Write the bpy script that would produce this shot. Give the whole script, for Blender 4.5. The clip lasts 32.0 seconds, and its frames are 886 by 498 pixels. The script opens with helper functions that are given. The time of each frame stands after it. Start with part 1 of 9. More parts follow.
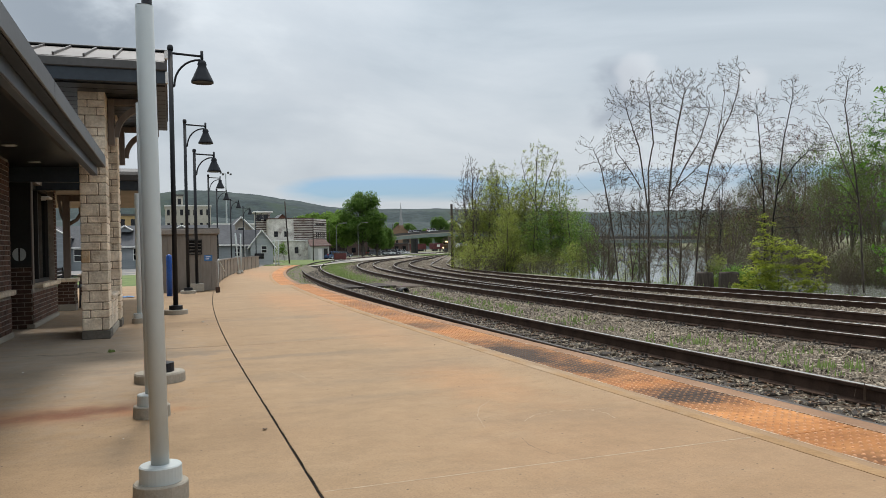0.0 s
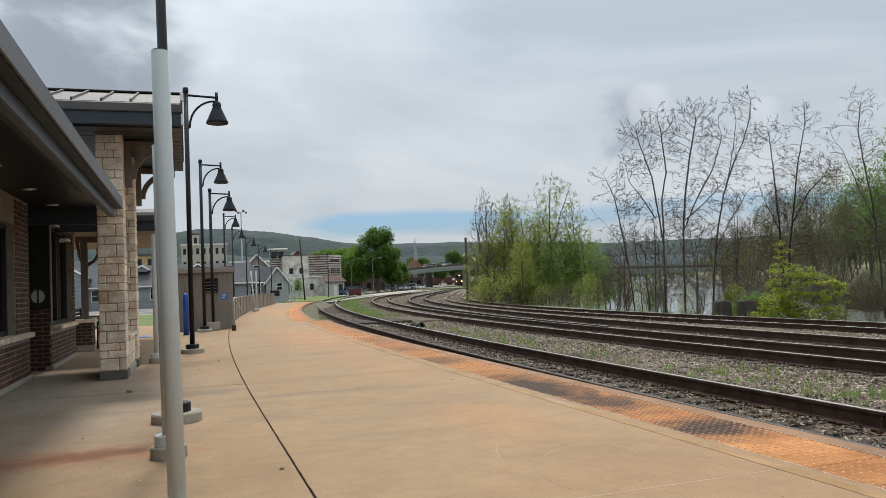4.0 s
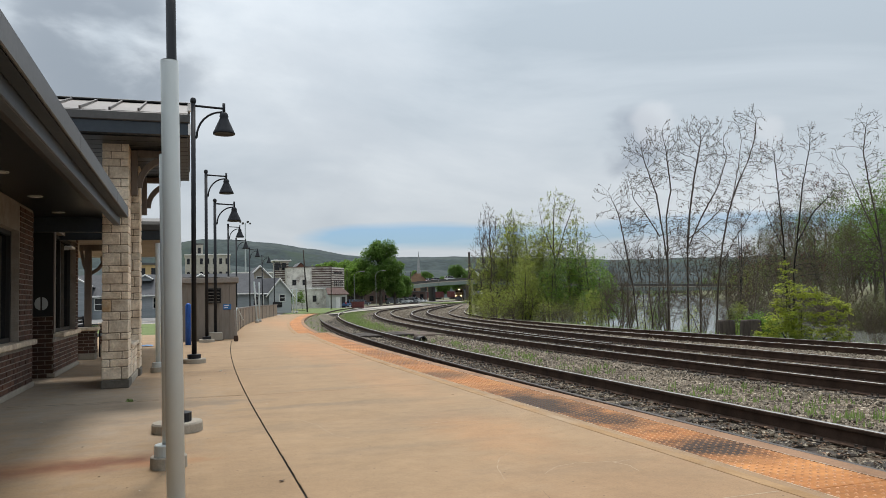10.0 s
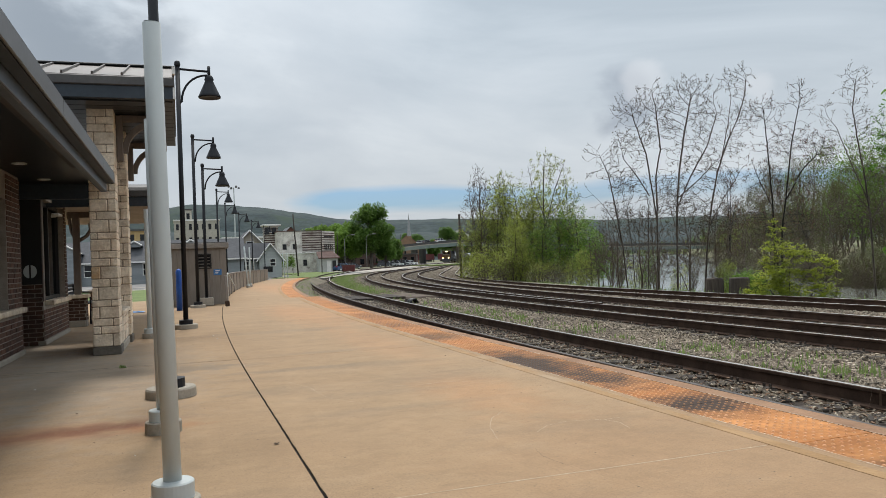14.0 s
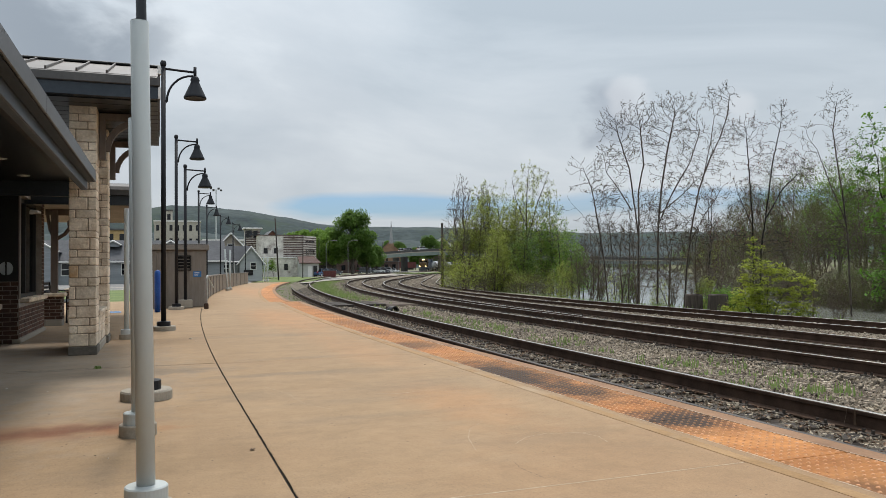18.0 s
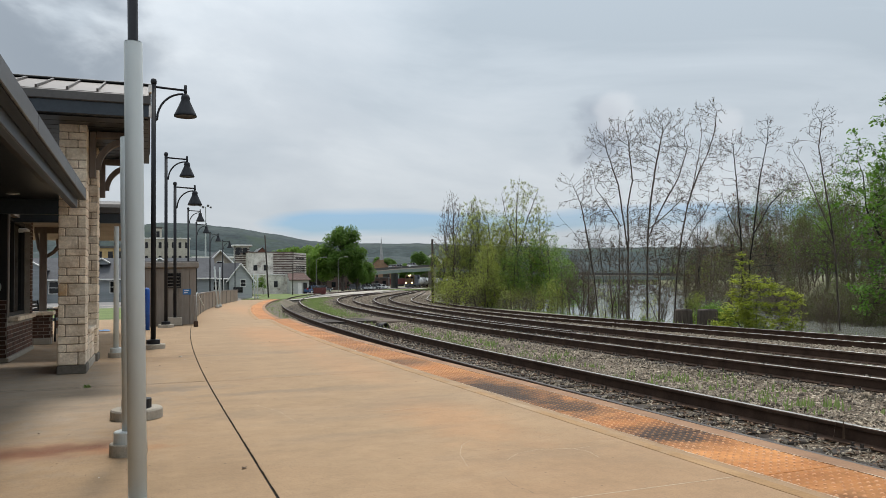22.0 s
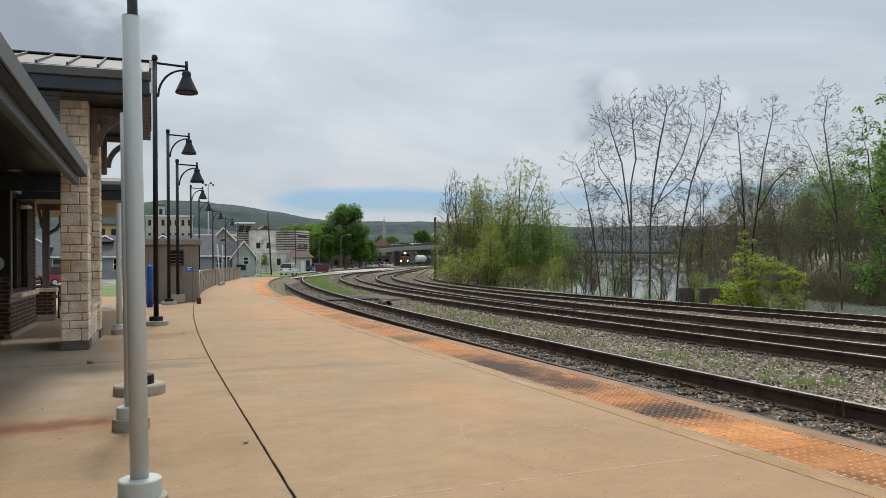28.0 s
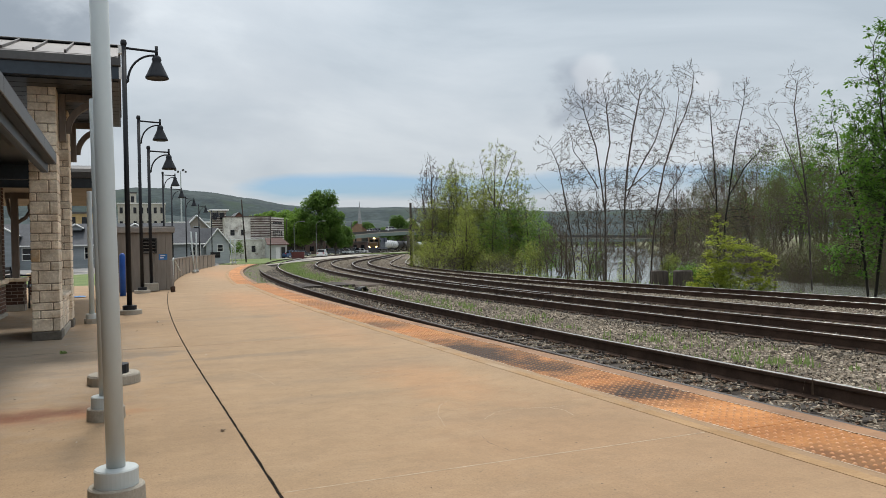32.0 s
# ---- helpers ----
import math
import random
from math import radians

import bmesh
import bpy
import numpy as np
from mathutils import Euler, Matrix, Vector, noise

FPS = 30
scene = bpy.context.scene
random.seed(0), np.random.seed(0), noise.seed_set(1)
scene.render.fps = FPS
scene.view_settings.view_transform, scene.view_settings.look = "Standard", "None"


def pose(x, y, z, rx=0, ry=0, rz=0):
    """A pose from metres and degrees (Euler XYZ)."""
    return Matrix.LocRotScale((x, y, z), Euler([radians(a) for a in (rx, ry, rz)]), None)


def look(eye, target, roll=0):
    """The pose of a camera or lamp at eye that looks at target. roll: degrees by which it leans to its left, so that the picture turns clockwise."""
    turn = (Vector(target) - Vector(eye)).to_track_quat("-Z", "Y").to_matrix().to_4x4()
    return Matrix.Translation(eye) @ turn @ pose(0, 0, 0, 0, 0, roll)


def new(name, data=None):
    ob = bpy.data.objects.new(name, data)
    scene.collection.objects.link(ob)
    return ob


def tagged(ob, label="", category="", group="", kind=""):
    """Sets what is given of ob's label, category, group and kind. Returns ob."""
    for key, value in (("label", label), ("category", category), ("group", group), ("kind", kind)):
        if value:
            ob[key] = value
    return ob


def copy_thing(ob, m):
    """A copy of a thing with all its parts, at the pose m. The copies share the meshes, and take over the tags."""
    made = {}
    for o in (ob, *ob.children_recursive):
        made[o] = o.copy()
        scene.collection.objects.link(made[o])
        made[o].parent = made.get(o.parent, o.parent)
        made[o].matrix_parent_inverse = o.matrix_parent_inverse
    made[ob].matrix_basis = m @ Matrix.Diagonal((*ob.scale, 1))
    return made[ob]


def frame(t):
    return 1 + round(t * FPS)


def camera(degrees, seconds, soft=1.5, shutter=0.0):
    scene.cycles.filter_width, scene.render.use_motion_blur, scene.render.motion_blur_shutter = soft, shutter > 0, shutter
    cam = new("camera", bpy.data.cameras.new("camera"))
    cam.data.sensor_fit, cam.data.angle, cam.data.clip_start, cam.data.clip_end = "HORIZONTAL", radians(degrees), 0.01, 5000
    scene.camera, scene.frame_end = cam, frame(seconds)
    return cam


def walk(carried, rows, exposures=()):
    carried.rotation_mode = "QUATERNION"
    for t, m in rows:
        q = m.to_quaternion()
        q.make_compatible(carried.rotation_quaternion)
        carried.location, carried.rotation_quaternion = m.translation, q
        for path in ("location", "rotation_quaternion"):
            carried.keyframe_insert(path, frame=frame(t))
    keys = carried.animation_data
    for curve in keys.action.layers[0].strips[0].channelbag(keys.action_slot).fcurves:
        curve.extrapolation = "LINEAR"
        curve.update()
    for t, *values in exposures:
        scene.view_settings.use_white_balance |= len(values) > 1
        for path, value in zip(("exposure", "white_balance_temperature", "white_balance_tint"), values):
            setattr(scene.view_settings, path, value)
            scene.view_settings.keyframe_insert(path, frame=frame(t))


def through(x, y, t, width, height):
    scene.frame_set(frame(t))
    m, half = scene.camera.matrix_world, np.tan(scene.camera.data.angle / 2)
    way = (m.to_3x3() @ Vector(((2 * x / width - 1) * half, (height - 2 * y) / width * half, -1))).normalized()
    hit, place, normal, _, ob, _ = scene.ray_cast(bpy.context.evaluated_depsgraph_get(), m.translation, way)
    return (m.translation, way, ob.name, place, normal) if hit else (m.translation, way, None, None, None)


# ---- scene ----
cam = camera(60.0, 32.0, soft=0.55)

# seconds, x, y, z in metres, then the turn in degrees
PATH = [
    (0.0, -0.001, -0.003, 1.095, 89.973, 1.279, -19.511),
    (0.5, -0.001, -0.003, 1.096, 90.500, 1.679, -19.583),
    (1.0, -0.002, -0.003, 1.097, 91.041, 1.531, -19.626),
    (1.5, -0.006, 0.011, 1.096, 91.229, 1.877, -19.250),
    (2.0, -0.002, 0.000, 1.098, 91.266, 2.248, -19.015),
    (2.5, -0.001, 0.011, 1.097, 91.297, 2.156, -18.890),
    (3.0, -0.001, 0.009, 1.093, 91.272, 2.305, -18.535),
    (3.5, 0.002, 0.014, 1.099, 91.897, 2.558, -18.510),
    (4.0, -0.000, -0.002, 1.101, 92.522, 2.392, -18.399),
    (4.5, -0.000, 0.007, 1.097, 92.803, 1.575, -18.248),
    (6.5, -0.005, 0.003, 1.102, 93.251, 1.813, -18.334),
    (7.0, -0.005, 0.000, 1.102, 93.000, 1.999, -18.771),
    (7.5, -0.006, -0.007, 1.105, 92.802, 2.130, -18.921),
    (8.0, -0.006, 0.005, 1.103, 92.603, 1.985, -18.465),
    (8.5, -0.006, 0.002, 1.102, 92.292, 1.626, -18.492),
    (9.0, -0.005, -0.010, 1.104, 92.861, 1.789, -18.828),
    (9.5, -0.004, 0.001, 1.103, 93.628, 1.821, -18.425),
    (10.0, -0.005, 0.002, 1.099, 93.588, 1.408, -18.192),
    (10.5, -0.003, -0.004, 1.096, 92.614, 1.155, -18.489),
    (11.0, -0.004, 0.003, 1.097, 91.936, 1.159, -18.788),
    (11.5, -0.006, 0.001, 1.096, 91.634, 1.106, -19.460),
    (12.0, -0.009, -0.007, 1.099, 91.449, 0.930, -19.917),
    (12.5, -0.008, 0.004, 1.099, 91.539, 1.059, -20.031),
    (13.0, -0.003, -0.003, 1.100, 91.237, 1.387, -20.359),
    (13.5, -0.008, 0.006, 1.101, 90.739, 1.777, -19.612),
    (14.0, -0.003, 0.013, 1.100, 90.747, 2.214, -18.889),
    (14.5, -0.007, -0.007, 1.101, 91.151, 2.142, -19.096),
    (16.5, -0.008, 0.008, 1.098, 90.691, 0.555, -19.579),
    (17.0, -0.006, 0.016, 1.098, 90.617, 0.849, -20.030),
    (17.5, -0.007, 0.024, 1.098, 90.847, 1.147, -20.135),
    (18.0, -0.010, 0.025, 1.103, 91.358, 0.576, -20.272),
    (18.5, -0.006, 0.007, 1.107, 91.863, 0.415, -20.517),
    (19.0, -0.010, 0.014, 1.105, 92.007, 0.293, -20.644),
    (19.5, -0.012, 0.009, 1.107, 92.041, 0.386, -20.583),
    (20.0, -0.010, 0.003, 1.101, 91.608, 0.666, -20.355),
    (20.5, -0.012, 0.005, 1.103, 91.322, 0.578, -20.912),
    (21.0, -0.020, 0.001, 1.107, 91.499, 0.627, -21.313),
    (21.5, -0.020, 0.005, 1.105, 92.231, 0.838, -21.323),
    (22.0, -0.026, -0.005, 1.107, 92.560, 0.847, -20.992),
    (22.5, -0.033, -0.006, 1.113, 92.597, 0.743, -20.621),
    (23.0, -0.018, 0.001, 1.110, 92.412, 1.194, -21.152),
    (23.5, -0.014, 0.002, 1.107, 91.515, 1.180, -21.678),
    (24.0, -0.013, -0.003, 1.106, 91.111, 0.864, -21.681),
    (24.5, -0.015, -0.007, 1.107, 91.314, 0.953, -21.652),
    (25.0, -0.017, -0.002, 1.102, 91.959, 0.892, -21.653),
    (25.5, -0.019, 0.002, 1.109, 92.603, 1.088, -21.763),
    (27.5, -0.014, -0.016, 1.102, 91.078, 1.278, -20.996),
    (28.0, -0.012, -0.003, 1.100, 90.933, 0.705, -20.789),
    (28.5, -0.020, -0.005, 1.101, 90.935, 0.939, -20.817),
    (29.0, -0.016, -0.001, 1.095, 90.688, 1.693, -20.910),
    (29.5, -0.020, -0.019, 1.098, 90.220, 1.584, -21.601),
    (30.0, -0.014, -0.024, 1.097, 89.944, 1.186, -22.460),
    (30.5, -0.021, -0.018, 1.098, 89.888, 1.254, -22.494),
    (31.0, -0.017, -0.012, 1.096, 90.043, 1.615, -22.299),
    (31.5, -0.010, -0.019, 1.096, 89.967, 1.773, -22.486),
    (32.0, -0.014, -0.012, 1.099, 89.807, 1.268, -22.581),
]
walk(cam, [(r[0], pose(*r[1:])) for r in PATH])

# ---- world and sun ----
SUN_EL, SUN_AZ = 62.0, 8.0   # azimuth clockwise from +Y


def make_world():
    w = bpy.data.worlds.new("sky")
    scene.world = w
    w.use_nodes = True
    nt = w.node_tree
    nt.nodes.clear()
    N, L = nt.nodes.new, nt.links.new
    out, bg = N("ShaderNodeOutputWorld"), N("ShaderNodeBackground")
    sky = N("ShaderNodeTexSky")
    sky.sky_type, sky.sun_disc = "NISHITA", False
    sky.sun_elevation, sky.sun_rotation = radians(SUN_EL), radians(SUN_AZ)
    sky.dust_density = 1.5
    blue = N("ShaderNodeMix")
    blue.data_type, blue.blend_type = "RGBA", "MULTIPLY"
    blue.inputs[0].default_value = 1.0
    L(sky.outputs[0], blue.inputs[6])
    blue.inputs[7].default_value = (0.060, 0.086, 0.118, 1)
    tc, sep = N("ShaderNodeTexCoord"), N("ShaderNodeSeparateXYZ")
    L(tc.outputs["Generated"], sep.inputs[0])

    def mth(op, a, b):
        m = N("ShaderNodeMath")
        m.operation = op
        for i, v in enumerate((a, b)):
            if isinstance(v, (int, float)):
                m.inputs[i].default_value = v
            else:
                L(v, m.inputs[i])
        return m.outputs[0]

    up = mth("MAXIMUM", sep.outputs[2], 0.0)
    dv = mth("ADD", up, 0.13)
    comb = N("ShaderNodeCombineXYZ")
    L(mth("DIVIDE", sep.outputs[0], dv), comb.inputs[0])
    L(mth("DIVIDE", sep.outputs[1], dv), comb.inputs[1])

    def nz(scale, detail, rough, dist, off):
        m = N("ShaderNodeMapping")
        m.inputs["Location"].default_value = off
        L(comb.outputs[0], m.inputs[0])
        n = N("ShaderNodeTexNoise")
        n.inputs["Scale"].default_value, n.inputs["Detail"].default_value = scale, detail
        n.inputs["Roughness"].default_value, n.inputs["Distortion"].default_value = rough, dist
        L(m.outputs[0], n.inputs["Vector"])
        return n.outputs["Fac"]

    def ramp(fac, *stops):
        r = N("ShaderNodeValToRGB")
        r.color_ramp.elements[0].position, r.color_ramp.elements[0].color = stops[0][0], (*stops[0][1], 1)
        r.color_ramp.elements[1].position, r.color_ramp.elements[1].color = stops[-1][0], (*stops[-1][1], 1)
        for p, c in stops[1:-1]:
            e = r.color_ramp.elements.new(p)
            e.color = (*c, 1)
        L(fac, r.inputs[0])
        return r.outputs[0]

    body = ramp(nz(0.62, 7, 0.55, 0.5, (2.3, 4.1, 0.0)), (0.33, (0.41, 0.478, 0.545)), (0.43, (0.505, 0.572, 0.638)), (0.53, (0.59, 0.65, 0.71)), (0.66, (0.71, 0.762, 0.808)))
    fl = N("ShaderNodeTexNoise")
    fl.inputs["Scale"].default_value, fl.inputs["Detail"].default_value, fl.inputs["Roughness"].default_value, fl.inputs["Distortion"].default_value = 8.5, 8.0, 0.52, 0.2
    flm = N("ShaderNodeMapping")
    flm.inputs["Scale"].default_value, flm.inputs["Location"].default_value = (1.0, 1.0, 1.7), (0.3, 0.0, 0.15)
    L(tc.outputs["Generated"], flm.inputs[0])
    L(flm.outputs[0], fl.inputs["Vector"])
    fluff = fl.outputs["Fac"]
    # thin breaks of blue low over the horizon, pale haze below them
    mp = N("ShaderNodeMapping")
    mp.inputs["Scale"].default_value = (2.6, 2.6, 19.0)
    mp.inputs["Location"].default_value = (0.4, 1.9, 0.3)
    L(tc.outputs["Generated"], mp.inputs[0])
    low = N("ShaderNodeTexNoise")
    low.inputs["Scale"].default_value, low.inputs["Detail"].default_value, low.inputs["Roughness"].default_value = 1.0, 5.0, 0.5
    L(mp.outputs[0], low.inputs["Vector"])
    def toward(az, el):
        d = N("ShaderNodeVectorMath")
        d.operation = "DOT_PRODUCT"
        L(tc.outputs["Generated"], d.inputs[0])
        a, e = radians(az), radians(el)
        d.inputs[1].default_value = (math.sin(a) * math.cos(e), math.cos(a) * math.cos(e), math.sin(e))
        return d.outputs["Value"]

    dz = mth("DIVIDE", mth("SUBTRACT", sep.outputs[2], 0.078), 0.023)
    bump = mth("POWER", 2.718, mth("MULTIPLY", mth("MULTIPLY", dz, dz), -1.0))
    side = ramp(toward(29, 3.5), (0.905, (0, 0, 0)), (0.955, (1, 1, 1)))
    gap = ramp(mth("MULTIPLY", mth("ADD", mth("MULTIPLY", low.outputs["Fac"], 1.5), -0.02), mth("MULTIPLY", bump, side)), (0.40, (0, 0, 0)), (0.66, (0.85, 0.85, 0.85)))
    hz = mth("POWER", 2.718, mth("MULTIPLY", up, -9.0))
    pale = N("ShaderNodeMix")
    pale.data_type = "RGBA"
    L(mth("MULTIPLY", hz, 0.8), pale.inputs[0])
    L(body, pale.inputs[6])
    pale.inputs[7].default_value = (0.74, 0.78, 0.80, 1)
    body = pale.outputs[2]
    # darker rain clouds in the overcast, and sunlit tops beside them: azimuth, height and half width in degrees
    for az, el, wide, tone, most, torn in ((9.0, 13.0, 11.0, (0.50, 0.555, 0.615), 0.5, 2.5), (-6.0, 17.5, 9.5, (0.26, 0.305, 0.36), 0.9, 3.0), (32.2, 10.8, 3.8, (0.36, 0.41, 0.48), 0.85, 3.6), (34.0, 12.0, 2.4, (0.70, 0.73, 0.77), 0.5, 6.0), (41.0, 10.6, 2.6, (0.70, 0.73, 0.77), 0.5, 6.0)):
        near = N("ShaderNodeMapRange")
        near.interpolation_type = "SMOOTHSTEP"
        near.inputs["From Min"].default_value, near.inputs["From Max"].default_value = math.cos(radians(wide)), math.cos(radians(wide * 0.25))
        L(toward(az, el), near.inputs[0])
        puff = N("ShaderNodeMapRange")
        puff.interpolation_type = "SMOOTHSTEP"
        puff.inputs["From Min"].default_value, puff.inputs["From Max"].default_value, puff.inputs["To Max"].default_value = 0.30, 1.25, most
        L(mth("ADD", near.outputs[0], mth("MULTIPLY", mth("SUBTRACT", fluff, 0.5), torn)), puff.inputs[0])
        m = N("ShaderNodeMix")
        m.data_type = "RGBA"
        L(mth("MULTIPLY", puff.outputs[0], near.outputs[0]), m.inputs[0])
        L(body, m.inputs[6])
        m.inputs[7].default_value = (*tone, 1)
        body = m.outputs[2]
    mixc = N("ShaderNodeMix")
    mixc.data_type = "RGBA"
    L(gap, mixc.inputs[0])
    L(body, mixc.inputs[6])
    L(blue.outputs[2], mixc.inputs[7])
    L(mixc.outputs[2], bg.inputs[0])
    L(mth("ADD", mth("MULTIPLY", up, 1.25), 0.81), bg.inputs[1])
    L(bg.outputs[0], out.inputs[0])


make_world()
sun = new("sun", bpy.data.lights.new("sun", "SUN"))
sun.data.energy, sun.data.angle, sun.data.color = 2.55, radians(12), (1.0, 0.95, 0.88)
_a, _e = radians(SUN_AZ), radians(SUN_EL)
sun.matrix_world = look((0, 0, 50), (-math.sin(_a) * math.cos(_e) * 50, -math.cos(_a) * math.cos(_e) * 50, 50 - math.sin(_e) * 50))
scene.view_settings.exposure = 0.0


# ---- materials ----
def material(name, c1, c2, rough=0.8, scale=2.0, fine=40.0, bump=0.15, metal=0.0, c3=None, spec=0.4, random_tint=0.0, coords="Position", stretch=(1, 1, 1), lo=0.35, hi=0.65, fine_amount=0.35, big=0.0, detail=4.0):
    """Two scales of noise between c1 and c2, optional stain colour c3, fine relief."""
    m = bpy.data.materials.new(name)
    m.use_nodes = True
    nt = m.node_tree
    N, L = nt.nodes.new, nt.links.new
    b = nt.nodes["Principled BSDF"]
    b.inputs["Roughness"].default_value, b.inputs["Metallic"].default_value = rough, metal
    b.inputs["Specular IOR Level"].default_value = spec
    if coords == "Position":
        vec = N("ShaderNodeNewGeometry").outputs["Position"]
    else:
        vec = N("ShaderNodeTexCoord").outputs["Object"]
    mp = N("ShaderNodeMapping")
    mp.inputs["Scale"].default_value = stretch
    L(vec, mp.inputs[0])

    def nz(s, d=4.0, r=0.6):
        n = N("ShaderNodeTexNoise")
        n.inputs["Scale"].default_value, n.inputs["Detail"].default_value, n.inputs["Roughness"].default_value = s, d, r
        L(mp.outputs[0], n.inputs["Vector"])
        return n.outputs["Fac"]

    def rmp(fac, a, z, ca=(0, 0, 0, 1), cz=(1, 1, 1, 1)):
        r = N("ShaderNodeValToRGB")
        r.color_ramp.elements[0].position, r.color_ramp.elements[1].position = a, z
        r.color_ramp.elements[0].color, r.color_ramp.elements[1].color = ca, cz
        L(fac, r.inputs[0])
        return r.outputs[0]

    def mix(fac, a, z, mode="MIX"):
        x = N("ShaderNodeMix")
        x.data_type, x.blend_type = "RGBA", mode
        for i, v in ((0, fac), (6, a), (7, z)):
            if isinstance(v, tuple) or isinstance(v, float):
                x.inputs[i].default_value = v
            else:
                L(v, x.inputs[i])
        return x.outputs[2]

    f_fine = nz(fine, 3.0, 0.65)
    col = rmp(nz(scale, detail, 0.66), lo, hi, (*c1, 1), (*c2, 1))
    g = rmp(f_fine, 0.3, 0.7, (0.55, 0.55, 0.55, 1), (1.25, 1.25, 1.25, 1))
    col = mix(fine_amount, col, mix(1.0, col, g, "MULTIPLY"))
    if c3:
        col = mix(rmp(nz(big or scale * 0.27, 5.0, 0.65), 0.52, 0.70), col, (*c3, 1))
    if random_tint:
        o = N("ShaderNodeObjectInfo").outputs["Random"]
        lo_, hi_ = 1 - random_tint, 1 + random_tint
        col = mix(1.0, col, rmp(o, 0.0, 1.0, (lo_, lo_, lo_ * 0.98, 1), (hi_, hi_ * 0.98, hi_ * 0.95, 1)), "MULTIPLY")
    L(col, b.inputs["Base Color"])
    if bump:
        bp = N("ShaderNodeBump")
        bp.inputs["Strength"].default_value, bp.inputs["Distance"].default_value = bump, 0.02
        L(f_fine, bp.inputs["Height"])
        L(bp.outputs[0], b.inputs["Normal"])
    return m


def glow(name, color, strength):
    m = bpy.data.materials.new(name)
    m.use_nodes = True
    b = m.node_tree.nodes["Principled BSDF"]
    b.inputs["Base Color"].default_value = (*color, 1)
    b.inputs["Emission Color"].default_value = (*color, 1)
    b.inputs["Emission Strength"].default_value = strength
    return m


def glass(name, color=(0.02, 0.025, 0.03), rough=0.06):
    m = bpy.data.materials.new(name)
    m.use_nodes = True
    b = m.node_tree.nodes["Principled BSDF"]
    b.inputs["Base Color"].default_value = (*color, 1)
    b.inputs["Roughness"].default_value = rough
    b.inputs["Specular IOR Level"].default_value = 0.35
    return m


M = {}
M["concrete"] = material("concrete", (0.288, 0.188, 0.102), (0.374, 0.250, 0.140), 0.85, 0.9, 110, 0.10, c3=(0.285, 0.182, 0.098), stretch=(1, 1, 1), big=0.3, lo=0.25, hi=0.75, fine_amount=0.34, detail=9.0)
M["concrete_grey"] = material("concrete_grey", (0.30, 0.27, 0.22), (0.38, 0.34, 0.28), 0.88, 1.5, 50, 0.2)
M["tactile"] = material("tactile", (0.37, 0.145, 0.044), (0.55, 0.248, 0.086), 0.6, 1.4, 25, 0.1, c3=(0.26, 0.10, 0.03), big=0.9, random_tint=0.2, spec=0.12)
M["rail_side"] = material("rail_side", (0.04, 0.025, 0.018), (0.072, 0.045, 0.032), 0.85, 3.0, 80, 0.2, spec=0.12)
M["rail_head"] = material("rail_head", (0.42, 0.40, 0.37), (0.58, 0.56, 0.53), 0.3, 3.0, 80, 0.02, metal=0.9)
M["rail_dull"] = material("rail_dull", (0.045, 0.038, 0.034), (0.085, 0.074, 0.066), 0.6, 3.0, 80, 0.05)
M["ballast"] = None
M["stone_chip"] = material("stone_chip", (0.145, 0.116, 0.085), (0.315, 0.268, 0.203), 0.9, 7.0, 60, 0.2, lo=0.25, hi=0.75)
M["tie"] = material("tie", (0.028, 0.022, 0.018), (0.066, 0.052, 0.041), 0.9, 2.0, 30, 0.4)
M["grass"] = material("grass", (0.085, 0.13, 0.035), (0.14, 0.19, 0.05), 0.95, 0.3, 8.0, 0.5)
M["ground"] = material("ground", (0.12, 0.12, 0.06), (0.19, 0.18, 0.11), 0.95, 0.05, 3.0, 0.4, c3=(0.10, 0.13, 0.045))
M["asphalt"] = material("asphalt", (0.15, 0.145, 0.14), (0.22, 0.21, 0.20), 0.9, 0.3, 20, 0.2)
M["stone"] = material("stone", (0.55, 0.44, 0.33), (0.84, 0.735, 0.60), 0.85, 5.0, 30, 0.6, random_tint=0.16)
M["mortar"] = material("mortar", (0.22, 0.175, 0.13), (0.30, 0.24, 0.185), 0.95, 3, 60, 0.3)
M["brick"] = material("brick", (0.062, 0.030, 0.021), (0.118, 0.056, 0.036), 0.85, 6, 60, 0.3, random_tint=0.38)
M["brick_mortar"] = material("brick_mortar", (0.24, 0.21, 0.18), (0.32, 0.285, 0.245), 0.95, 6, 60, 0.3)
M["roof_metal"] = material("roof_metal", (0.095, 0.083, 0.076), (0.125, 0.110, 0.101), 0.45, 0.8, 20, 0.03, metal=0.3)
M["fascia"] = material("fascia", (0.066, 0.063, 0.061), (0.086, 0.082, 0.079), 0.45, 0.9, 20, 0.03, metal=0.2)
M["gutter_blue"] = material("gutter_blue", (0.028, 0.037, 0.048), (0.040, 0.051, 0.064), 0.5, 1.0, 20, 0.03, spec=0.3)
# Paler copy of the gutter blue, with light bounced off the platform mixed in
M["beam_blue_lit"] = material("beam_blue_lit", (0.058, 0.072, 0.092), (0.078, 0.094, 0.118), 0.5, 1.0, 20, 0.03)
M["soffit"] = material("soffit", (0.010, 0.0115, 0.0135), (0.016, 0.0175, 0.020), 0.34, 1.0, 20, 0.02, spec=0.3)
M["timber"] = material("timber", (0.12, 0.095, 0.08), (0.17, 0.14, 0.12), 0.7, 2.0, 25, 0.2, stretch=(1, 1, 0.2))
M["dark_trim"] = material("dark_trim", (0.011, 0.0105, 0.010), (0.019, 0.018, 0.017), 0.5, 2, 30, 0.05)
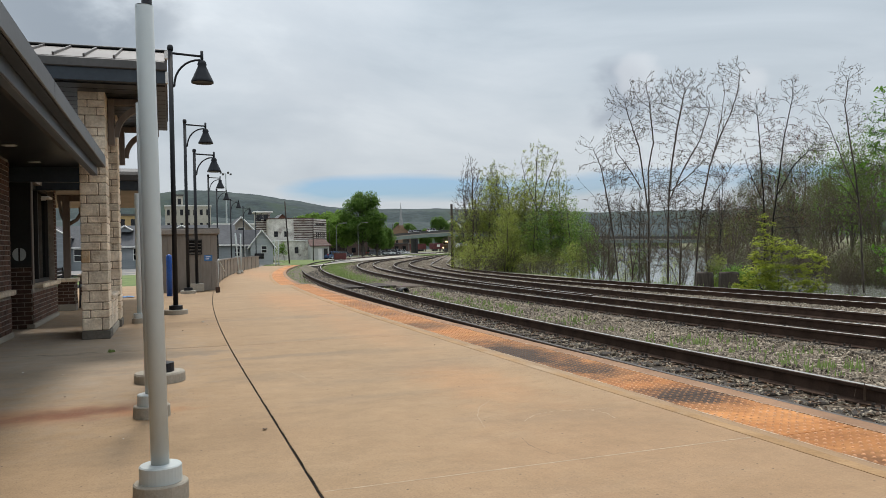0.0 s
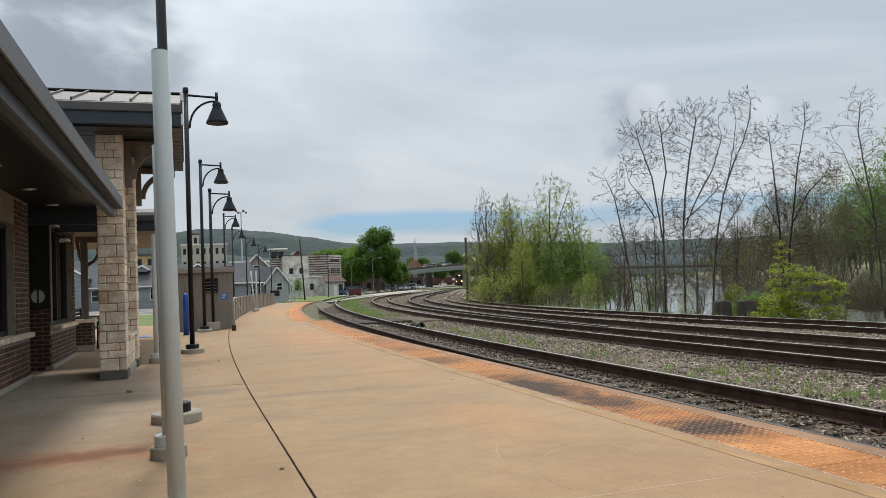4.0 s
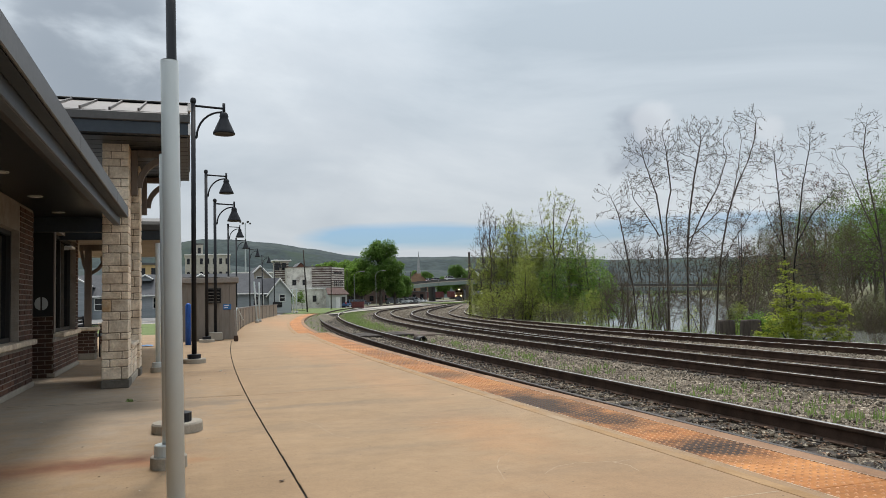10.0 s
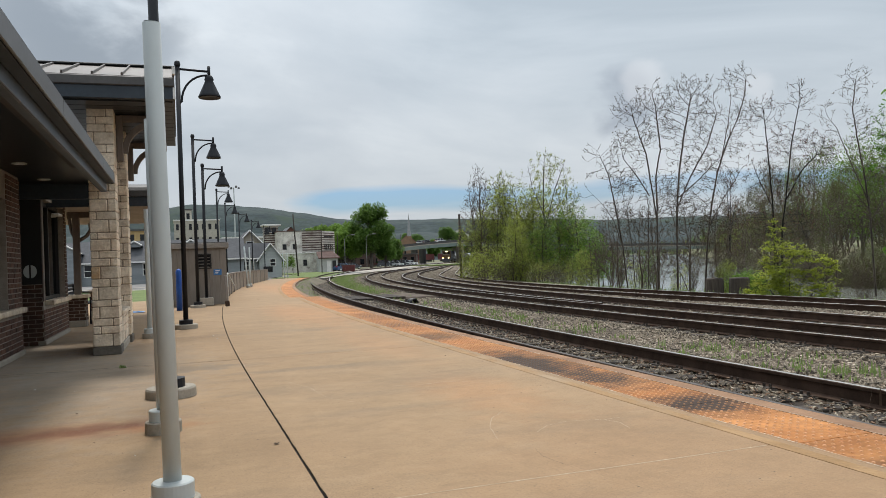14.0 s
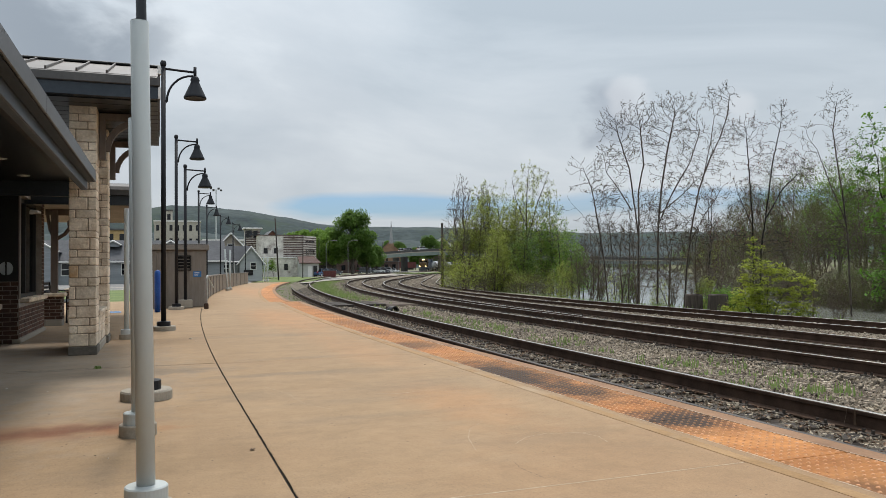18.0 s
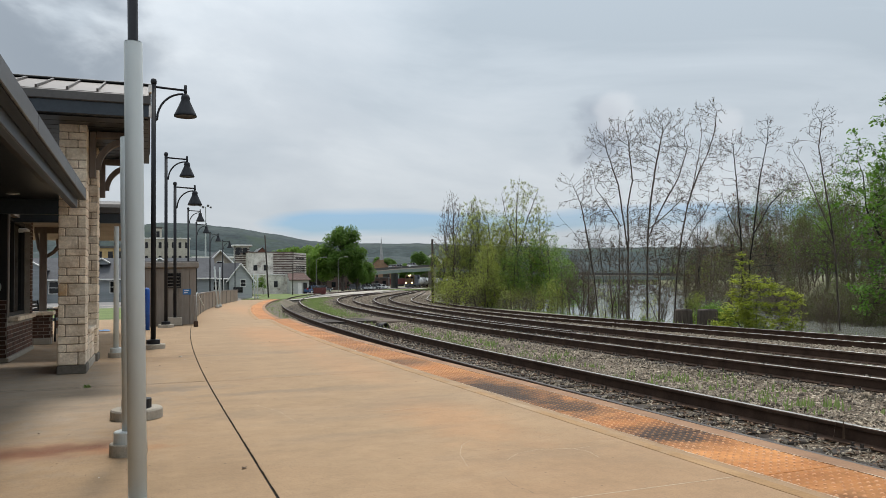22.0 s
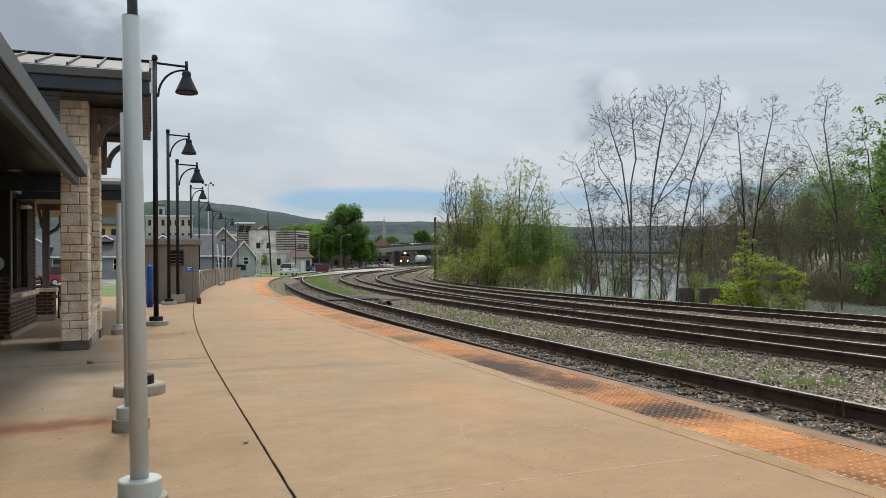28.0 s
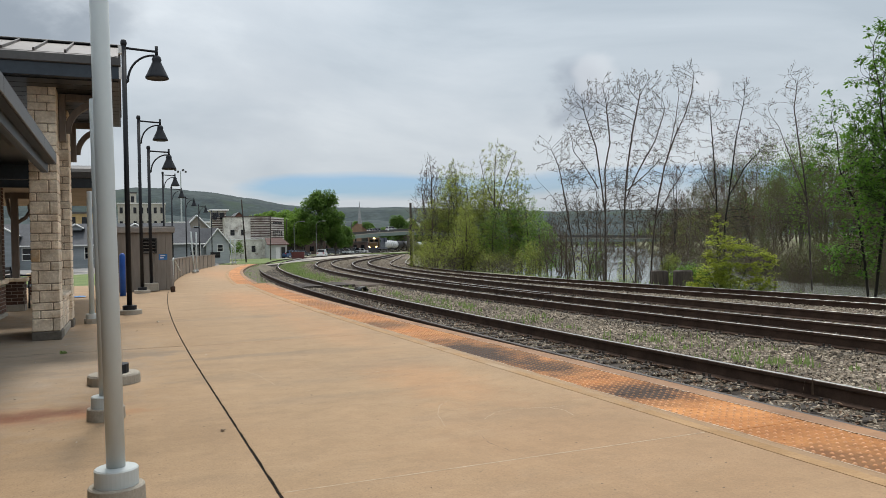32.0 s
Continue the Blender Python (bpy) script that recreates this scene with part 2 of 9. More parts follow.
M["black_paint"] = material("black_paint", (0.008, 0.009, 0.012), (0.014, 0.015, 0.019), 0.5, 3, 40, 0.02, spec=0.25)
M["grey_paint"] = material("grey_paint", (0.45, 0.485, 0.48), (0.48, 0.515, 0.51), 0.45, 1.6, 40, 0.02, stretch=(1, 1, 0.3), fine_amount=0.06)
M["window"] = glass("window_glass", (0.008, 0.009, 0.011), 0.04)
M["shed"] = material("shed_siding", (0.17, 0.145, 0.12), (0.215, 0.185, 0.155), 0.75, 0.7, 15, 0.1, stretch=(1, 1, 0.15))
M["shed_trim"] = material("shed_trim", (0.20, 0.175, 0.15), (0.26, 0.23, 0.20), 0.7, 1, 15, 0.1)
M["fence"] = material("fence_panel", (0.25, 0.21, 0.165), (0.31, 0.265, 0.215), 0.8, 0.5, 12, 0.1)
M["blue_plastic"] = material("blue_plastic", (0.01, 0.07, 0.34), (0.015, 0.10, 0.42), 0.45, 3, 30, 0.03)
M["sign_blue"] = material("sign_blue", (0.03, 0.13, 0.32), (0.05, 0.17, 0.38), 0.5, 3, 30, 0.0)
M["white_paint"] = material("white_paint", (0.62, 0.61, 0.59), (0.74, 0.73, 0.70), 0.7, 0.8, 12, 0.1)
M["bark"] = material("bark", (0.055, 0.045, 0.036), (0.11, 0.095, 0.08), 0.95, 3, 20, 0.5)
# Ridge colour is cooled towards blue: distance haze painted into the forest green
M["hill"] = material("hazy_hill_forest", (0.017, 0.030, 0.034), (0.046, 0.064, 0.062), 1.0, 0.012, 0.05, 0.0, c3=(0.034, 0.055, 0.034), big=0.004, fine_amount=0.9)


def ballast_material():
    """Crushed stone: cells of single stones, shade painted into the gaps, and a raised middle."""
    m = material("ballast", (0.55, 0.50, 0.46), (1.25, 1.22, 1.18), 0.95, 0.8, 6, 0.0, fine_amount=0.8, detail=8.0)
    nt = m.node_tree
    N, L = nt.nodes.new, nt.links.new
    b = nt.nodes["Principled BSDF"]
    shade = b.inputs["Base Color"].links[0].from_socket
    geo, vo, ed = N("ShaderNodeNewGeometry"), N("ShaderNodeTexVoronoi"), N("ShaderNodeTexVoronoi")
    ed.feature = "DISTANCE_TO_EDGE"
    for v in (vo, ed):
        v.inputs["Scale"].default_value = 21.0
        L(geo.outputs["Position"], v.inputs["Vector"])
    sp, rp, gp, mx, m2 = N("ShaderNodeSeparateColor"), N("ShaderNodeValToRGB"), N("ShaderNodeMapRange"), N("ShaderNodeMix"), N("ShaderNodeMix")
    L(vo.outputs["Color"], sp.inputs[0])
    e = rp.color_ramp.elements
    e[0].position, e[0].color = 0.0, (0.085, 0.062, 0.042, 1)
    e[1].position, e[1].color = 1.0, (0.54, 0.49, 0.40, 1)
    for p, c in ((0.45, (0.18, 0.138, 0.098, 1)), (0.8, (0.33, 0.272, 0.205, 1))):
        e.new(p).color = c
    L(sp.outputs[0], rp.inputs[0])
    gp.inputs["From Max"].default_value, gp.inputs["To Min"].default_value = 0.18, 0.3
    L(ed.outputs["Distance"], gp.inputs[0])
    for x in (mx, m2):
        x.data_type, x.blend_type = "RGBA", "MULTIPLY"
        x.inputs[0].default_value = 1.0
    L(rp.outputs[0], mx.inputs[6])
    L(gp.outputs[0], mx.inputs[7])
    L(mx.outputs[2], m2.inputs[6])
    L(shade, m2.inputs[7])
    L(m2.outputs[2], b.inputs["Base Color"])
    bp = N("ShaderNodeBump")
    bp.inputs["Strength"].default_value, bp.inputs["Distance"].default_value = 1.0, 0.03
    L(ed.outputs["Distance"], bp.inputs["Height"])
    L(bp.outputs[0], b.inputs["Normal"])
    return m


M["ballast"] = ballast_material()


def water_material():
    m = bpy.data.materials.new("river_water")
    m.use_nodes = True
    nt = m.node_tree
    b = nt.nodes["Principled BSDF"]
    b.inputs["Base Color"].default_value = (0.19, 0.20, 0.18, 1)
    b.inputs["Roughness"].default_value = 0.12
    n, bp, g = nt.nodes.new("ShaderNodeTexNoise"), nt.nodes.new("ShaderNodeBump"), nt.nodes.new("ShaderNodeNewGeometry")
    n.inputs["Scale"].default_value, n.inputs["Detail"].default_value = 1.3, 5
    bp.inputs["Strength"].default_value, bp.inputs["Distance"].default_value = 0.25, 0.1
    nt.links.new(g.outputs["Position"], n.inputs["Vector"])
    nt.links.new(n.outputs["Fac"], bp.inputs["Height"])
    nt.links.new(bp.outputs[0], b.inputs["Normal"])
    return m


M["water"] = water_material()


def leaf_material(name, c1, c2, scale=1.0, through=0.45):
    """Leaves that let part of the light through."""
    m = material(name, c1, c2, 0.65, scale, 7, 0.0, spec=0.2)
    nt = m.node_tree
    b = nt.nodes["Principled BSDF"]
    out = nt.nodes["Material Output"]
    tr, mx = nt.nodes.new("ShaderNodeBsdfTranslucent"), nt.nodes.new("ShaderNodeMixShader")
    src = b.inputs["Base Color"].links[0].from_socket
    nt.links.new(src, tr.inputs["Color"])
    mx.inputs[0].default_value = through
    nt.links.new(b.outputs[0], mx.inputs[1])
    nt.links.new(tr.outputs[0], mx.inputs[2])
    nt.links.new(mx.outputs[0], out.inputs[0])
    return m


for _n, _c1, _c2 in (("leaf_green", (0.12, 0.215, 0.03), (0.20, 0.32, 0.06)), ("leaf_dark", (0.092, 0.172, 0.033), (0.148, 0.245, 0.052)), ("leaf_lime", (0.27, 0.335, 0.03), (0.43, 0.475, 0.06)), ("leaf_spring", (0.26, 0.315, 0.055), (0.41, 0.455, 0.10)), ("leaf_maple", (0.085, 0.19, 0.022), (0.15, 0.29, 0.045)), ("bud", (0.085, 0.066, 0.034), (0.15, 0.12, 0.062))):
    M[_n] = leaf_material(_n, _c1, _c2)


def stain(m, spots):
    """Blend stains of (x, y, half length x, half length y, colour, strength) over a material, with ragged edges."""
    nt = m.node_tree
    b = nt.nodes["Principled BSDF"]
    col = b.inputs["Base Color"].links[0].from_socket
    N, L = nt.nodes.new, nt.links.new
    geo, nz = N("ShaderNodeNewGeometry"), N("ShaderNodeTexNoise")
    nz.inputs["Scale"].default_value, nz.inputs["Detail"].default_value = 5.0, 6.0
    L(geo.outputs["Position"], nz.inputs["Vector"])
    for x, y, rx, ry, c, k in spots:
        mp, ln = N("ShaderNodeMapping"), N("ShaderNodeVectorMath")
        mp.vector_type = "POINT"
        mp.inputs["Location"].default_value = (-x / rx, -y / ry, 0)
        mp.inputs["Scale"].default_value = (1 / rx, 1 / ry, 0)
        L(geo.outputs["Position"], mp.inputs[0])
        ln.operation = "LENGTH"
        L(mp.outputs[0], ln.inputs[0])
        ad, rp, mx = N("ShaderNodeMath"), N("ShaderNodeMapRange"), N("ShaderNodeMix")
        ad.operation = "MULTIPLY_ADD"
        L(nz.outputs["Fac"], ad.inputs[0])
        ad.inputs[1].default_value = 1.3
        L(ln.outputs["Value"], ad.inputs[2])
        rp.inputs["From Min"].default_value, rp.inputs["From Max"].default_value = 1.75, 1.0
        rp.inputs["To Min"].default_value, rp.inputs["To Max"].default_value = 0.0, k
        L(ad.outputs[0], rp.inputs[0])
        mx.data_type = "RGBA"
        L(rp.outputs[0], mx.inputs[0])
        L(col, mx.inputs[6])
        mx.inputs[7].default_value = (*c, 1)
        col = mx.outputs[2]
    L(col, b.inputs["Base Color"])


RUST, SOOT, SMEAR = (0.30, 0.115, 0.045), (0.17, 0.135, 0.10), (0.21, 0.155, 0.10)
# Canopy floor grey: less rail dust, plus its cool shade put into the colour
CANOPY_GREY = (0.285, 0.25, 0.208)
stain(M["concrete"], [(-2.6, 10.2, 1.75, 6.4, CANOPY_GREY, 0.7), (-1.0, 9.2, 1.35, 4.0, CANOPY_GREY, 0.5), (-1.0, 5.92, 1.0, 0.36, RUST, 0.55), (-0.58, 5.96, 0.5, 0.2, (0.15, 0.052, 0.024), 0.75), (-1.0, 5.84, 0.6, 0.15, (0.19, 0.07, 0.03), 0.5), (-0.15, 5.75, 0.35, 0.13, (0.33, 0.15, 0.06), 0.6), (0.15, 8.9, 0.9, 0.28, SOOT, 0.55), (1.1, 8.2, 0.9, 0.16, SOOT, 0.45), (2.0, 9.6, 1.3, 0.2, SOOT, 0.3), (1.6, 13.0, 1.8, 0.35, SOOT, 0.3), (2.3, 6.0, 0.5, 1.4, (0.40, 0.21, 0.095), 0.5), (2.5, 10.5, 0.5, 3.0, (0.39, 0.21, 0.10), 0.4), (2.6, 17.5, 0.9, 5.0, (0.43, 0.21, 0.09), 0.5), (-0.3, 4.7, 0.08, 0.9, SOOT, 0.15), (2.5, 3.4, 1.5, 2.0, (0.30, 0.18, 0.095), 0.5), (4.6, 36, 1.6, 14, (0.46, 0.22, 0.09), 0.45), (2.35, 7.0, 0.75, 0.5, SMEAR, 0.4), (1.5, 6.3, 0.9, 0.16, SMEAR, 0.35), (1.75, 5.6, 1.0, 0.12, SMEAR, 0.3), (0.75, 6.9, 0.5, 0.3, SMEAR, 0.4), (2.0, 8.1, 0.8, 0.3, SMEAR, 0.4), (-0.3, 9.0, 0.8, 0.4, SMEAR, 0.45), (-1.2, 8.0, 0.7, 0.5, SMEAR, 0.4)])


def streaks(m, turn, dark, pale):
    """Broad brushed smears across a surface, darker and paler than the rest."""
    nt = m.node_tree
    N, L = nt.nodes.new, nt.links.new
    b = nt.nodes["Principled BSDF"]
    col = b.inputs["Base Color"].links[0].from_socket
    geo = N("ShaderNodeNewGeometry")
    for k, (scale, tint, lo, hi, top) in enumerate((((0.5, 1.5, 1), dark, 0.52, 0.74, 0.40), ((1.1, 1.8, 1), pale, 0.54, 0.75, 0.22), ((3.0, 4.5, 1), dark, 0.57, 0.76, 0.26))):
        mp, nz, rp, mx = N("ShaderNodeMapping"), N("ShaderNodeTexNoise"), N("ShaderNodeMapRange"), N("ShaderNodeMix")
        mp.inputs["Rotation"].default_value = (0, 0, radians(turn + 4 * k))
        mp.inputs["Scale"].default_value = scale
        mp.inputs["Location"].default_value = (3.1 * k, 1.7 * k, 0)
        L(geo.outputs["Position"], mp.inputs[0])
        nz.inputs["Scale"].default_value, nz.inputs["Detail"].default_value, nz.inputs["Roughness"].default_value = 1.0, 9.0, 0.68
        L(mp.outputs[0], nz.inputs["Vector"])
        rp.inputs["From Min"].default_value, rp.inputs["From Max"].default_value, rp.inputs["To Max"].default_value = lo, hi, top
        L(nz.outputs["Fac"], rp.inputs[0])
        mx.data_type = "RGBA"
        L(rp.outputs[0], mx.inputs[0])
        L(col, mx.inputs[6])
        mx.inputs[7].default_value = (*tint, 1)
        col = mx.outputs[2]
    L(col, b.inputs["Base Color"])


streaks(M["concrete"], 14, (0.205, 0.148, 0.098), (0.47, 0.345, 0.225))


def mottle(m, scale, lo, hi, rough=0.7):
    """Uneven weathering: brightness that wanders between lo and hi."""
    nt = m.node_tree
    N, L = nt.nodes.new, nt.links.new
    b = nt.nodes["Principled BSDF"]
    col = b.inputs["Base Color"].links[0].from_socket
    geo, nz, rp, mx = N("ShaderNodeNewGeometry"), N("ShaderNodeTexNoise"), N("ShaderNodeMapRange"), N("ShaderNodeMix")
    nz.inputs["Scale"].default_value, nz.inputs["Detail"].default_value, nz.inputs["Roughness"].default_value = scale, 8.0, rough
    L(geo.outputs["Position"], nz.inputs["Vector"])
    rp.inputs["From Min"].default_value, rp.inputs["From Max"].default_value = 0.3, 0.7
    rp.inputs["To Min"].default_value, rp.inputs["To Max"].default_value = lo, hi
    L(nz.outputs["Fac"], rp.inputs[0])
    mx.data_type, mx.blend_type = "RGBA", "MULTIPLY"
    mx.inputs[0].default_value = 1.0
    L(col, mx.inputs[6])
    L(rp.outputs[0], mx.inputs[7])
    L(mx.outputs[2], b.inputs["Base Color"])


mottle(M["concrete"], 3.2, 0.90, 1.08)
mottle(M["concrete"], 60.0, 0.84, 1.12, 0.8)


def flecks(m, scale, size, rare, tone):
    """Small pits or flecks strewn over a surface, one in some of the cells."""
    nt = m.node_tree
    N, L = nt.nodes.new, nt.links.new
    b = nt.nodes["Principled BSDF"]
    col = b.inputs["Base Color"].links[0].from_socket
    geo, vo, sp, near, some, both, mx = N("ShaderNodeNewGeometry"), N("ShaderNodeTexVoronoi"), N("ShaderNodeSeparateColor"), N("ShaderNodeMapRange"), N("ShaderNodeMath"), N("ShaderNodeMath"), N("ShaderNodeMix")
    vo.voronoi_dimensions = "2D"
    vo.inputs["Scale"].default_value = scale
    L(geo.outputs["Position"], vo.inputs["Vector"])
    L(vo.outputs["Color"], sp.inputs[0])
    near.inputs["From Min"].default_value, near.inputs["From Max"].default_value = size, size * 0.6
    L(vo.outputs["Distance"], near.inputs[0])
    some.operation, both.operation = "GREATER_THAN", "MULTIPLY"
    some.inputs[1].default_value = rare
    L(sp.outputs[0], some.inputs[0])
    L(near.outputs[0], both.inputs[0])
    L(some.outputs[0], both.inputs[1])
    mx.data_type = "RGBA"
    L(both.outputs[0], mx.inputs[0])
    L(col, mx.inputs[6])
    mx.inputs[7].default_value = (*tone, 1)
    L(mx.outputs[2], b.inputs["Base Color"])


flecks(M["concrete"], 34.0, 0.15, 0.62, (0.235, 0.158, 0.092))
flecks(M["concrete"], 7.0, 0.05, 0.85, (0.12, 0.08, 0.05))
mottle(M["concrete"], 1.3, 0.92, 1.06)
mottle(M["concrete"], 12.0, 0.92, 1.07)
mottle(M["tactile"], 9.0, 0.72, 1.2)
WORN = (0.035, 0.026, 0.021)
stain(M["tactile"], [(3.35, 7.2, 0.52, 1.4, WORN, 0.95), (3.48, 4.6, 0.5, 0.5, WORN, 0.95), (3.46, 5.95, 0.36, 0.75, WORN, 0.85), (3.4, 10.4, 0.5, 0.7, WORN, 0.7), (3.5, 12.8, 0.45, 0.9, WORN, 0.65), (3.6, 15.3, 0.45, 1.2, WORN, 0.6), (3.75, 17.2, 0.5, 0.35, WORN, 0.5), (3.85, 18.5, 0.5, 0.4, WORN, 0.55), (3.95, 19.8, 0.5, 0.3, WORN, 0.5), (4.05, 21.2, 0.5, 0.45, WORN, 0.5), (4.2, 23.0, 0.5, 0.3, WORN, 0.45), (4.35, 24.8, 0.5, 0.5, WORN, 0.45), (4.3, 28.5, 0.6, 0.8, (0.26, 0.10, 0.045), 0.6), (4.9, 32.5, 0.7, 1.5, (0.26, 0.10, 0.045), 0.6), (3.3, 2.6, 0.3, 0.5, WORN, 0.5)])


# ---- building blocks ----
def from_bm(name, bm, mat, smooth=False):
    bm.normal_update()
    me = bpy.data.meshes.new(name)
    bm.to_mesh(me)
    bm.free()
    for m in (mat if isinstance(mat, (list, tuple)) else [mat]):
        me.materials.append(m)
    if smooth:
        me.polygons.foreach_set("use_smooth", [True] * len(me.polygons))
    return me


def from_arrays(name, verts, faces, mat, smooth=False):
    me = bpy.data.meshes.new(name)
    me.from_pydata([tuple(v) for v in verts], [], [tuple(f) for f in faces])
    me.materials.append(mat)
    if smooth:
        me.polygons.foreach_set("use_smooth", [True] * len(me.polygons))
    me.update()
    return me


def part(name, bm, mat, parent, label="", smooth=False, at=None):
    me = bm if isinstance(bm, bpy.types.Mesh) else from_bm(name, bm, mat, smooth)
    ob = new(name, me)
    ob.parent = parent
    if at is not None:
        ob.matrix_basis = at
    if label:
        tagged(ob, label)
    return ob


def thing(name, label, category, x=0, y=0, z=0, rz=0, group="", kind=""):
    ob = new(name)
    ob.empty_display_size = 0.1
    ob.matrix_basis = pose(x, y, z, 0, 0, rz)
    return tagged(ob, label, category, group, kind)


def solid(name, bm, mat, label, category, x=0, y=0, z=0, rz=0, group="", kind="", smooth=False):
    me = bm if isinstance(bm, bpy.types.Mesh) else from_bm(name, bm, mat, smooth)
    ob = new(name, me)
    ob.matrix_basis = pose(x, y, z, 0, 0, rz)
    return tagged(ob, label, category, group, kind)


def box(bm, x0, x1, y0, y1, z0, z1, bevel=0.0, m=None):
    r = bmesh.ops.create_cube(bm, size=1.0)
    vs = r["verts"]
    for v in vs:
        v.co = Vector((x0 + (v.co.x + 0.5) * (x1 - x0), y0 + (v.co.y + 0.5) * (y1 - y0), z0 + (v.co.z + 0.5) * (z1 - z0)))
    if bevel:
        es = list({e for v in vs for e in v.link_edges})
        r2 = bmesh.ops.bevel(bm, geom=es, offset=bevel, segments=1, affect="EDGES")
        vs = r2["verts"]
    if m is not None:
        bmesh.ops.transform(bm, matrix=m, verts=vs)
    return vs


def cyl(bm, r0, r1, z0, z1, seg=16, x=0, y=0, m=None):
    r = bmesh.ops.create_cone(bm, cap_ends=True, segments=seg, radius1=r0, radius2=r1, depth=z1 - z0)
    bmesh.ops.translate(bm, verts=r["verts"], vec=(x, y, (z0 + z1) / 2))
    if m is not None:
        bmesh.ops.transform(bm, matrix=m, verts=r["verts"])
    return r["verts"]


def lathe(bm, prof, seg=20, x=0, y=0):
    """Surface of revolution from (radius, z) pairs, closed at both ends."""
    rings = []
    for r, z in prof:
        rings.append([bm.verts.new((x + r * math.cos(k * math.tau / seg), y + r * math.sin(k * math.tau / seg), z)) for k in range(seg)])
    for a, b in zip(rings, rings[1:]):
        for k in range(seg):
            bm.faces.new((a[k], a[(k + 1) % seg], b[(k + 1) % seg], b[k]))
    bm.faces.new(rings[0][::-1])
    bm.faces.new(rings[-1])


def tube(bm, pts, r, seg=8):
    """Round bar along points."""
    rings = []
    pts = [Vector(p) for p in pts]
    for i, p in enumerate(pts):
        d = (pts[min(i + 1, len(pts) - 1)] - pts[max(i - 1, 0)]).normalized()
        q = d.to_track_quat("Z", "Y")
        rr = r[i] if isinstance(r, (list, tuple)) else r
        rings.append([bm.verts.new(p + q @ Vector((rr * math.cos(k * math.tau / seg), rr * math.sin(k * math.tau / seg), 0))) for k in range(seg)])
    for a, b in zip(rings, rings[1:]):
        for k in range(seg):
            bm.faces.new((a[k], a[(k + 1) % seg], b[(k + 1) % seg], b[k]))
    bm.faces.new(rings[0][::-1])
    bm.faces.new(rings[-1])


def bmn():
    return bmesh.new()


# ---- lines of the plan ----
class Line:
    """A way that runs along +Y, bends to the right on one radius and goes straight on."""

    def __init__(self, x0, y0, radius, degrees):
        self.x0, self.y0, self.r, self.a = x0, y0, radius, radians(degrees)
        self.arc = radius * self.a

    def at(self, s, off=0.0):
        """Point and heading at s metres past y0, off metres to the right."""
        if s < 0:
            x, y, h = self.x0, self.y0 + s, 0.0
        else:
            h = min(s / self.r, self.a)
            x, y = self.x0 + self.r * (1 - math.cos(h)), self.y0 + self.r * math.sin(h)
            if s > self.arc:
                x, y = x + (s - self.arc) * math.sin(h), y + (s - self.arc) * math.cos(h)
        return x + off * math.cos(h), y - off * math.sin(h), h

    def x_at(self, y):
        """x of the line at a given y."""
        if y <= self.y0:
            return self.x0
        ye = self.y0 + self.r * math.sin(self.a)
        if y <= ye:
            return self.x0 + self.r * (1 - math.cos(math.asin((y - self.y0) / self.r)))
        return self.x0 + self.r * (1 - math.cos(self.a)) + (y - ye) * math.tan(self.a)


EDGE = Line(3.90, 10.0, 225.0, 24.0)      # platform edge
T1 = Line(5.45, -0.8, 381.0, 25.6)
T2 = Line(10.2, 10.2, 263.0, 22.0)
T3 = Line(11.55, 6.9, 224.0, 22.0)
T4 = Line(15.85, 19.4, 155.0, 20.8)
RAIL_Z = -0.30
GAUGE = 1.435


def sweep(prof, line, s0, s1, step, closed=True):
    """Mesh arrays of a profile of (offset, z) pairs along a line."""
    n = max(2, int((s1 - s0) / step) + 1)
    verts, faces, k = [], [], len(prof)
    for i in range(n):
        s = s0 + (s1 - s0) * i / (n - 1)
        for off, z in prof:
            x, y, _ = line.at(s, off)
            verts.append((x, y, z))
    for i in range(n - 1):
        for j in range(k if closed else k - 1):
            a, b = i * k + j, i * k + (j + 1) % k
            faces.append((a, a + k, b + k, b))
    if closed:
        faces.append(tuple(range(k)))
        faces.append(tuple(range((n - 1) * k, n * k))[::-1])
    return verts, faces


# ---- ground, river, hills ----
def bank_far(y):
    return 20 + 0.32 * max(y, 0)


def ground_z(x, y):
    d = x - T4.x_at(y)
    e = x - EDGE.x_at(y)
    if e < -1.0:
        return -0.10 - 0.34 * min(1.0, max(0.0, (y - 26) / 26))
    if d < 3.5:
        return -0.62
    if d < 11.5:
        return -0.62 - 1.0 * (d - 3.5) / 8
    if d < 16.5:
        t = (d - 11.5) / 5
        return -1.62 - 2.4 * t * t * (3 - 2 * t)
    f = bank_far(y)
    if d < f:
        return -4.0
    if d < f + 9:
        t = (d - f) / 9
        return -4.0 + 4.6 * t * t * (3 - 2 * t)
    return 0.6 + min(5.0, (d - f - 9) * 0.02)


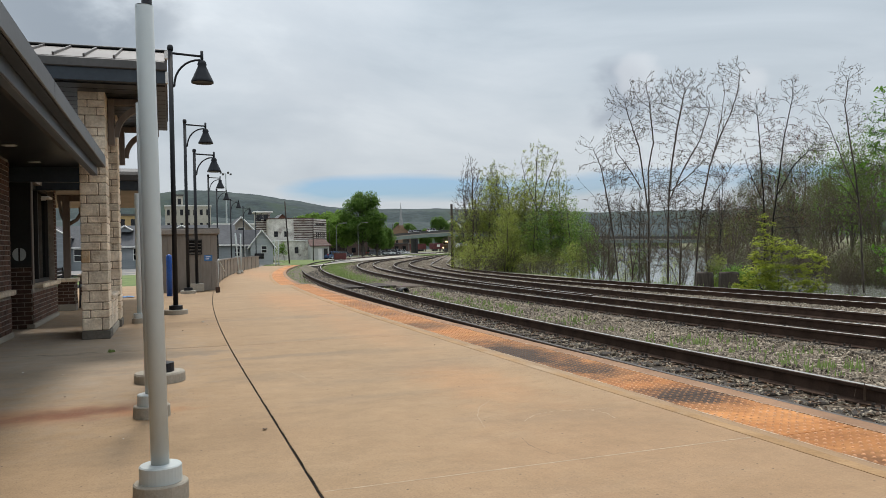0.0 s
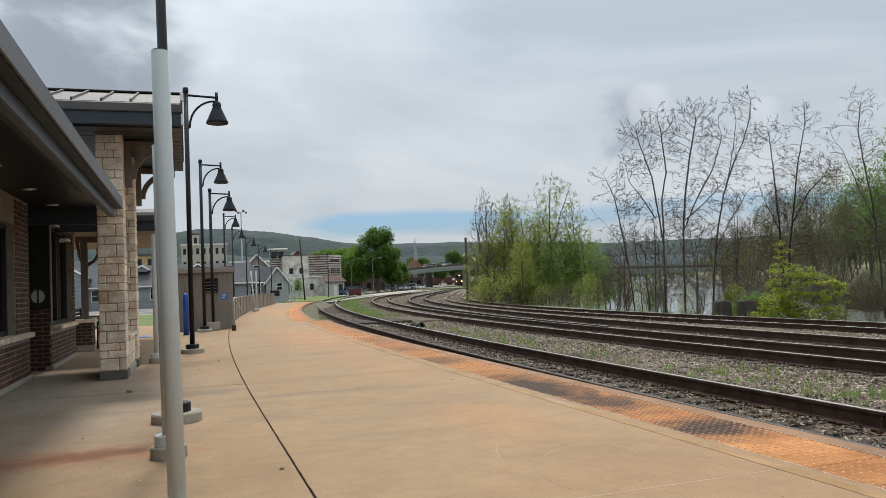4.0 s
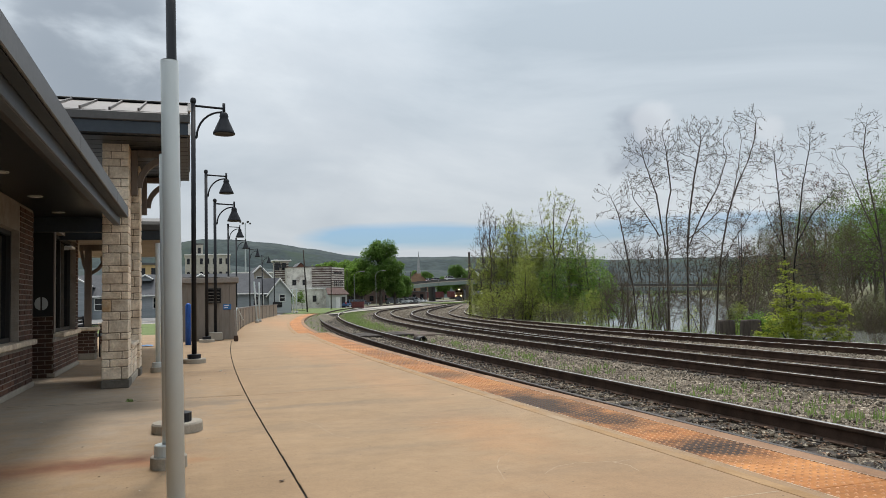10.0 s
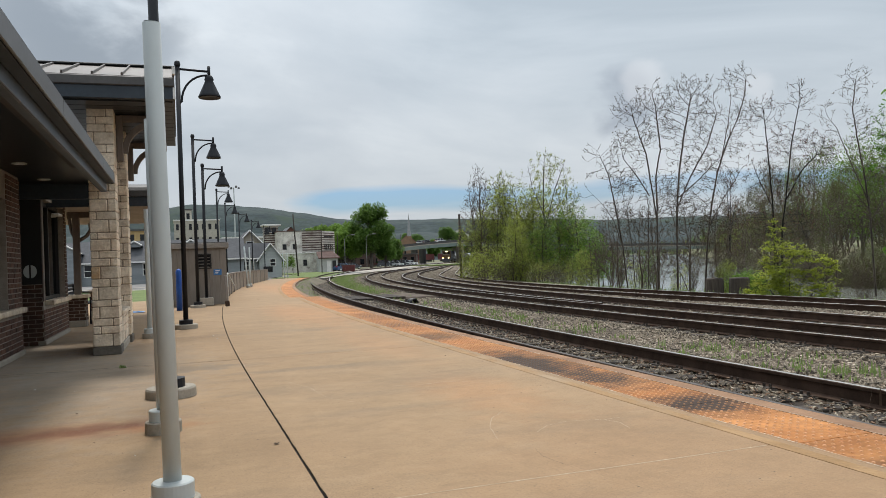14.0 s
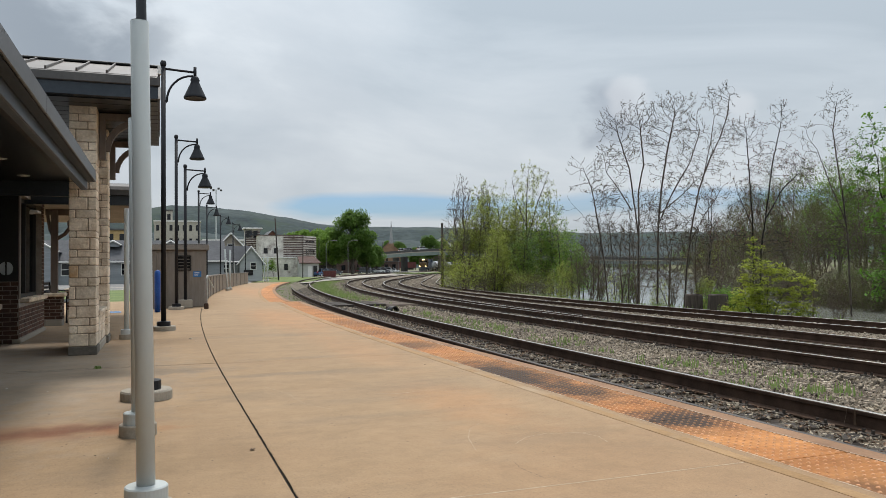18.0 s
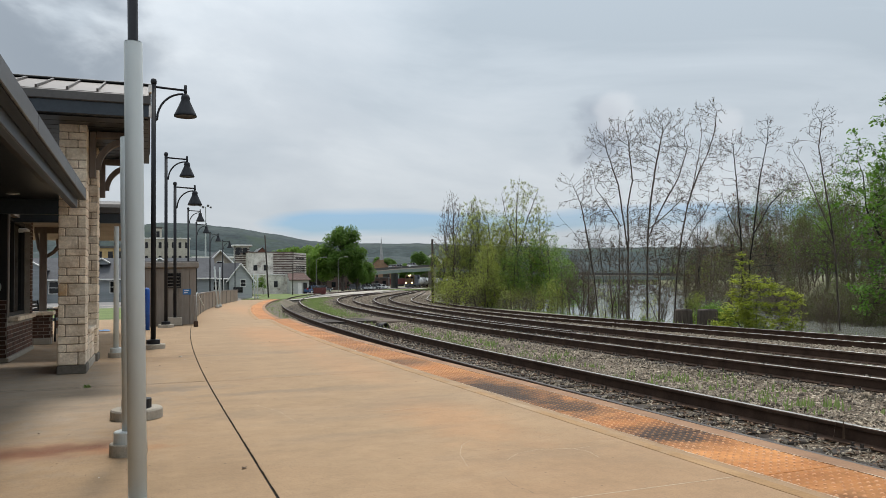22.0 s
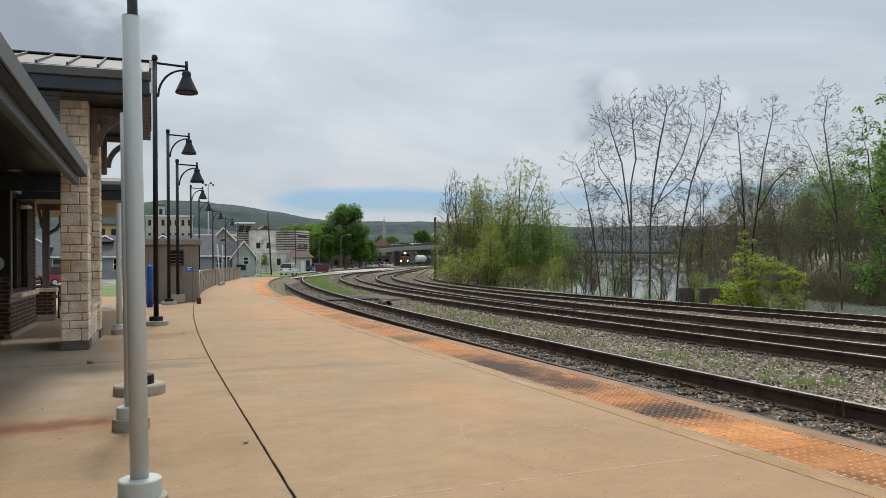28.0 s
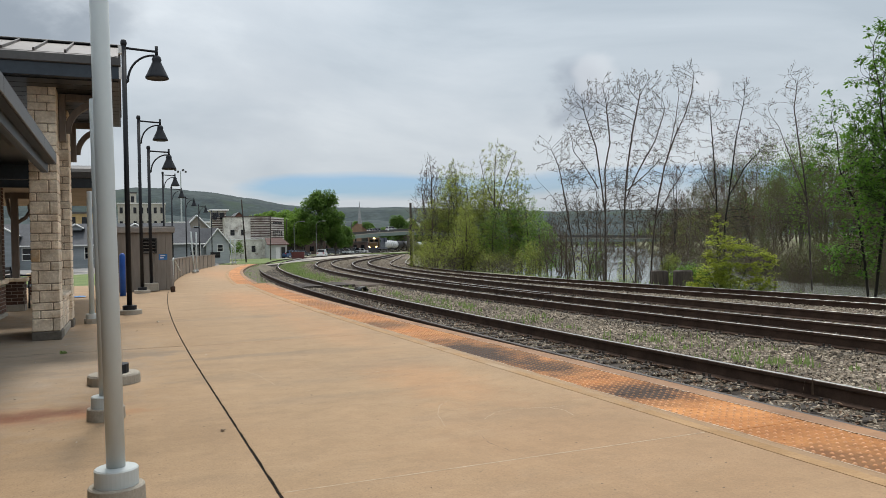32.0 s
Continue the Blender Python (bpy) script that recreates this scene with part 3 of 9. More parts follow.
def make_ground():
    ys = sorted(set([-60, -30, -15] + [-8 + 2 * i for i in range(65)] + [124 + 6 * i for i in range(40)] + [370, 420, 500, 700, 1000, 1600, 2600, 4500]))
    offs = [-4500, -2500, -1200, -600, -300, -150, -80, -40, -20, -14, -10, -8, -6, -5, -4.2, -3.4, -2.6, -1.6]
    gs = [-0.4, 0.8, 2.6, 4.4, 6.5, 8.8, 10, 11.2, 12.4, 13.8]
    verts, faces = [], []
    for y in ys:
        ex, tx, f = EDGE.x_at(y), T4.x_at(y), bank_far(y)
        row = [ex + o for o in offs] + [ex - 0.9]
        row += [tx + 3.5 + v - 0.8 for v in gs] + [tx + 17 + (f - 17.2) * k / 3 for k in (0.3, 1.5, 2.5)]
        row += [tx + f + v for v in (0, 2, 4, 6, 8, 10, 20, 45, 90, 200, 400, 900, 2000, 4500)]
        for x in row:
            jig = 0.05 * noise.noise(Vector((x * 0.2, y * 0.2, 0))) if abs(x) < 300 else 0
            verts.append((x, y, ground_z(x, y) + (jig if x - tx > 3.4 else 0)))
    n = len(row)
    for i in range(len(ys) - 1):
        for j in range(n - 1):
            a = i * n + j
            faces.append((a, a + 1, a + n + 1, a + n))
    solid("ground", from_arrays("ground", verts, faces, M["ground"], True), None, "brown green ground with river bank", "ground", kind="structure")


make_ground()


def make_water():
    ys = [-60 + 15 * i for i in range(60)]
    verts, faces = [], []
    for y in ys:
        tx, f = T4.x_at(y), bank_far(y)
        for k in range(9):
            verts.append((tx + 12.0 + (f - 8.0) * k / 8, y, -2.6))
    for i in range(len(ys) - 1):
        for j in range(8):
            a = i * 9 + j
            faces.append((a, a + 1, a + 10, a + 9))
    solid("water", from_arrays("water", verts, faces, M["water"], True), None, "calm grey green river water beside the railway", "river", kind="structure")


make_water()


def ridge(az):
    """Height in metres of the far ridge at 3 km by azimuth in degrees from +Y."""
    return float(np.interp(az, (-40, -12, -3, 0.8, 2.7, 4.7, 6.7, 8.8, 10.8, 12.5, 20.5, 31, 45, 90), (150, 190, 218, 240, 242, 230, 218, 199, 178, 166, 158, 130, 120, 130)))


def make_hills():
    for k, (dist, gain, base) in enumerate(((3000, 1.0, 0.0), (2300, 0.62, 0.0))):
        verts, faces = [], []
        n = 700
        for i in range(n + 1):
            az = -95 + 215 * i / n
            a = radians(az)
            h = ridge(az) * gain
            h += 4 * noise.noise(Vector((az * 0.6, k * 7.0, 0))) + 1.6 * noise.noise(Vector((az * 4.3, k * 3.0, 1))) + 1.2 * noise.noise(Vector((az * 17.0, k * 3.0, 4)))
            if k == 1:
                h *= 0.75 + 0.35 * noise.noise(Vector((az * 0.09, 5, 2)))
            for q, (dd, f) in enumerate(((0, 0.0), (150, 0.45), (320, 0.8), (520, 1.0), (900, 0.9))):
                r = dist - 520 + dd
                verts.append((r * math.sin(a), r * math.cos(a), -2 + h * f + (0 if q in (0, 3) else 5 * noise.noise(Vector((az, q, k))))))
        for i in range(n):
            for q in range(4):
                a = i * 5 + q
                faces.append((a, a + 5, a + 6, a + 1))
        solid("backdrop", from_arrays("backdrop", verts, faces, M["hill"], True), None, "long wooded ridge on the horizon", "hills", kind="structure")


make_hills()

# ---- platform ----
PLATFORM = thing("platform", "tan concrete station platform with an orange tactile edge", "platform", kind="structure")


def strip(bm_name, mat, line, off0, off1, s0, s1, z0, z1, step=2.0, label="", parent=None):
    v, f = sweep([(off0, z0), (off0, z1), (off1, z1), (off1, z0)], line, s0, s1, step)
    return part(bm_name, from_arrays(bm_name, v, f, mat), None, parent or PLATFORM, label)


M["border"] = material("border", (0.265, 0.152, 0.062), (0.37, 0.228, 0.11), 0.85, 1.5, 40, 0.15, c3=(0.36, 0.27, 0.18), big=0.5)
M["nosing"] = material("nosing", (0.205, 0.112, 0.060), (0.315, 0.180, 0.100), 0.85, 1.3, 40, 0.2, c3=(0.36, 0.19, 0.09), big=0.6)
JOINT = Line(0.61, 7.0, 250.0, 24.0)
M["joint_pale"] = material("joint_pale", (0.34, 0.25, 0.16), (0.47, 0.37, 0.265), 0.9, 6, 60, 0.2)


def slab_between(name, mat, la, oa, lb, ob, y0, y1, z1, label=""):
    """A slab between two lines of the plan, from y0 to y1."""
    n = max(2, int((y1 - y0) / 1.0) + 1)
    V, F = [], []
    for i in range(n):
        y = y0 + (y1 - y0) * i / (n - 1)
        a, b = la.x_at(y) + oa, lb.x_at(y) + ob
        V += [(a, y, -0.62), (a, y, z1 - 0.004), (a + 0.004, y, z1), (b - 0.004, y, z1), (b, y, z1 - 0.004), (b, y, -0.62)]
    for i in range(n - 1):
        for k in range(5):
            p = i * 6 + k
            F.append((p, p + 6, p + 7, p + 1))
    F += [(0, 1, 2, 3, 4, 5), tuple(range((n - 1) * 6, n * 6))[::-1]]
    return part(name, from_arrays(name, V, F, mat), None, PLATFORM, label)


WALL_LINE = Line(0.0, 1000.0, 100.0, 1.0)
STEP_BACK = 0.34


M["dome"] = material("dome", (0.52, 0.25, 0.115), (0.64, 0.37, 0.21), 0.7, 3.0, 25, 0.0, spec=0.15)
stain(M["dome"], [(3.35, 7.2, 0.42, 1.15, (0.10, 0.08, 0.065), 0.85), (3.45, 4.62, 0.38, 0.34, (0.10, 0.08, 0.065), 0.6), (3.46, 5.95, 0.3, 0.6, (0.12, 0.09, 0.07), 0.6), (3.4, 10.4, 0.5, 0.6, (0.19, 0.14, 0.10), 0.6)])


def make_platform():
    ends = [-12.0, -3.4, 3.48, 9.4, 15.2, 21.0, 26.0]
    for a, b in zip(ends, ends[1:]):
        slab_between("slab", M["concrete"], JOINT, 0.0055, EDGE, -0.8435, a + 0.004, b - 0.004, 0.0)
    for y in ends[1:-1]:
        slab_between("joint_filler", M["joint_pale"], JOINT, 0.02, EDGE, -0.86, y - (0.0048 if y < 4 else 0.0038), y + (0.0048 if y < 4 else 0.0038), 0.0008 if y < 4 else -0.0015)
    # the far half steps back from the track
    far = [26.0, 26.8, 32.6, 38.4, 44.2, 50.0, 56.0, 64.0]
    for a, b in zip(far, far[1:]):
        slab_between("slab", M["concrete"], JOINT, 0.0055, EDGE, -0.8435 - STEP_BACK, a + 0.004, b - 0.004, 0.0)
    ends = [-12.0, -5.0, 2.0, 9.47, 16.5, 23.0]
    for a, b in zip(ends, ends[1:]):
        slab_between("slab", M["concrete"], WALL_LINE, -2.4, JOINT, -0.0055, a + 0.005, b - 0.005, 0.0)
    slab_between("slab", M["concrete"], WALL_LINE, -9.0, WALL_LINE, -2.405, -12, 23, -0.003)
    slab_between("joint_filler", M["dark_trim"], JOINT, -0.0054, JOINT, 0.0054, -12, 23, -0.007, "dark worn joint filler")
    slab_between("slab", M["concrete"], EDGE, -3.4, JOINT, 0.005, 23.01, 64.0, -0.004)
    for s0, s1, o in ((-22, 15.95, 0.0), (16.1, 54.2, -STEP_BACK)):
        strip("border", M["concrete"], EDGE, o - 0.757, o - 0.693, s0, s1, -0.62, 0.001, 1.5, "narrow plain concrete strip")
        strip("border", M["border"], EDGE, o - 0.845, o - 0.76, s0, s1, -0.62, 0.002, 1.5, "worn yellow painted border line")
        strip("nosing", M["nosing"], EDGE, o - 0.145, o, s0, s1, -0.62, 0.002, 1.5, "smooth concrete nosing")
    strip("border", M["border"], EDGE, -1.15, 0.0, 15.955, 16.095, -0.62, 0.001, 0.1, "worn yellow painted cross line")
    # tactile panels with truncated domes
    s = -21.9
    while s < 53.4:
        L = 1.18
        if 15.0 < s < 16.1:
            s = 16.11
        o = -STEP_BACK if s > 16 else 0.0
        v, f = sweep([(o - 0.69, -0.3), (o - 0.69, 0.0), (o - 0.15, 0.0), (o - 0.15, -0.3)], EDGE, s, s + L - 0.006, 0.6)
        pan = part("tactile_panel", from_arrays("tactile_panel", v, f, M["tactile"]), None, PLATFORM, "rust orange tactile panel with raised domes")
        if s < 30:
            v, f = [], []
            for i in range(19):
                for j in range(9):
                    x, y, _ = EDGE.at(s + 0.035 + i * 0.0612, o - 0.663 + j * 0.0605)
                    k = len(v)
                    r0, r1, h = 0.0125, 0.0075, 0.006
                    for r, z in ((r0, 0.0), (r1, h)):
                        for q in range(6):
                            v.append((x + r * math.cos(q * 1.0472), y + r * math.sin(q * 1.0472), z))
                    for q in range(6):
                        f.append((k + q, k + (q + 1) % 6, k + 6 + (q + 1) % 6, k + 6 + q))
                    f.append(tuple(range(k + 6, k + 12)))
            tagged(part("domes", from_arrays("domes", v, f, M["dome"]), None, pan, "worn pale orange domes"), kind="stuff")
        s += L


make_platform()


# ---- tracks ----
def make_track(line, s0, s1, z, left_from=None, cant=0.0, label="rusty railway track in grey ballast", dull=False):
    t = thing("railway_track", label, "railway track", group="railway tracks", kind="structure")
    H = 0.186
    for side in (-1, 1):
        a = s0
        if side < 0 and left_from is not None:
            a = left_from
        c = side * GAUGE / 2 + side * 0.036
        prof = [(-0.076, -H), (-0.076, -H + 0.014), (-0.012, -H + 0.035), (-0.010, -0.045), (-0.036, -0.034), (-0.036, -0.006), (-0.03, 0.0), (0.03, 0.0), (0.036, -0.006), (0.036, -0.034), (0.010, -0.045), (0.012, -H + 0.035), (0.076, -H + 0.014), (0.076, -H)]
        v, f = sweep([(c + o, z + q + (cant if side < 0 else 0)) for o, q in prof], line, a, s1, 2.5)
        r = part("rail", from_arrays("rail", v, f, M["rail_side"]), None, t, "rusty steel rail with worn bright head")
        zz = z + (cant if side < 0 else 0)
        v, f = sweep([(c - 0.024, zz + 0.0005), (c - 0.021, zz + 0.003), (c + 0.021, zz + 0.003), (c + 0.024, zz + 0.0005)], line, a, s1, 2.5)
        part("rail_head", from_arrays("rail_head", v, f, M["rail_dull" if dull and side < 0 else "rail_head"]), None, r)
    bm = bmn()
    box(bm, -1.28, 1.28, -0.115, 0.115, z - H - 0.17, z - H - 0.004, 0.012)
    for q in (-1, 1):
        c = q * (GAUGE / 2 + 0.036)
        box(bm, c - 0.17, c + 0.17, -0.09, 0.09, z - H - 0.006, z - H + 0.012)
        for u in (-0.11, 0.11):
            for w in (-0.05, 0.05):
                box(bm, c + u - 0.012, c + u + 0.012, w - 0.012, w + 0.012, z - H, z - H + 0.05)
    me = from_bm("tie", bm, M["tie"])
    s = max(s0, -12) if left_from is None else max(left_from, s0)
    n = 0
    while s < 130 and n < 260:
        x, y, h = line.at(s)
        part("tie", me, None, t, at=pose(x, y, cant / 2, 0, math.degrees(cant / 1.507), -math.degrees(h) + random.uniform(-0.6, 0.6)))
        s += 0.55
        n += 1
    return t


make_track(T1, -25, 460, RAIL_Z, cant=0.07, dull=True)
make_track(T2, -25, 420, RAIL_Z - 0.035, cant=0.035)
make_track(T3, -25, 420, RAIL_Z + 0.005, left_from=12.0)
make_track(T4, -40, 420, RAIL_Z - 0.06)


def make_ballast():
    ys = [-25 + 0.8 * i for i in range(160)] + [103 + 3 * i for i in range(110)]
    verts, faces = [], []
    n = 34
    for y in ys:
        x0, x1 = T1.x_at(y) - 2.6 if y > 66 else EDGE.x_at(y) + (0.005 if y < 26 else -0.9), T4.x_at(y) + 3.2
        x0 = min(x0, T1.x_at(y) - 1.5)
        for k in range(n):
            x = x0 + (x1 - x0) * k / (n - 1)
            z = RAIL_Z - 0.165
            for ln in (T1, T2, T3, T4):
                d = abs(x - ln.x_at(y))
                if d < 1.25:
                    z = RAIL_Z - 0.203
            m = 0.5 * (T1.x_at(y) + T2.x_at(y))
            z -= 0.05 * math.exp(-((x - m) / 0.6) ** 2)
            z += 0.015 * noise.noise(Vector((x * 0.9, y * 0.9, 0)))
            # the bed falls away past the last track
            z -= 0.22 * max(0.0, x - T4.x_at(y) - 0.95)
            if k == n - 1:
                z = -0.9
            verts.append((x, y, z))
    for i in range(len(ys) - 1):
        for k in range(n - 1):
            a = i * n + k
            faces.append((a, a + 1, a + n + 1, a + n))
    solid("ballast", from_arrays("ballast", verts, faces, M["ballast"], True), None, "grey brown crushed stone ballast bed", "ballast", kind="structure")


make_ballast()
M["verge"] = material("verge", (0.085, 0.068, 0.046), (0.175, 0.145, 0.10), 0.95, 1.2, 22, 0.6, c3=(0.095, 0.10, 0.05), big=0.5)
v, f = sweep([(-STEP_BACK + 0.004, -0.6), (-STEP_BACK + 0.004, -0.07), (-0.1, -0.10), (0.25, -0.24), (0.6, -0.42), (0.9, -0.47), (0.9, -0.6)], EDGE, 16.12, 58, 0.8)
solid("verge", from_arrays("verge", v, f, M["verge"], True), None, "low weedy bank of soil between platform and track", "verge", kind="structure")


# ---- station building ----
STATION = thing("station_building", "brick and limestone station with metal roofed canopies", "station building", kind="structure")



# ---- posts and lamps ----
def make_post(x, y, h=2.25, lean=(0.0, 0.0)):
    t = thing("grey_post", "light grey steel post in a round concrete footing", "post", x, y, group="grey posts on the platform")
    bm = bmn()
    tube(bm, [(0, 0, 0.05), (lean[0] * 0.5, lean[1] * 0.5, h * 0.5), (lean[0], lean[1], h - 0.004), (lean[0], lean[1], h)], [0.0395, 0.0395, 0.0395, 0.036], 28)
    part("shaft", bm, M["grey_paint"], t, smooth=True)
    bm = bmn()
    lathe(bm, [(0.120, 0.0), (0.118, 0.074), (0.112, 0.080)], 32)
    part("footing", bm, M["concrete_grey"], t)
    bm = bmn()
    lathe(bm, [(0.092, 0.078), (0.092, 0.150), (0.086, 0.156), (0.044, 0.158)], 32)
    part("collar", bm, M["grey_paint"], t)
    return t


make_post(-0.066, 3.68, 2.215, (-0.026, 0.0))
make_post(-0.147, 5.58, 2.13, (-0.02, 0.0))
make_post(-0.505, 13.38, 2.1, (0.0, 0.0))
for s in (31.0, 57.5):
    x, y, _ = EDGE.at(s, -2.75)
    make_post(x, y, 2.15, (-0.14, 0.0))
    x, y, _ = EDGE.at(s + 1.6, -2.72)
    make_post(x, y, 2.15, (0.0, 0.0))


def make_lamp(x, y, z=0.0, h=4.96, block=False):
    t = thing("platform_lamp", "black steel platform lamp with a bell shaped shade", "lamp post", x, y, z, group="lamps along the platform")
    bm = bmn()
    if block:
        box(bm, -0.19, 0.19, -0.19, 0.19, 0.0, 0.23, 0.012)
    else:
        lathe(bm, [(0.21, 0.0), (0.21, 0.07), (0.20, 0.085)], 28)
    part("footing", bm, M["concrete_grey"], t)
    bm = bmn()
    lathe(bm, [(0.12, 0.085), (0.12, 0.16), (0.075, 0.17)], 20)
    part("base", bm, M["black_paint"], t)
    bm = bmn()
    cyl(bm, 0.046, 0.042, 0.16, h - 0.1, 18)
    part("pole", bm, M["black_paint"], t, smooth=True)
    bm = bmn()
    lathe(bm, [(0.046, h - 0.11), (0.054, h - 0.08), (0.054, h - 0.05), (0.044, h - 0.015), (0.01, h)], 16)
    part("finial", bm, M["black_paint"], t, smooth=True)
    bm = bmn()
    zt = h - 0.155
    tube(bm, [(0, 0, zt), (0.56, 0, zt - 0.03)], 0.022)
    tube(bm, [(0.04, 0, zt - 0.62)] + [(0.06 + 0.46 * (1 - math.cos(a)), 0, zt - 0.6 + 0.5 * math.sin(a)) for a in [math.pi / 2 * k / 8 for k in range(9)]], 0.02)
    tube(bm, [(0.555, 0, zt + 0.07), (0.555, 0, zt - 0.13)], 0.028)
    part("bracket", bm, M["black_paint"], t, smooth=True)
    bm = bmn()
    z0 = zt - 0.10
    lathe(bm, [(0.04, z0), (0.07, z0 - 0.03), (0.085, z0 - 0.08), (0.075, z0 - 0.11), (0.10, z0 - 0.17), (0.145, z0 - 0.27), (0.185, z0 - 0.36), (0.205, z0 - 0.40), (0.20, z0 - 0.425), (0.16, z0 - 0.41)][::-1], 24, 0.555)
    part("shade", bm, M["black_paint"], t, smooth=True)
    return t


make_lamp(-0.115, 7.1).matrix_basis = pose(-0.115, 7.1, 0, 0, -0.7, 0)
make_lamp(0.06, 14.95)
make_lamp(0.43, 22.6, 0.0, 4.88)
make_lamp(0.70, 23.7, 0.0, 4.2, True)
for x, y in ((1.77, 38.9), (2.62, 47.4), (4.0, 55.9), (5.65, 65.0), (7.6, 74.5)):
    make_lamp(x, y, ground_z(x, y), 4.96 - ground_z(x, y))


# ---- station details ----
M["plinth_dark"] = material("plinth_dark", (0.10, 0.09, 0.075), (0.17, 0.15, 0.125), 0.9, 3, 40, 0.3)


def brick_meshes():
    out = []
    for k in range(3):
        bm = bmn()
        box(bm, -0.03, 0.006 + 0.002 * k, 0.006, 0.196, 0.006, 0.060, 0.003)
        out.append(from_bm("brick", bm, M["brick"]))
    return out


BRICKS = brick_meshes()


def brick_places(u0, u1, z0, z1):
    """Running bond: (along, up, length share) of each brick."""
    out = []
    n = int(round((z1 - z0) / 0.0677))
    for j in range(n):
        u = u0 - (0.1 if j % 2 else 0.0)
        while u < u1 - 0.02:
            a, b = max(u, u0), min(u + 0.2, u1)
            if b - a > 0.05:
                out.append((a, z0 + j * 0.0677, (b - a) / 0.2))
            u += 0.203
    return out


def brick_face(parent, kind, fixed, u0, u1, z0, z1, turn, single=True):
    """A face of single bricks. turn: degrees about z that bring local +x (outwards) and +y (along) into place."""
    pl = brick_places(u0, u1, z0, z1)
    if single:
        for a, z, k in pl:
            p = (fixed, a, z) if kind == "x" else (a, fixed, z)
            m = pose(*p, 0, 0, turn)
            part("brick", random.choice(BRICKS), None, parent, at=m @ Matrix.Diagonal((1, k, 1, 1)))
        return
    verts, faces = [], []
    for a, z, k in pl:
        i = len(verts)
        d = random.uniform(0.004, 0.009)
        for q in (0, d):
            for uu, zz in ((a + 0.005, z + 0.005), (a + 0.2 * k - 0.005, z + 0.005), (a + 0.2 * k - 0.005, z + 0.06), (a + 0.005, z + 0.06)):
                if kind == "x":
                    verts.append((fixed + q, uu, zz))
                else:
                    verts.append((uu, fixed - q, zz))
        faces += [(i + 4, i + 5, i + 6, i + 7), (i, i + 1, i + 5, i + 4), (i + 1, i + 2, i + 6, i + 5), (i + 2, i + 3, i + 7, i + 6), (i + 3, i, i + 4, i + 7)]
    ob = part("brickwork", from_arrays("brickwork", verts, faces, M["brick"]), None, parent)
    tagged(ob, kind="stuff")


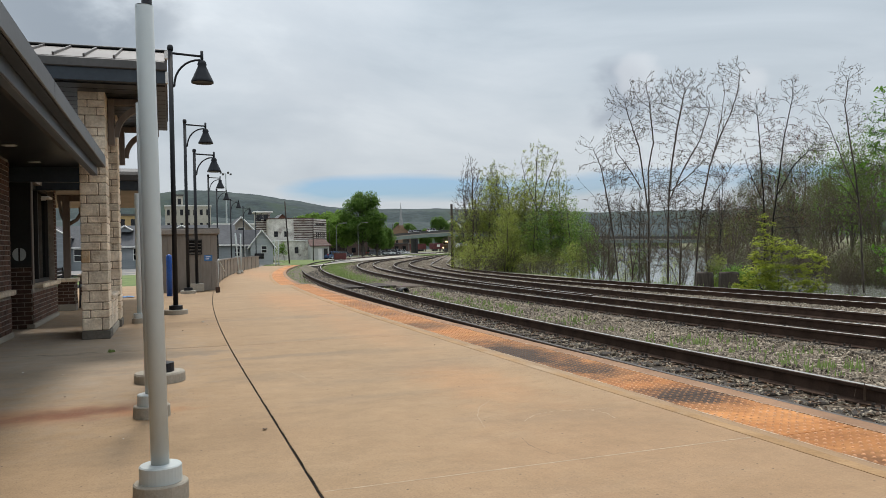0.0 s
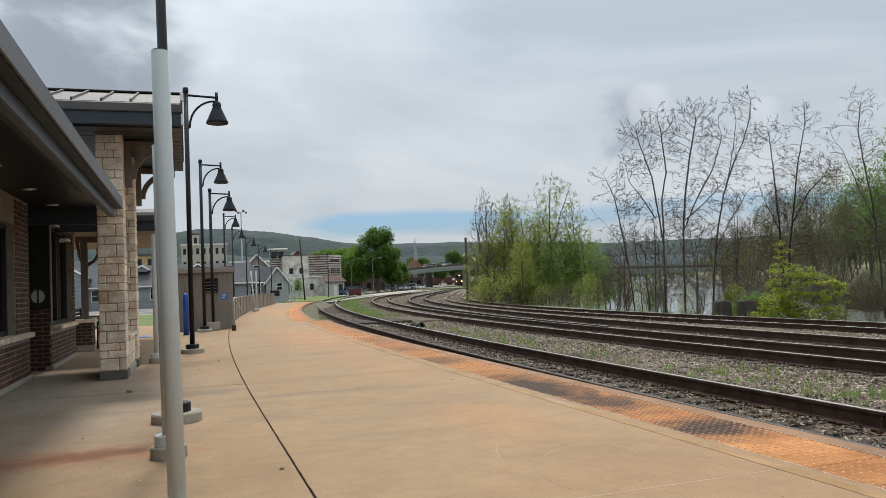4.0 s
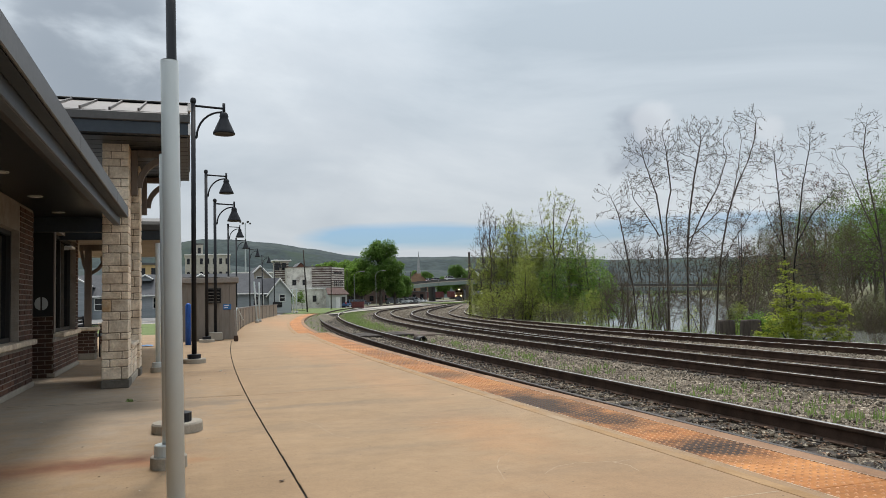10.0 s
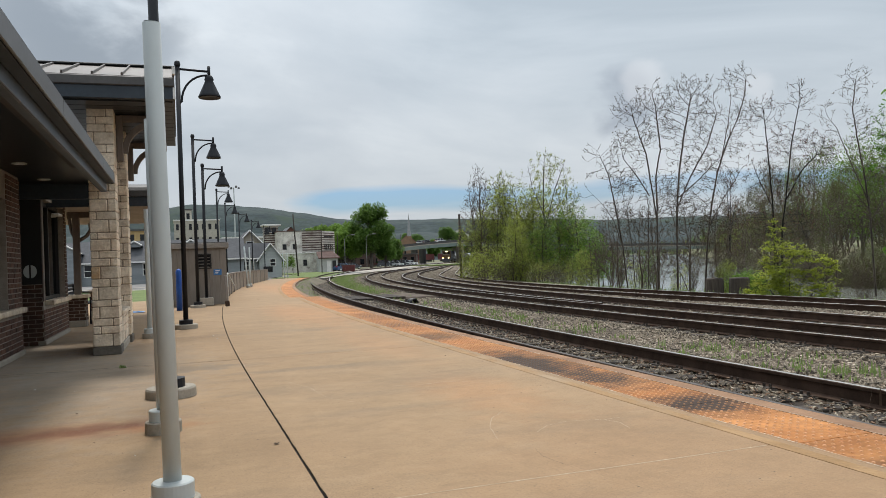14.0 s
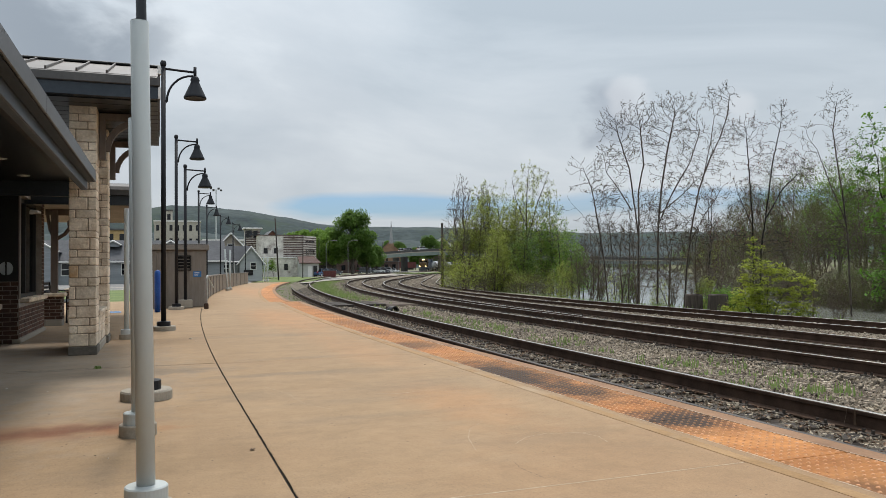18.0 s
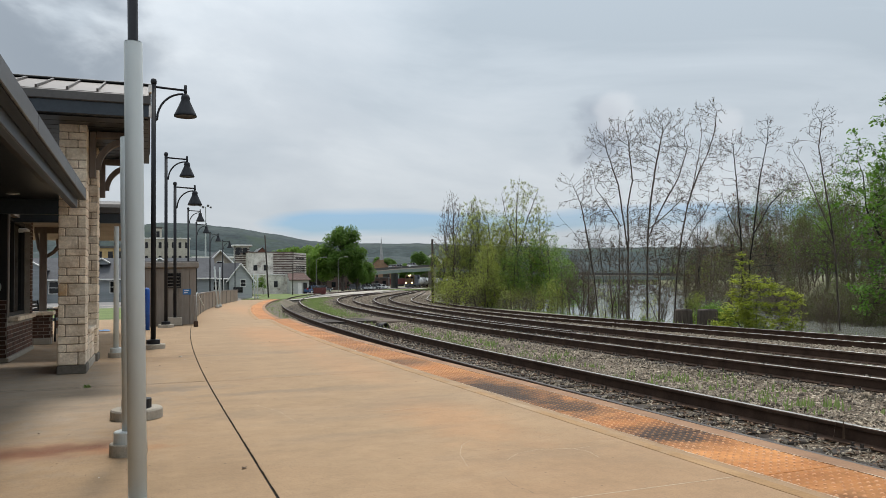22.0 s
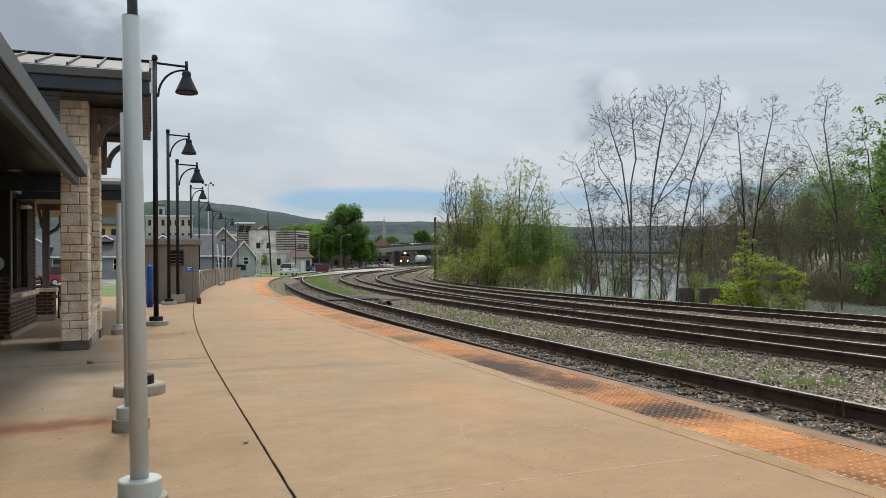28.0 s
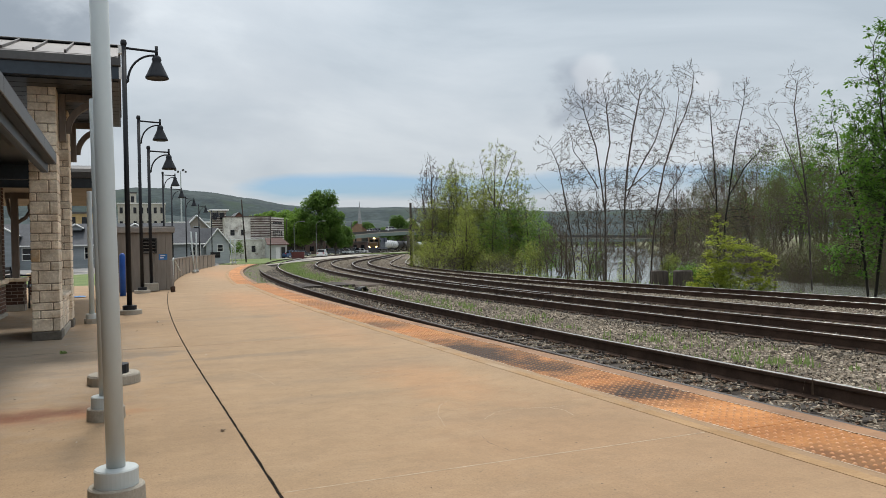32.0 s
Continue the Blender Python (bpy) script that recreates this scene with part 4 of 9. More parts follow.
def make_station():
    S = STATION
    # wall cores: window bay, pier, door recess, second bay
    bm = bmn()
    box(bm, -2.50, -2.10, -9.0, 12.0, 0, 0.58)
    box(bm, -2.50, -2.10, 11.10, 12.0, 0.58, 2.45)
    box(bm, -2.50, -2.10, 8.2, 8.9, 0.58, 2.45)
    box(bm, -2.50, -2.10, -9.0, 6.0, 0.58, 2.45)
    box(bm, -2.50, -2.10, 6.0, 11.1, 2.08, 2.45)
    w = part("wall", bm, M["brick_mortar"], S, "red brown brick wall with pale mortar")
    brick_face(w, "x", -2.10, 9.6, 12.0, 0.0, 0.575, 0)
    brick_face(w, "x", -2.10, 11.12, 12.0, 0.66, 2.42, 0)
    bm = bmn()
    box(bm, -2.45, -2.03, 13.30, 16.0, 0, 0.60)
    box(bm, -2.45, -2.035, 13.30, 13.42, 0.60, 2.45)
    box(bm, -2.45, -2.03, 15.72, 16.0, 0.60, 2.45)
    box(bm, -2.45, -2.03, 13.42, 15.72, 2.30, 2.45)
    w = part("wall", bm, M["brick_mortar"], S, "red brown brick wall beside the doorway")
    brick_face(w, "y", 13.30, -2.45, -2.03, 0.0, 0.95, -90, False)
    # dark sheet gives the upper jamb bricks their near-black recess shade
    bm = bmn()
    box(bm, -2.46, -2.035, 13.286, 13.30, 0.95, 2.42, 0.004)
    part("jamb_panel", bm, M["dark_trim"], S, "dark sheet over the shaded jamb bricks")
    brick_face(w, "x", -2.03, 13.3, 16.0, 0.08, 0.575, 0)
    bm = bmn()
    box(bm, -2.04, -2.02, 13.29, 13.44, 0.68, 2.42, 0.004)
    part("corner_trim", bm, M["timber"], S, "bronze brown metal corner trim")
    brick_face(w, "x", -2.03, 15.72, 16.0, 0.66, 2.42, 0, False)
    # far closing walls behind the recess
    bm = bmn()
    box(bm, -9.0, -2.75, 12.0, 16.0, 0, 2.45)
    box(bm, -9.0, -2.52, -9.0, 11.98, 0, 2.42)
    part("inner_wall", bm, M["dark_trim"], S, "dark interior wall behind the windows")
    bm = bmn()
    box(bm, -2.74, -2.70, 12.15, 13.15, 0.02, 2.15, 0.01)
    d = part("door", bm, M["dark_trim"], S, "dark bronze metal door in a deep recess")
    bm = bmn()
    tube(bm, [(-2.68, 12.3, 0.85), (-2.64, 12.3, 0.85), (-2.64, 12.3, 1.15), (-2.68, 12.3, 1.15)], 0.012)
    part("handle", bm, M["grey_paint"], d)
    # stone sills and base
    for y0, y1, x, z in ((6.0, 11.98, -2.1, 0.585), (13.9, 15.98, -2.03, 0.60)):
        bm = bmn()
        box(bm, x - 0.1, x + 0.07, y0, y1, z, z + 0.075, 0.012)
        part("window_sill", bm, M["stone"], S, "pale limestone window sill")
    for y0, y1, x in ((6.0, 12.02, -2.09), (13.28, 16.02, -2.02)):
        bm = bmn()
        box(bm, x - 0.1, x + 0.02, y0, y1, 0.0, 0.07, 0.01)
        part("plinth", bm, M["concrete_grey"], S, "grey concrete plinth")
    # unseen wall behind the camera, added to block low sky light under the canopy
    bm = bmn()
    box(bm, -9.0, -0.95, -6.0, -5.6, 0.0, 2.45)
    part("end_wall", bm, M["brick"], S, "unseen brick wall that blocks low sky light")
    # windows
    for y0, y1, x, z0, z1 in ((8.9, 11.1, -2.1, 0.66, 2.08), (6.0, 8.2, -2.1, 0.66, 2.08), (13.42, 15.72, -2.03, 0.675, 2.30)):
        bm = bmn()
        box(bm, x - 0.16, x - 0.14, y0, y1, z0, z1)
        win = part("window", bm, M["window"], S, "dark window glass")
        bm = bmn()
        for a, b, c, e in ((y0, y0 + 0.06, z0, z1), (y1 - 0.06, y1, z0, z1), (y0 + 0.06, y1 - 0.06, z0, z0 + 0.06), (y0 + 0.06, y1 - 0.06, z1 - 0.06, z1), ((y0 + y1) / 2 - 0.025, (y0 + y1) / 2 + 0.025, z0 + 0.06, z1 - 0.06)):
            box(bm, x - 0.18, x - 0.09, a, b, c, e, 0.004)
        part("window_frame", bm, M["dark_trim"], win, "dark bronze window frame")
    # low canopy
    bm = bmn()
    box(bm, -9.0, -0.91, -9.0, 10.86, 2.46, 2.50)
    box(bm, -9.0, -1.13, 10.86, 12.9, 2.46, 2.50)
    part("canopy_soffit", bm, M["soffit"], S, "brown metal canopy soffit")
    y = -9.0
    while y < 10.8:
        y1 = min(y + 3.05, 10.86)
        bm = bmn()
        box(bm, -0.80, -0.78, y + 0.003, y1 - 0.003, 2.25, 2.395, 0.006)
        part("fascia_panel", bm, M["fascia"], S, "grey metal fascia panel")
        y += 3.05
    bm = bmn()
    for x0, x1, z0, z1 in ((-0.884, -0.802, 2.252, 2.264), (-0.95, -0.802, 2.38, 2.40)):
        box(bm, x0, x1, -9.0, 10.85, z0, z1)
    part("fascia_return", bm, M["gutter_blue"], S, "dark blue grey underside of the canopy edge")
    bm = bmn()
    box(bm, -0.905, -0.89, -9.0, 11.0, 2.155, 2.458, 0.004)
    box(bm, -0.965, -0.905, -9.0, 11.0, 2.155, 2.168, 0.003)
    part("gutter", bm, M["beam_blue_lit"], S, "blue grey steel edge beam under the canopy")
    bm = bmn()
    vs = [(-0.80, -9, 2.40), (-0.80, 10.86, 2.40), (-9, 10.86, 3.4), (-9, -9, 3.4), (-1.0, -9, 2.52), (-1.0, 10.86, 2.52), (-9, 10.86, 3.0), (-9, -9, 3.0)]
    v = [bm.verts.new(p) for p in vs]
    for f in ((0, 1, 2, 3), (7, 6, 5, 4), (0, 4, 5, 1), (1, 5, 6, 2), (2, 6, 7, 3), (3, 7, 4, 0)):
        bm.faces.new([v[k] for k in f])
    part("canopy_roof", bm, M["roof_metal"], S)
    for y in (6.8, 8.6, 10.45, 12.2):
        bm = bmn()
        cyl(bm, 0.085, 0.085, 2.45, 2.461, 20, -1.81, y)
        l = part("downlight", bm, M["grey_paint"], S, "round recessed downlight")
        bm = bmn()
        cyl(bm, 0.06, 0.06, 2.446, 2.451, 16, -1.81, y)
        part("lens", bm, M["white_paint"], l)
    bm = bmn()
    box(bm, -9.0, -1.12, 12.94, 13.06, 2.24, 2.52, 0.006)
    part("cross_beam", bm, M["gutter_blue"], S, "blue grey steel beam")
    bm = bmn()
    box(bm, -2.03, -1.96, 14.3, 14.34, 2.05, 2.10)
    box(bm, -2.02, -1.90, 14.25, 14.65, 2.08, 2.12, 0.01)
    part("wall_light", bm, M["white_paint"], S, "small white wall light")
    # half discs of a round push plate sign on the jamb
    bm = bmn()
    for side in (-1, 1):
        pts = [(-2.20 + side * 0.012, 13.281, 1.15 + 0.10 * s) for s in (-1, 1)]
        ring = [(-2.20 + side * (0.012 + 0.082 * math.cos(a)), 0, 1.15 + 0.10 * math.sin(a)) for a in [math.pi * (k / 10 - 0.5) for k in range(11)]]
        f0 = [bm.verts.new((x, 13.276, z)) for x, _, z in ring]
        f1 = [bm.verts.new((x, 13.284, z)) for x, _, z in ring]
        bm.faces.new(f0 if side < 0 else f0[::-1])
        for k in range(10):
            bm.faces.new((f0[k], f0[k + 1], f1[k + 1], f1[k]))
    part("round_sign", bm, M["grey_paint"], S, "round grey wall sign in two halves")
    # stone columns with plinths
    for (x0, x1, y0, y1, zt) in ((-1.12, -0.79, 11.10, 11.52, 3.285), (-1.10, -0.75, 12.86, 13.3, 3.285)):
        bm = bmn()
        box(bm, x0 + 0.012, x1 - 0.012, y0 + 0.012, y1 - 0.012, 0, zt)
        col = part("column", bm, M["mortar"], S, "cream split face limestone column")
        bm = bmn()
        box(bm, x0 - 0.01, x1 + 0.012, y0 - 0.015, y1, 0, 0.11, 0.008)
        part("column_plinth", bm, M["plinth_dark"], col, "dark grey base course")
        z, j = 0.115, 0
        while z < zt - 0.05:
            h = (0.165, 0.105, 0.10, 0.155, 0.09, 0.17, 0.11)[j % 7]
            h = min(h, zt - z)
            cut = x0 + (x1 - x0) * (0.72, 0.3, 0.75, 0.26, 0.7, 0.24, 0.68, 0.34)[j % 8]
            for a, b in ((x0, cut - 0.004), (cut + 0.004, x1)):
                bm = bmn()
                vs = box(bm, a, b, y0 - random.uniform(0.002, 0.012), y1, z + 0.004, z + h - 0.004, 0.009)
                es = [e for e in bm.edges]
                bmesh.ops.subdivide_edges(bm, edges=[e for e in es if e.calc_length() > 0.07], cuts=2, use_grid_fill=True)
                for v in bm.verts:
                    if v.co.y < y0 + 0.02 or v.co.x > x1 - 0.02:
                        q = noise.noise(Vector((v.co.x * 14 + j, v.co.y * 14, v.co.z * 14))) * 0.007
                        v.co.y -= q if v.co.y < y0 + 0.02 else 0
                        v.co.x += q if v.co.x > x1 - 0.02 else 0
                stained = abs(z - 0.98) < 0.06 and a == x0
                part("stone_block", bm, M["stone_rust" if stained else "stone"], col, "rust stained limestone block" if stained else "")
            z += h
            j += 1
    # low stone wall between the columns
    bm = bmn()
    box(bm, -1.10, -0.805, 11.53, 12.855, 0.0, 0.50)
    lw = part("low_wall", bm, M["mortar"], S, "low limestone wall between the columns")
    bm = bmn()
    box(bm, -1.13, -0.76, 11.525, 12.86, 0.50, 0.56, 0.012)
    part("cap_stone", bm, M["stone"], lw)
    z, j = 0.11, 0
    while z < 0.49:
        h = (0.13, 0.09, 0.11, 0.06)[j % 4]
        y = 11.53
        while y < 12.84:
            L = random.uniform(0.18, 0.34)
            e = min(y + L, 12.85)
            bm = bmn()
            box(bm, -0.84, -0.79 + random.uniform(-0.004, 0.006), y + 0.004, e - 0.004, z + 0.004, min(z + h, 0.5) - 0.004, 0.008)
            part("stone_block", bm, M["stone"], lw)
            y = e
        z += h
        j += 1
    bm = bmn()
    box(bm, -0.9, -0.775, 11.525, 12.86, 0.0, 0.105, 0.01)
    part("wall_plinth", bm, M["concrete_grey"], lw)
    # tall pavilion roof: gable along x, ridge at y 12.4
    y0, y1, yr, zf, zr, xe = 10.4, 14.4, 12.4, 3.575, 4.17, 0.0
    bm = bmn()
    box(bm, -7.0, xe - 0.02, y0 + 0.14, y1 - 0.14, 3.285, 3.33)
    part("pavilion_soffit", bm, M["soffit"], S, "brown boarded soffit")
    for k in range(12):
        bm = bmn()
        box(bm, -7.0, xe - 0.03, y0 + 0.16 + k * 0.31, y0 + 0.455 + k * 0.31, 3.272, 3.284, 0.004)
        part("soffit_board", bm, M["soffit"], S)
    bm = bmn()
    box(bm, -7.0, xe - 0.015, y0 + 0.03, y0 + 0.13, 3.285, 3.445, 0.004)
    box(bm, -7.0, xe - 0.015, y1 - 0.13, y1 - 0.03, 3.285, 3.445, 0.004)
    part("eave_band", bm, M["gutter_blue"], S, "blue grey eave band")
    bm = bmn()
    box(bm, -7.0, xe, y0, y0 + 0.12, 3.445, 3.565, 0.012)
    box(bm, -7.0, xe, y1 - 0.12, y1, 3.445, 3.565, 0.012)
    part("eave_gutter", bm, M["fascia"], S, "grey metal eave gutter")
    bm = bmn()
    for x0, x1 in ((-7.0, xe),):
        p = [(x0, y0 + 0.03, zf), (x1, y0 + 0.03, zf), (x1, yr, zr), (x0, yr, zr), (x1, y1 - 0.03, zf), (x0, y1 - 0.03, zf)]
        v = [bm.verts.new(q) for q in p]
        u = [bm.verts.new((q[0], q[1], q[2] - 0.05)) for q in p]
        bm.faces.new((v[0], v[1], v[2], v[3]))
        bm.faces.new((v[3], v[2], v[4], v[5]))
        bm.faces.new((u[3], u[2], u[1], u[0]))
        bm.faces.new((u[5], u[4], u[2], u[3]))
        bm.faces.new((v[1], u[1], u[2], v[2]))
        bm.faces.new((v[2], u[2], u[4], v[4]))
        bm.faces.new((v[0], u[0], u[1], v[1]))
        bm.faces.new((v[5], v[4], u[4], u[5]))
    rf = part("pavilion_roof", bm, M["roof_metal"], S, "tan standing seam metal roof")
    sl = math.hypot(yr - y0, zr - zf)
    for k in range(20):
        x = xe - 0.013 - (0.27 + (k - 1) * 0.345 if k else 0)
        for sgn in (1, -1):
            bm = bmn()
            tilt = Matrix.Translation((x, y0 + 0.05 if sgn > 0 else y1 - 0.05, zf)) @ Matrix.Rotation(math.atan2(zr - zf, yr - y0) * sgn, 4, "X")
            box(bm, -0.012, 0.012, 0 if sgn > 0 else -sl + 0.02, sl - 0.02 if sgn > 0 else 0, 0.0, 0.045, 0.004, m=tilt)
            part("standing_seam", bm, M["roof_metal"], rf)
    bm = bmn()
    box(bm, -7.0, xe + 0.01, yr - 0.07, yr + 0.07, zr + 0.0, zr + 0.03, 0.008)
    part("ridge_cap", bm, M["dark_trim"], rf, "dark ridge cap")
    bm = bmn()
    p = [(xe - 0.10, y0 + 0.2, 3.285), (xe - 0.10, y1 - 0.2, 3.285), (xe - 0.10, y1 - 0.2, 3.6), (xe - 0.10, yr, zr - 0.06), (xe - 0.10, y0 + 0.2, 3.6)]
    f0 = [bm.verts.new(q) for q in p]
    f1 = [bm.verts.new((q[0] - 0.06, q[1], q[2])) for q in p]
    bm.faces.new(f0)
    bm.faces.new(f1[::-1])
    for k in range(5):
        bm.faces.new((f0[k], f1[k], f1[(k + 1) % 5], f0[(k + 1) % 5]))
    part("gable", bm, M["shed_trim"], S, "taupe boarded gable end")
    bm = bmn()
    box(bm, xe - 0.03, xe + 0.012, y0 - 0.01, y0 + 0.05, 3.60, 3.70, 0.004)
    box(bm, xe - 0.025, xe + 0.008, y0 + 0.02, y0 + 0.06, 3.29, 3.44, 0.004)
    part("end_flashing", bm, M["white_paint"], S, "pale end flashing")
    # timber edge beam at the track side and curved brackets
    bm = bmn()
    box(bm, -0.30, -0.16, y0 + 0.15, y1 - 0.15, 3.15, 3.27, 0.008)
    part("edge_beam", bm, M["timber"], S, "dark brown timber beam")
    for y in (11.5, 13.95):
        bm = bmn()
        box(bm, -0.785, -0.70, y - 0.06, y + 0.06, 2.62, 3.26, 0.008)
        box(bm, -0.70, -0.22, y - 0.05, y + 0.05, 3.17, 3.265, 0.008)
        n = 10
        ring = []
        for k in range(n + 1):
            a = math.pi / 2 * k / n
            cx, cz = -0.28, 2.74
            ring.append([bm.verts.new((cx - r * math.cos(a), y + dy, cz + r * math.sin(a) * 1.02)) for r, dy in ((0.44, -0.045), (0.44, 0.045), (0.36, 0.045), (0.36, -0.045))])
        for q, w2 in zip(ring, ring[1:]):
            for k in range(4):
                bm.faces.new((q[k], q[(k + 1) % 4], w2[(k + 1) % 4], w2[k]))
        part("bracket", bm, M["timber"], S, "dark brown curved timber bracket")
    # lower far canopy with timber posts on brick pedestals
    bm = bmn()
    box(bm, -2.8, -0.36, 14.5, 22.0, 2.36, 2.44)
    part("far_soffit", bm, M["shed_trim"], S, "tan boarded soffit")
    bm = bmn()
    box(bm, -2.8, -0.32, 14.42, 14.5, 2.23, 2.40, 0.006)
    box(bm, -0.40, -0.32, 14.5, 22.0, 2.23, 2.40, 0.006)
    part("far_eave_band", bm, M["gutter_blue"], S, "blue grey eave band")
    bm = bmn()
    prof = [(0.0, 0.0), (0.0, 0.10), (0.05, 0.16), (0.16, 0.20), (0.6, 0.27), (0.6, 0.0)]
    f0 = [bm.verts.new((-2.8, 14.36 + a, 2.40 + b)) for a, b in prof]
    f1 = [bm.verts.new((-0.28, 14.36 + a, 2.40 + b)) for a, b in prof]
    bm.faces.new(f0)
    bm.faces.new(f1[::-1])
    for k in range(6):
        bm.faces.new((f0[k], f1[k], f1[(k + 1) % 6], f0[(k + 1) % 6]))
    box(bm, -2.8, -0.28, 14.96, 22.0, 2.44, 2.66)
    part("far_roof", bm, M["fascia"], S, "grey metal roof edge")
    for y in (17.26, 21.2):
        bm = bmn()
        box(bm, -2.185, -1.855, y + 0.015, y + 0.33, 0.0, 0.58)
        ped = part("pedestal", bm, M["brick_mortar"], S, "brick pedestal with a stone cap")
        brick_face(ped, "y", y + 0.014, -2.185, -1.855, 0.13, 0.585, -90, False)
        brick_face(ped, "x", -1.856, y + 0.015, y + 0.33, 0.13, 0.585, 0, False)
        bm = bmn()
        box(bm, -2.16, -1.87, y - 0.01, y + 0.34, 0.0, 0.125, 0.008)
        part("pedestal_base", bm, M["concrete_grey"], ped)
        bm = bmn()
        box(bm, -2.23, -1.80, y - 0.04, y + 0.38, 0.585, 0.66, 0.015)
        part("cap_stone", bm, M["stone"], ped, "pale stone cap")
        bm = bmn()
        box(bm, -2.08, -1.95, y + 0.10, y + 0.23, 0.66, 2.36, 0.008)
        box(bm, -2.18, -1.60, y + 0.11, y + 0.22, 2.24, 2.36, 0.006)
        tube(bm, [(-1.99, y + 0.165, 1.75), (-1.82, y + 0.165, 1.86), (-1.70, y + 0.165, 2.05), (-1.66, y + 0.165, 2.28)], 0.04, 6)
        tube(bm, [(-2.02, y + 0.165, 1.75), (-2.10, y + 0.165, 1.95), (-2.15, y + 0.165, 2.28)], 0.035, 6)
        part("timber_post", bm, M["timber"], S, "brown timber post with curved braces")
    bm = bmn()
    box(bm, -1.72, -1.60, 17.6, 17.7, 0.0, 2.36, 0.008)
    part("timber_post", bm, M["timber"], S, "slim brown timber post")


def make_bench(x, y):
    t = thing("bench", "black metal slatted bench under the far canopy", "bench", x, y)
    for side in (0.0, 1.5):
        bm = bmn()
        tube(bm, [(0.0, side, 0.0), (0.0, side, 0.44), (-0.06, side, 0.86)], 0.022, 8)
        tube(bm, [(0.46, side, 0.0), (0.46, side, 0.64), (0.02, side, 0.66)], 0.022, 8)
        part("end_frame", bm, M["black_paint"], t, smooth=True)
    for k in range(6):
        bm = bmn()
        box(bm, 0.03 + k * 0.073, 0.085 + k * 0.073, -0.02, 1.52, 0.43, 0.45, 0.005)
        part("seat_slat", bm, M["black_paint"], t)
    for k in range(4):
        bm = bmn()
        box(bm, -0.045 - k * 0.012, -0.02 - k * 0.012, -0.02, 1.52, 0.54 + k * 0.085, 0.60 + k * 0.085, 0.005)
        part("back_slat", bm, M["black_paint"], t)


make_bench(-2.32, 18.1)
M["stone_rust"] = material("stone_rust", (0.45, 0.25, 0.10), (0.55, 0.42, 0.28), 0.85, 6.0, 30, 0.6)
make_station()


# ---- shed, fence, bollard ----
def make_shed():
    t = thing("utility_shed", "brown grey sided utility shed with louvre vent", "shed", 0, 0)
    x0, x1, y0, y1, h = -0.42, 1.30, 24.1, 27.2, 1.83
    bm = bmn()
    box(bm, x0, x1, y0, y1, -0.1, h)
    b = part("body", bm, M["shed"], t)
    x = x0 + 0.02
    while x < x1 - 0.05:
        bm = bmn()
        box(bm, x, min(x + 0.295, x1), y0 - 0.014, y0 + 0.002, 0.0, h - 0.16, 0.004)
        part("siding_board", bm, M["shed"], t)
        x += 0.305
    y = y0 + 0.02
    while y < y1 - 0.05:
        bm = bmn()
        box(bm, x1 - 0.002, x1 + 0.014, y, y + 0.295, 0.0, h - 0.16, 0.004)
        part("siding_board", bm, M["shed"], t)
        y += 0.305
    bm = bmn()
    box(bm, x0 - 0.09, x1 + 0.09, y0 - 0.09, y1 + 0.09, h - 0.14, h + 0.02, 0.012)
    part("roof_trim", bm, M["shed_trim"], t, "taupe roof trim")
    bm = bmn()
    box(bm, x0 - 0.07, x1 + 0.07, y0 - 0.07, y1 + 0.07, h + 0.02, h + 0.05, 0.01)
    part("roof", bm, M["fascia"], t)
    bm = bmn()
    vx0, vx1, vz0, vz1 = 0.44, 0.88, 1.08, 1.53
    for a, b2, c, d in ((vx0, vx0 + 0.04, vz0, vz1), (vx1 - 0.04, vx1, vz0, vz1), (vx0 + 0.04, vx1 - 0.04, vz0, vz0 + 0.03), (vx0 + 0.04, vx1 - 0.04, vz1 - 0.03, vz1)):
        box(bm, a, b2, y0 - 0.05, y0 - 0.012, c, d, 0.004)
    v = part("louvre_vent", bm, M["dark_trim"], t, "dark louvred wall vent")
    for k in range(4):
        bm = bmn()
        box(bm, vx0 + 0.04, vx1 - 0.04, -0.004, 0.004, -0.05, 0.05, m=Matrix.Translation((0, y0 - 0.03, vz0 + 0.09 + k * 0.095)) @ Matrix.Rotation(radians(40), 4, "X"))
        part("slat", bm, M["black_paint"], v)
    bm = bmn()
    box(bm, 0.93, 1.165, y0 - 0.028, y0 - 0.015, 0.885, 1.055, 0.006)
    s = part("sign", bm, M["sign_blue"], t, "small blue notice with white bars")
    for z in (1.01, 0.945):
        bm = bmn()
        box(bm, 0.97, 1.11 if z > 1 else 1.07, y0 - 0.031, y0 - 0.029, z - 0.012, z + 0.012)
        part("lettering_bar", bm, M["white_paint"], s)


make_shed()


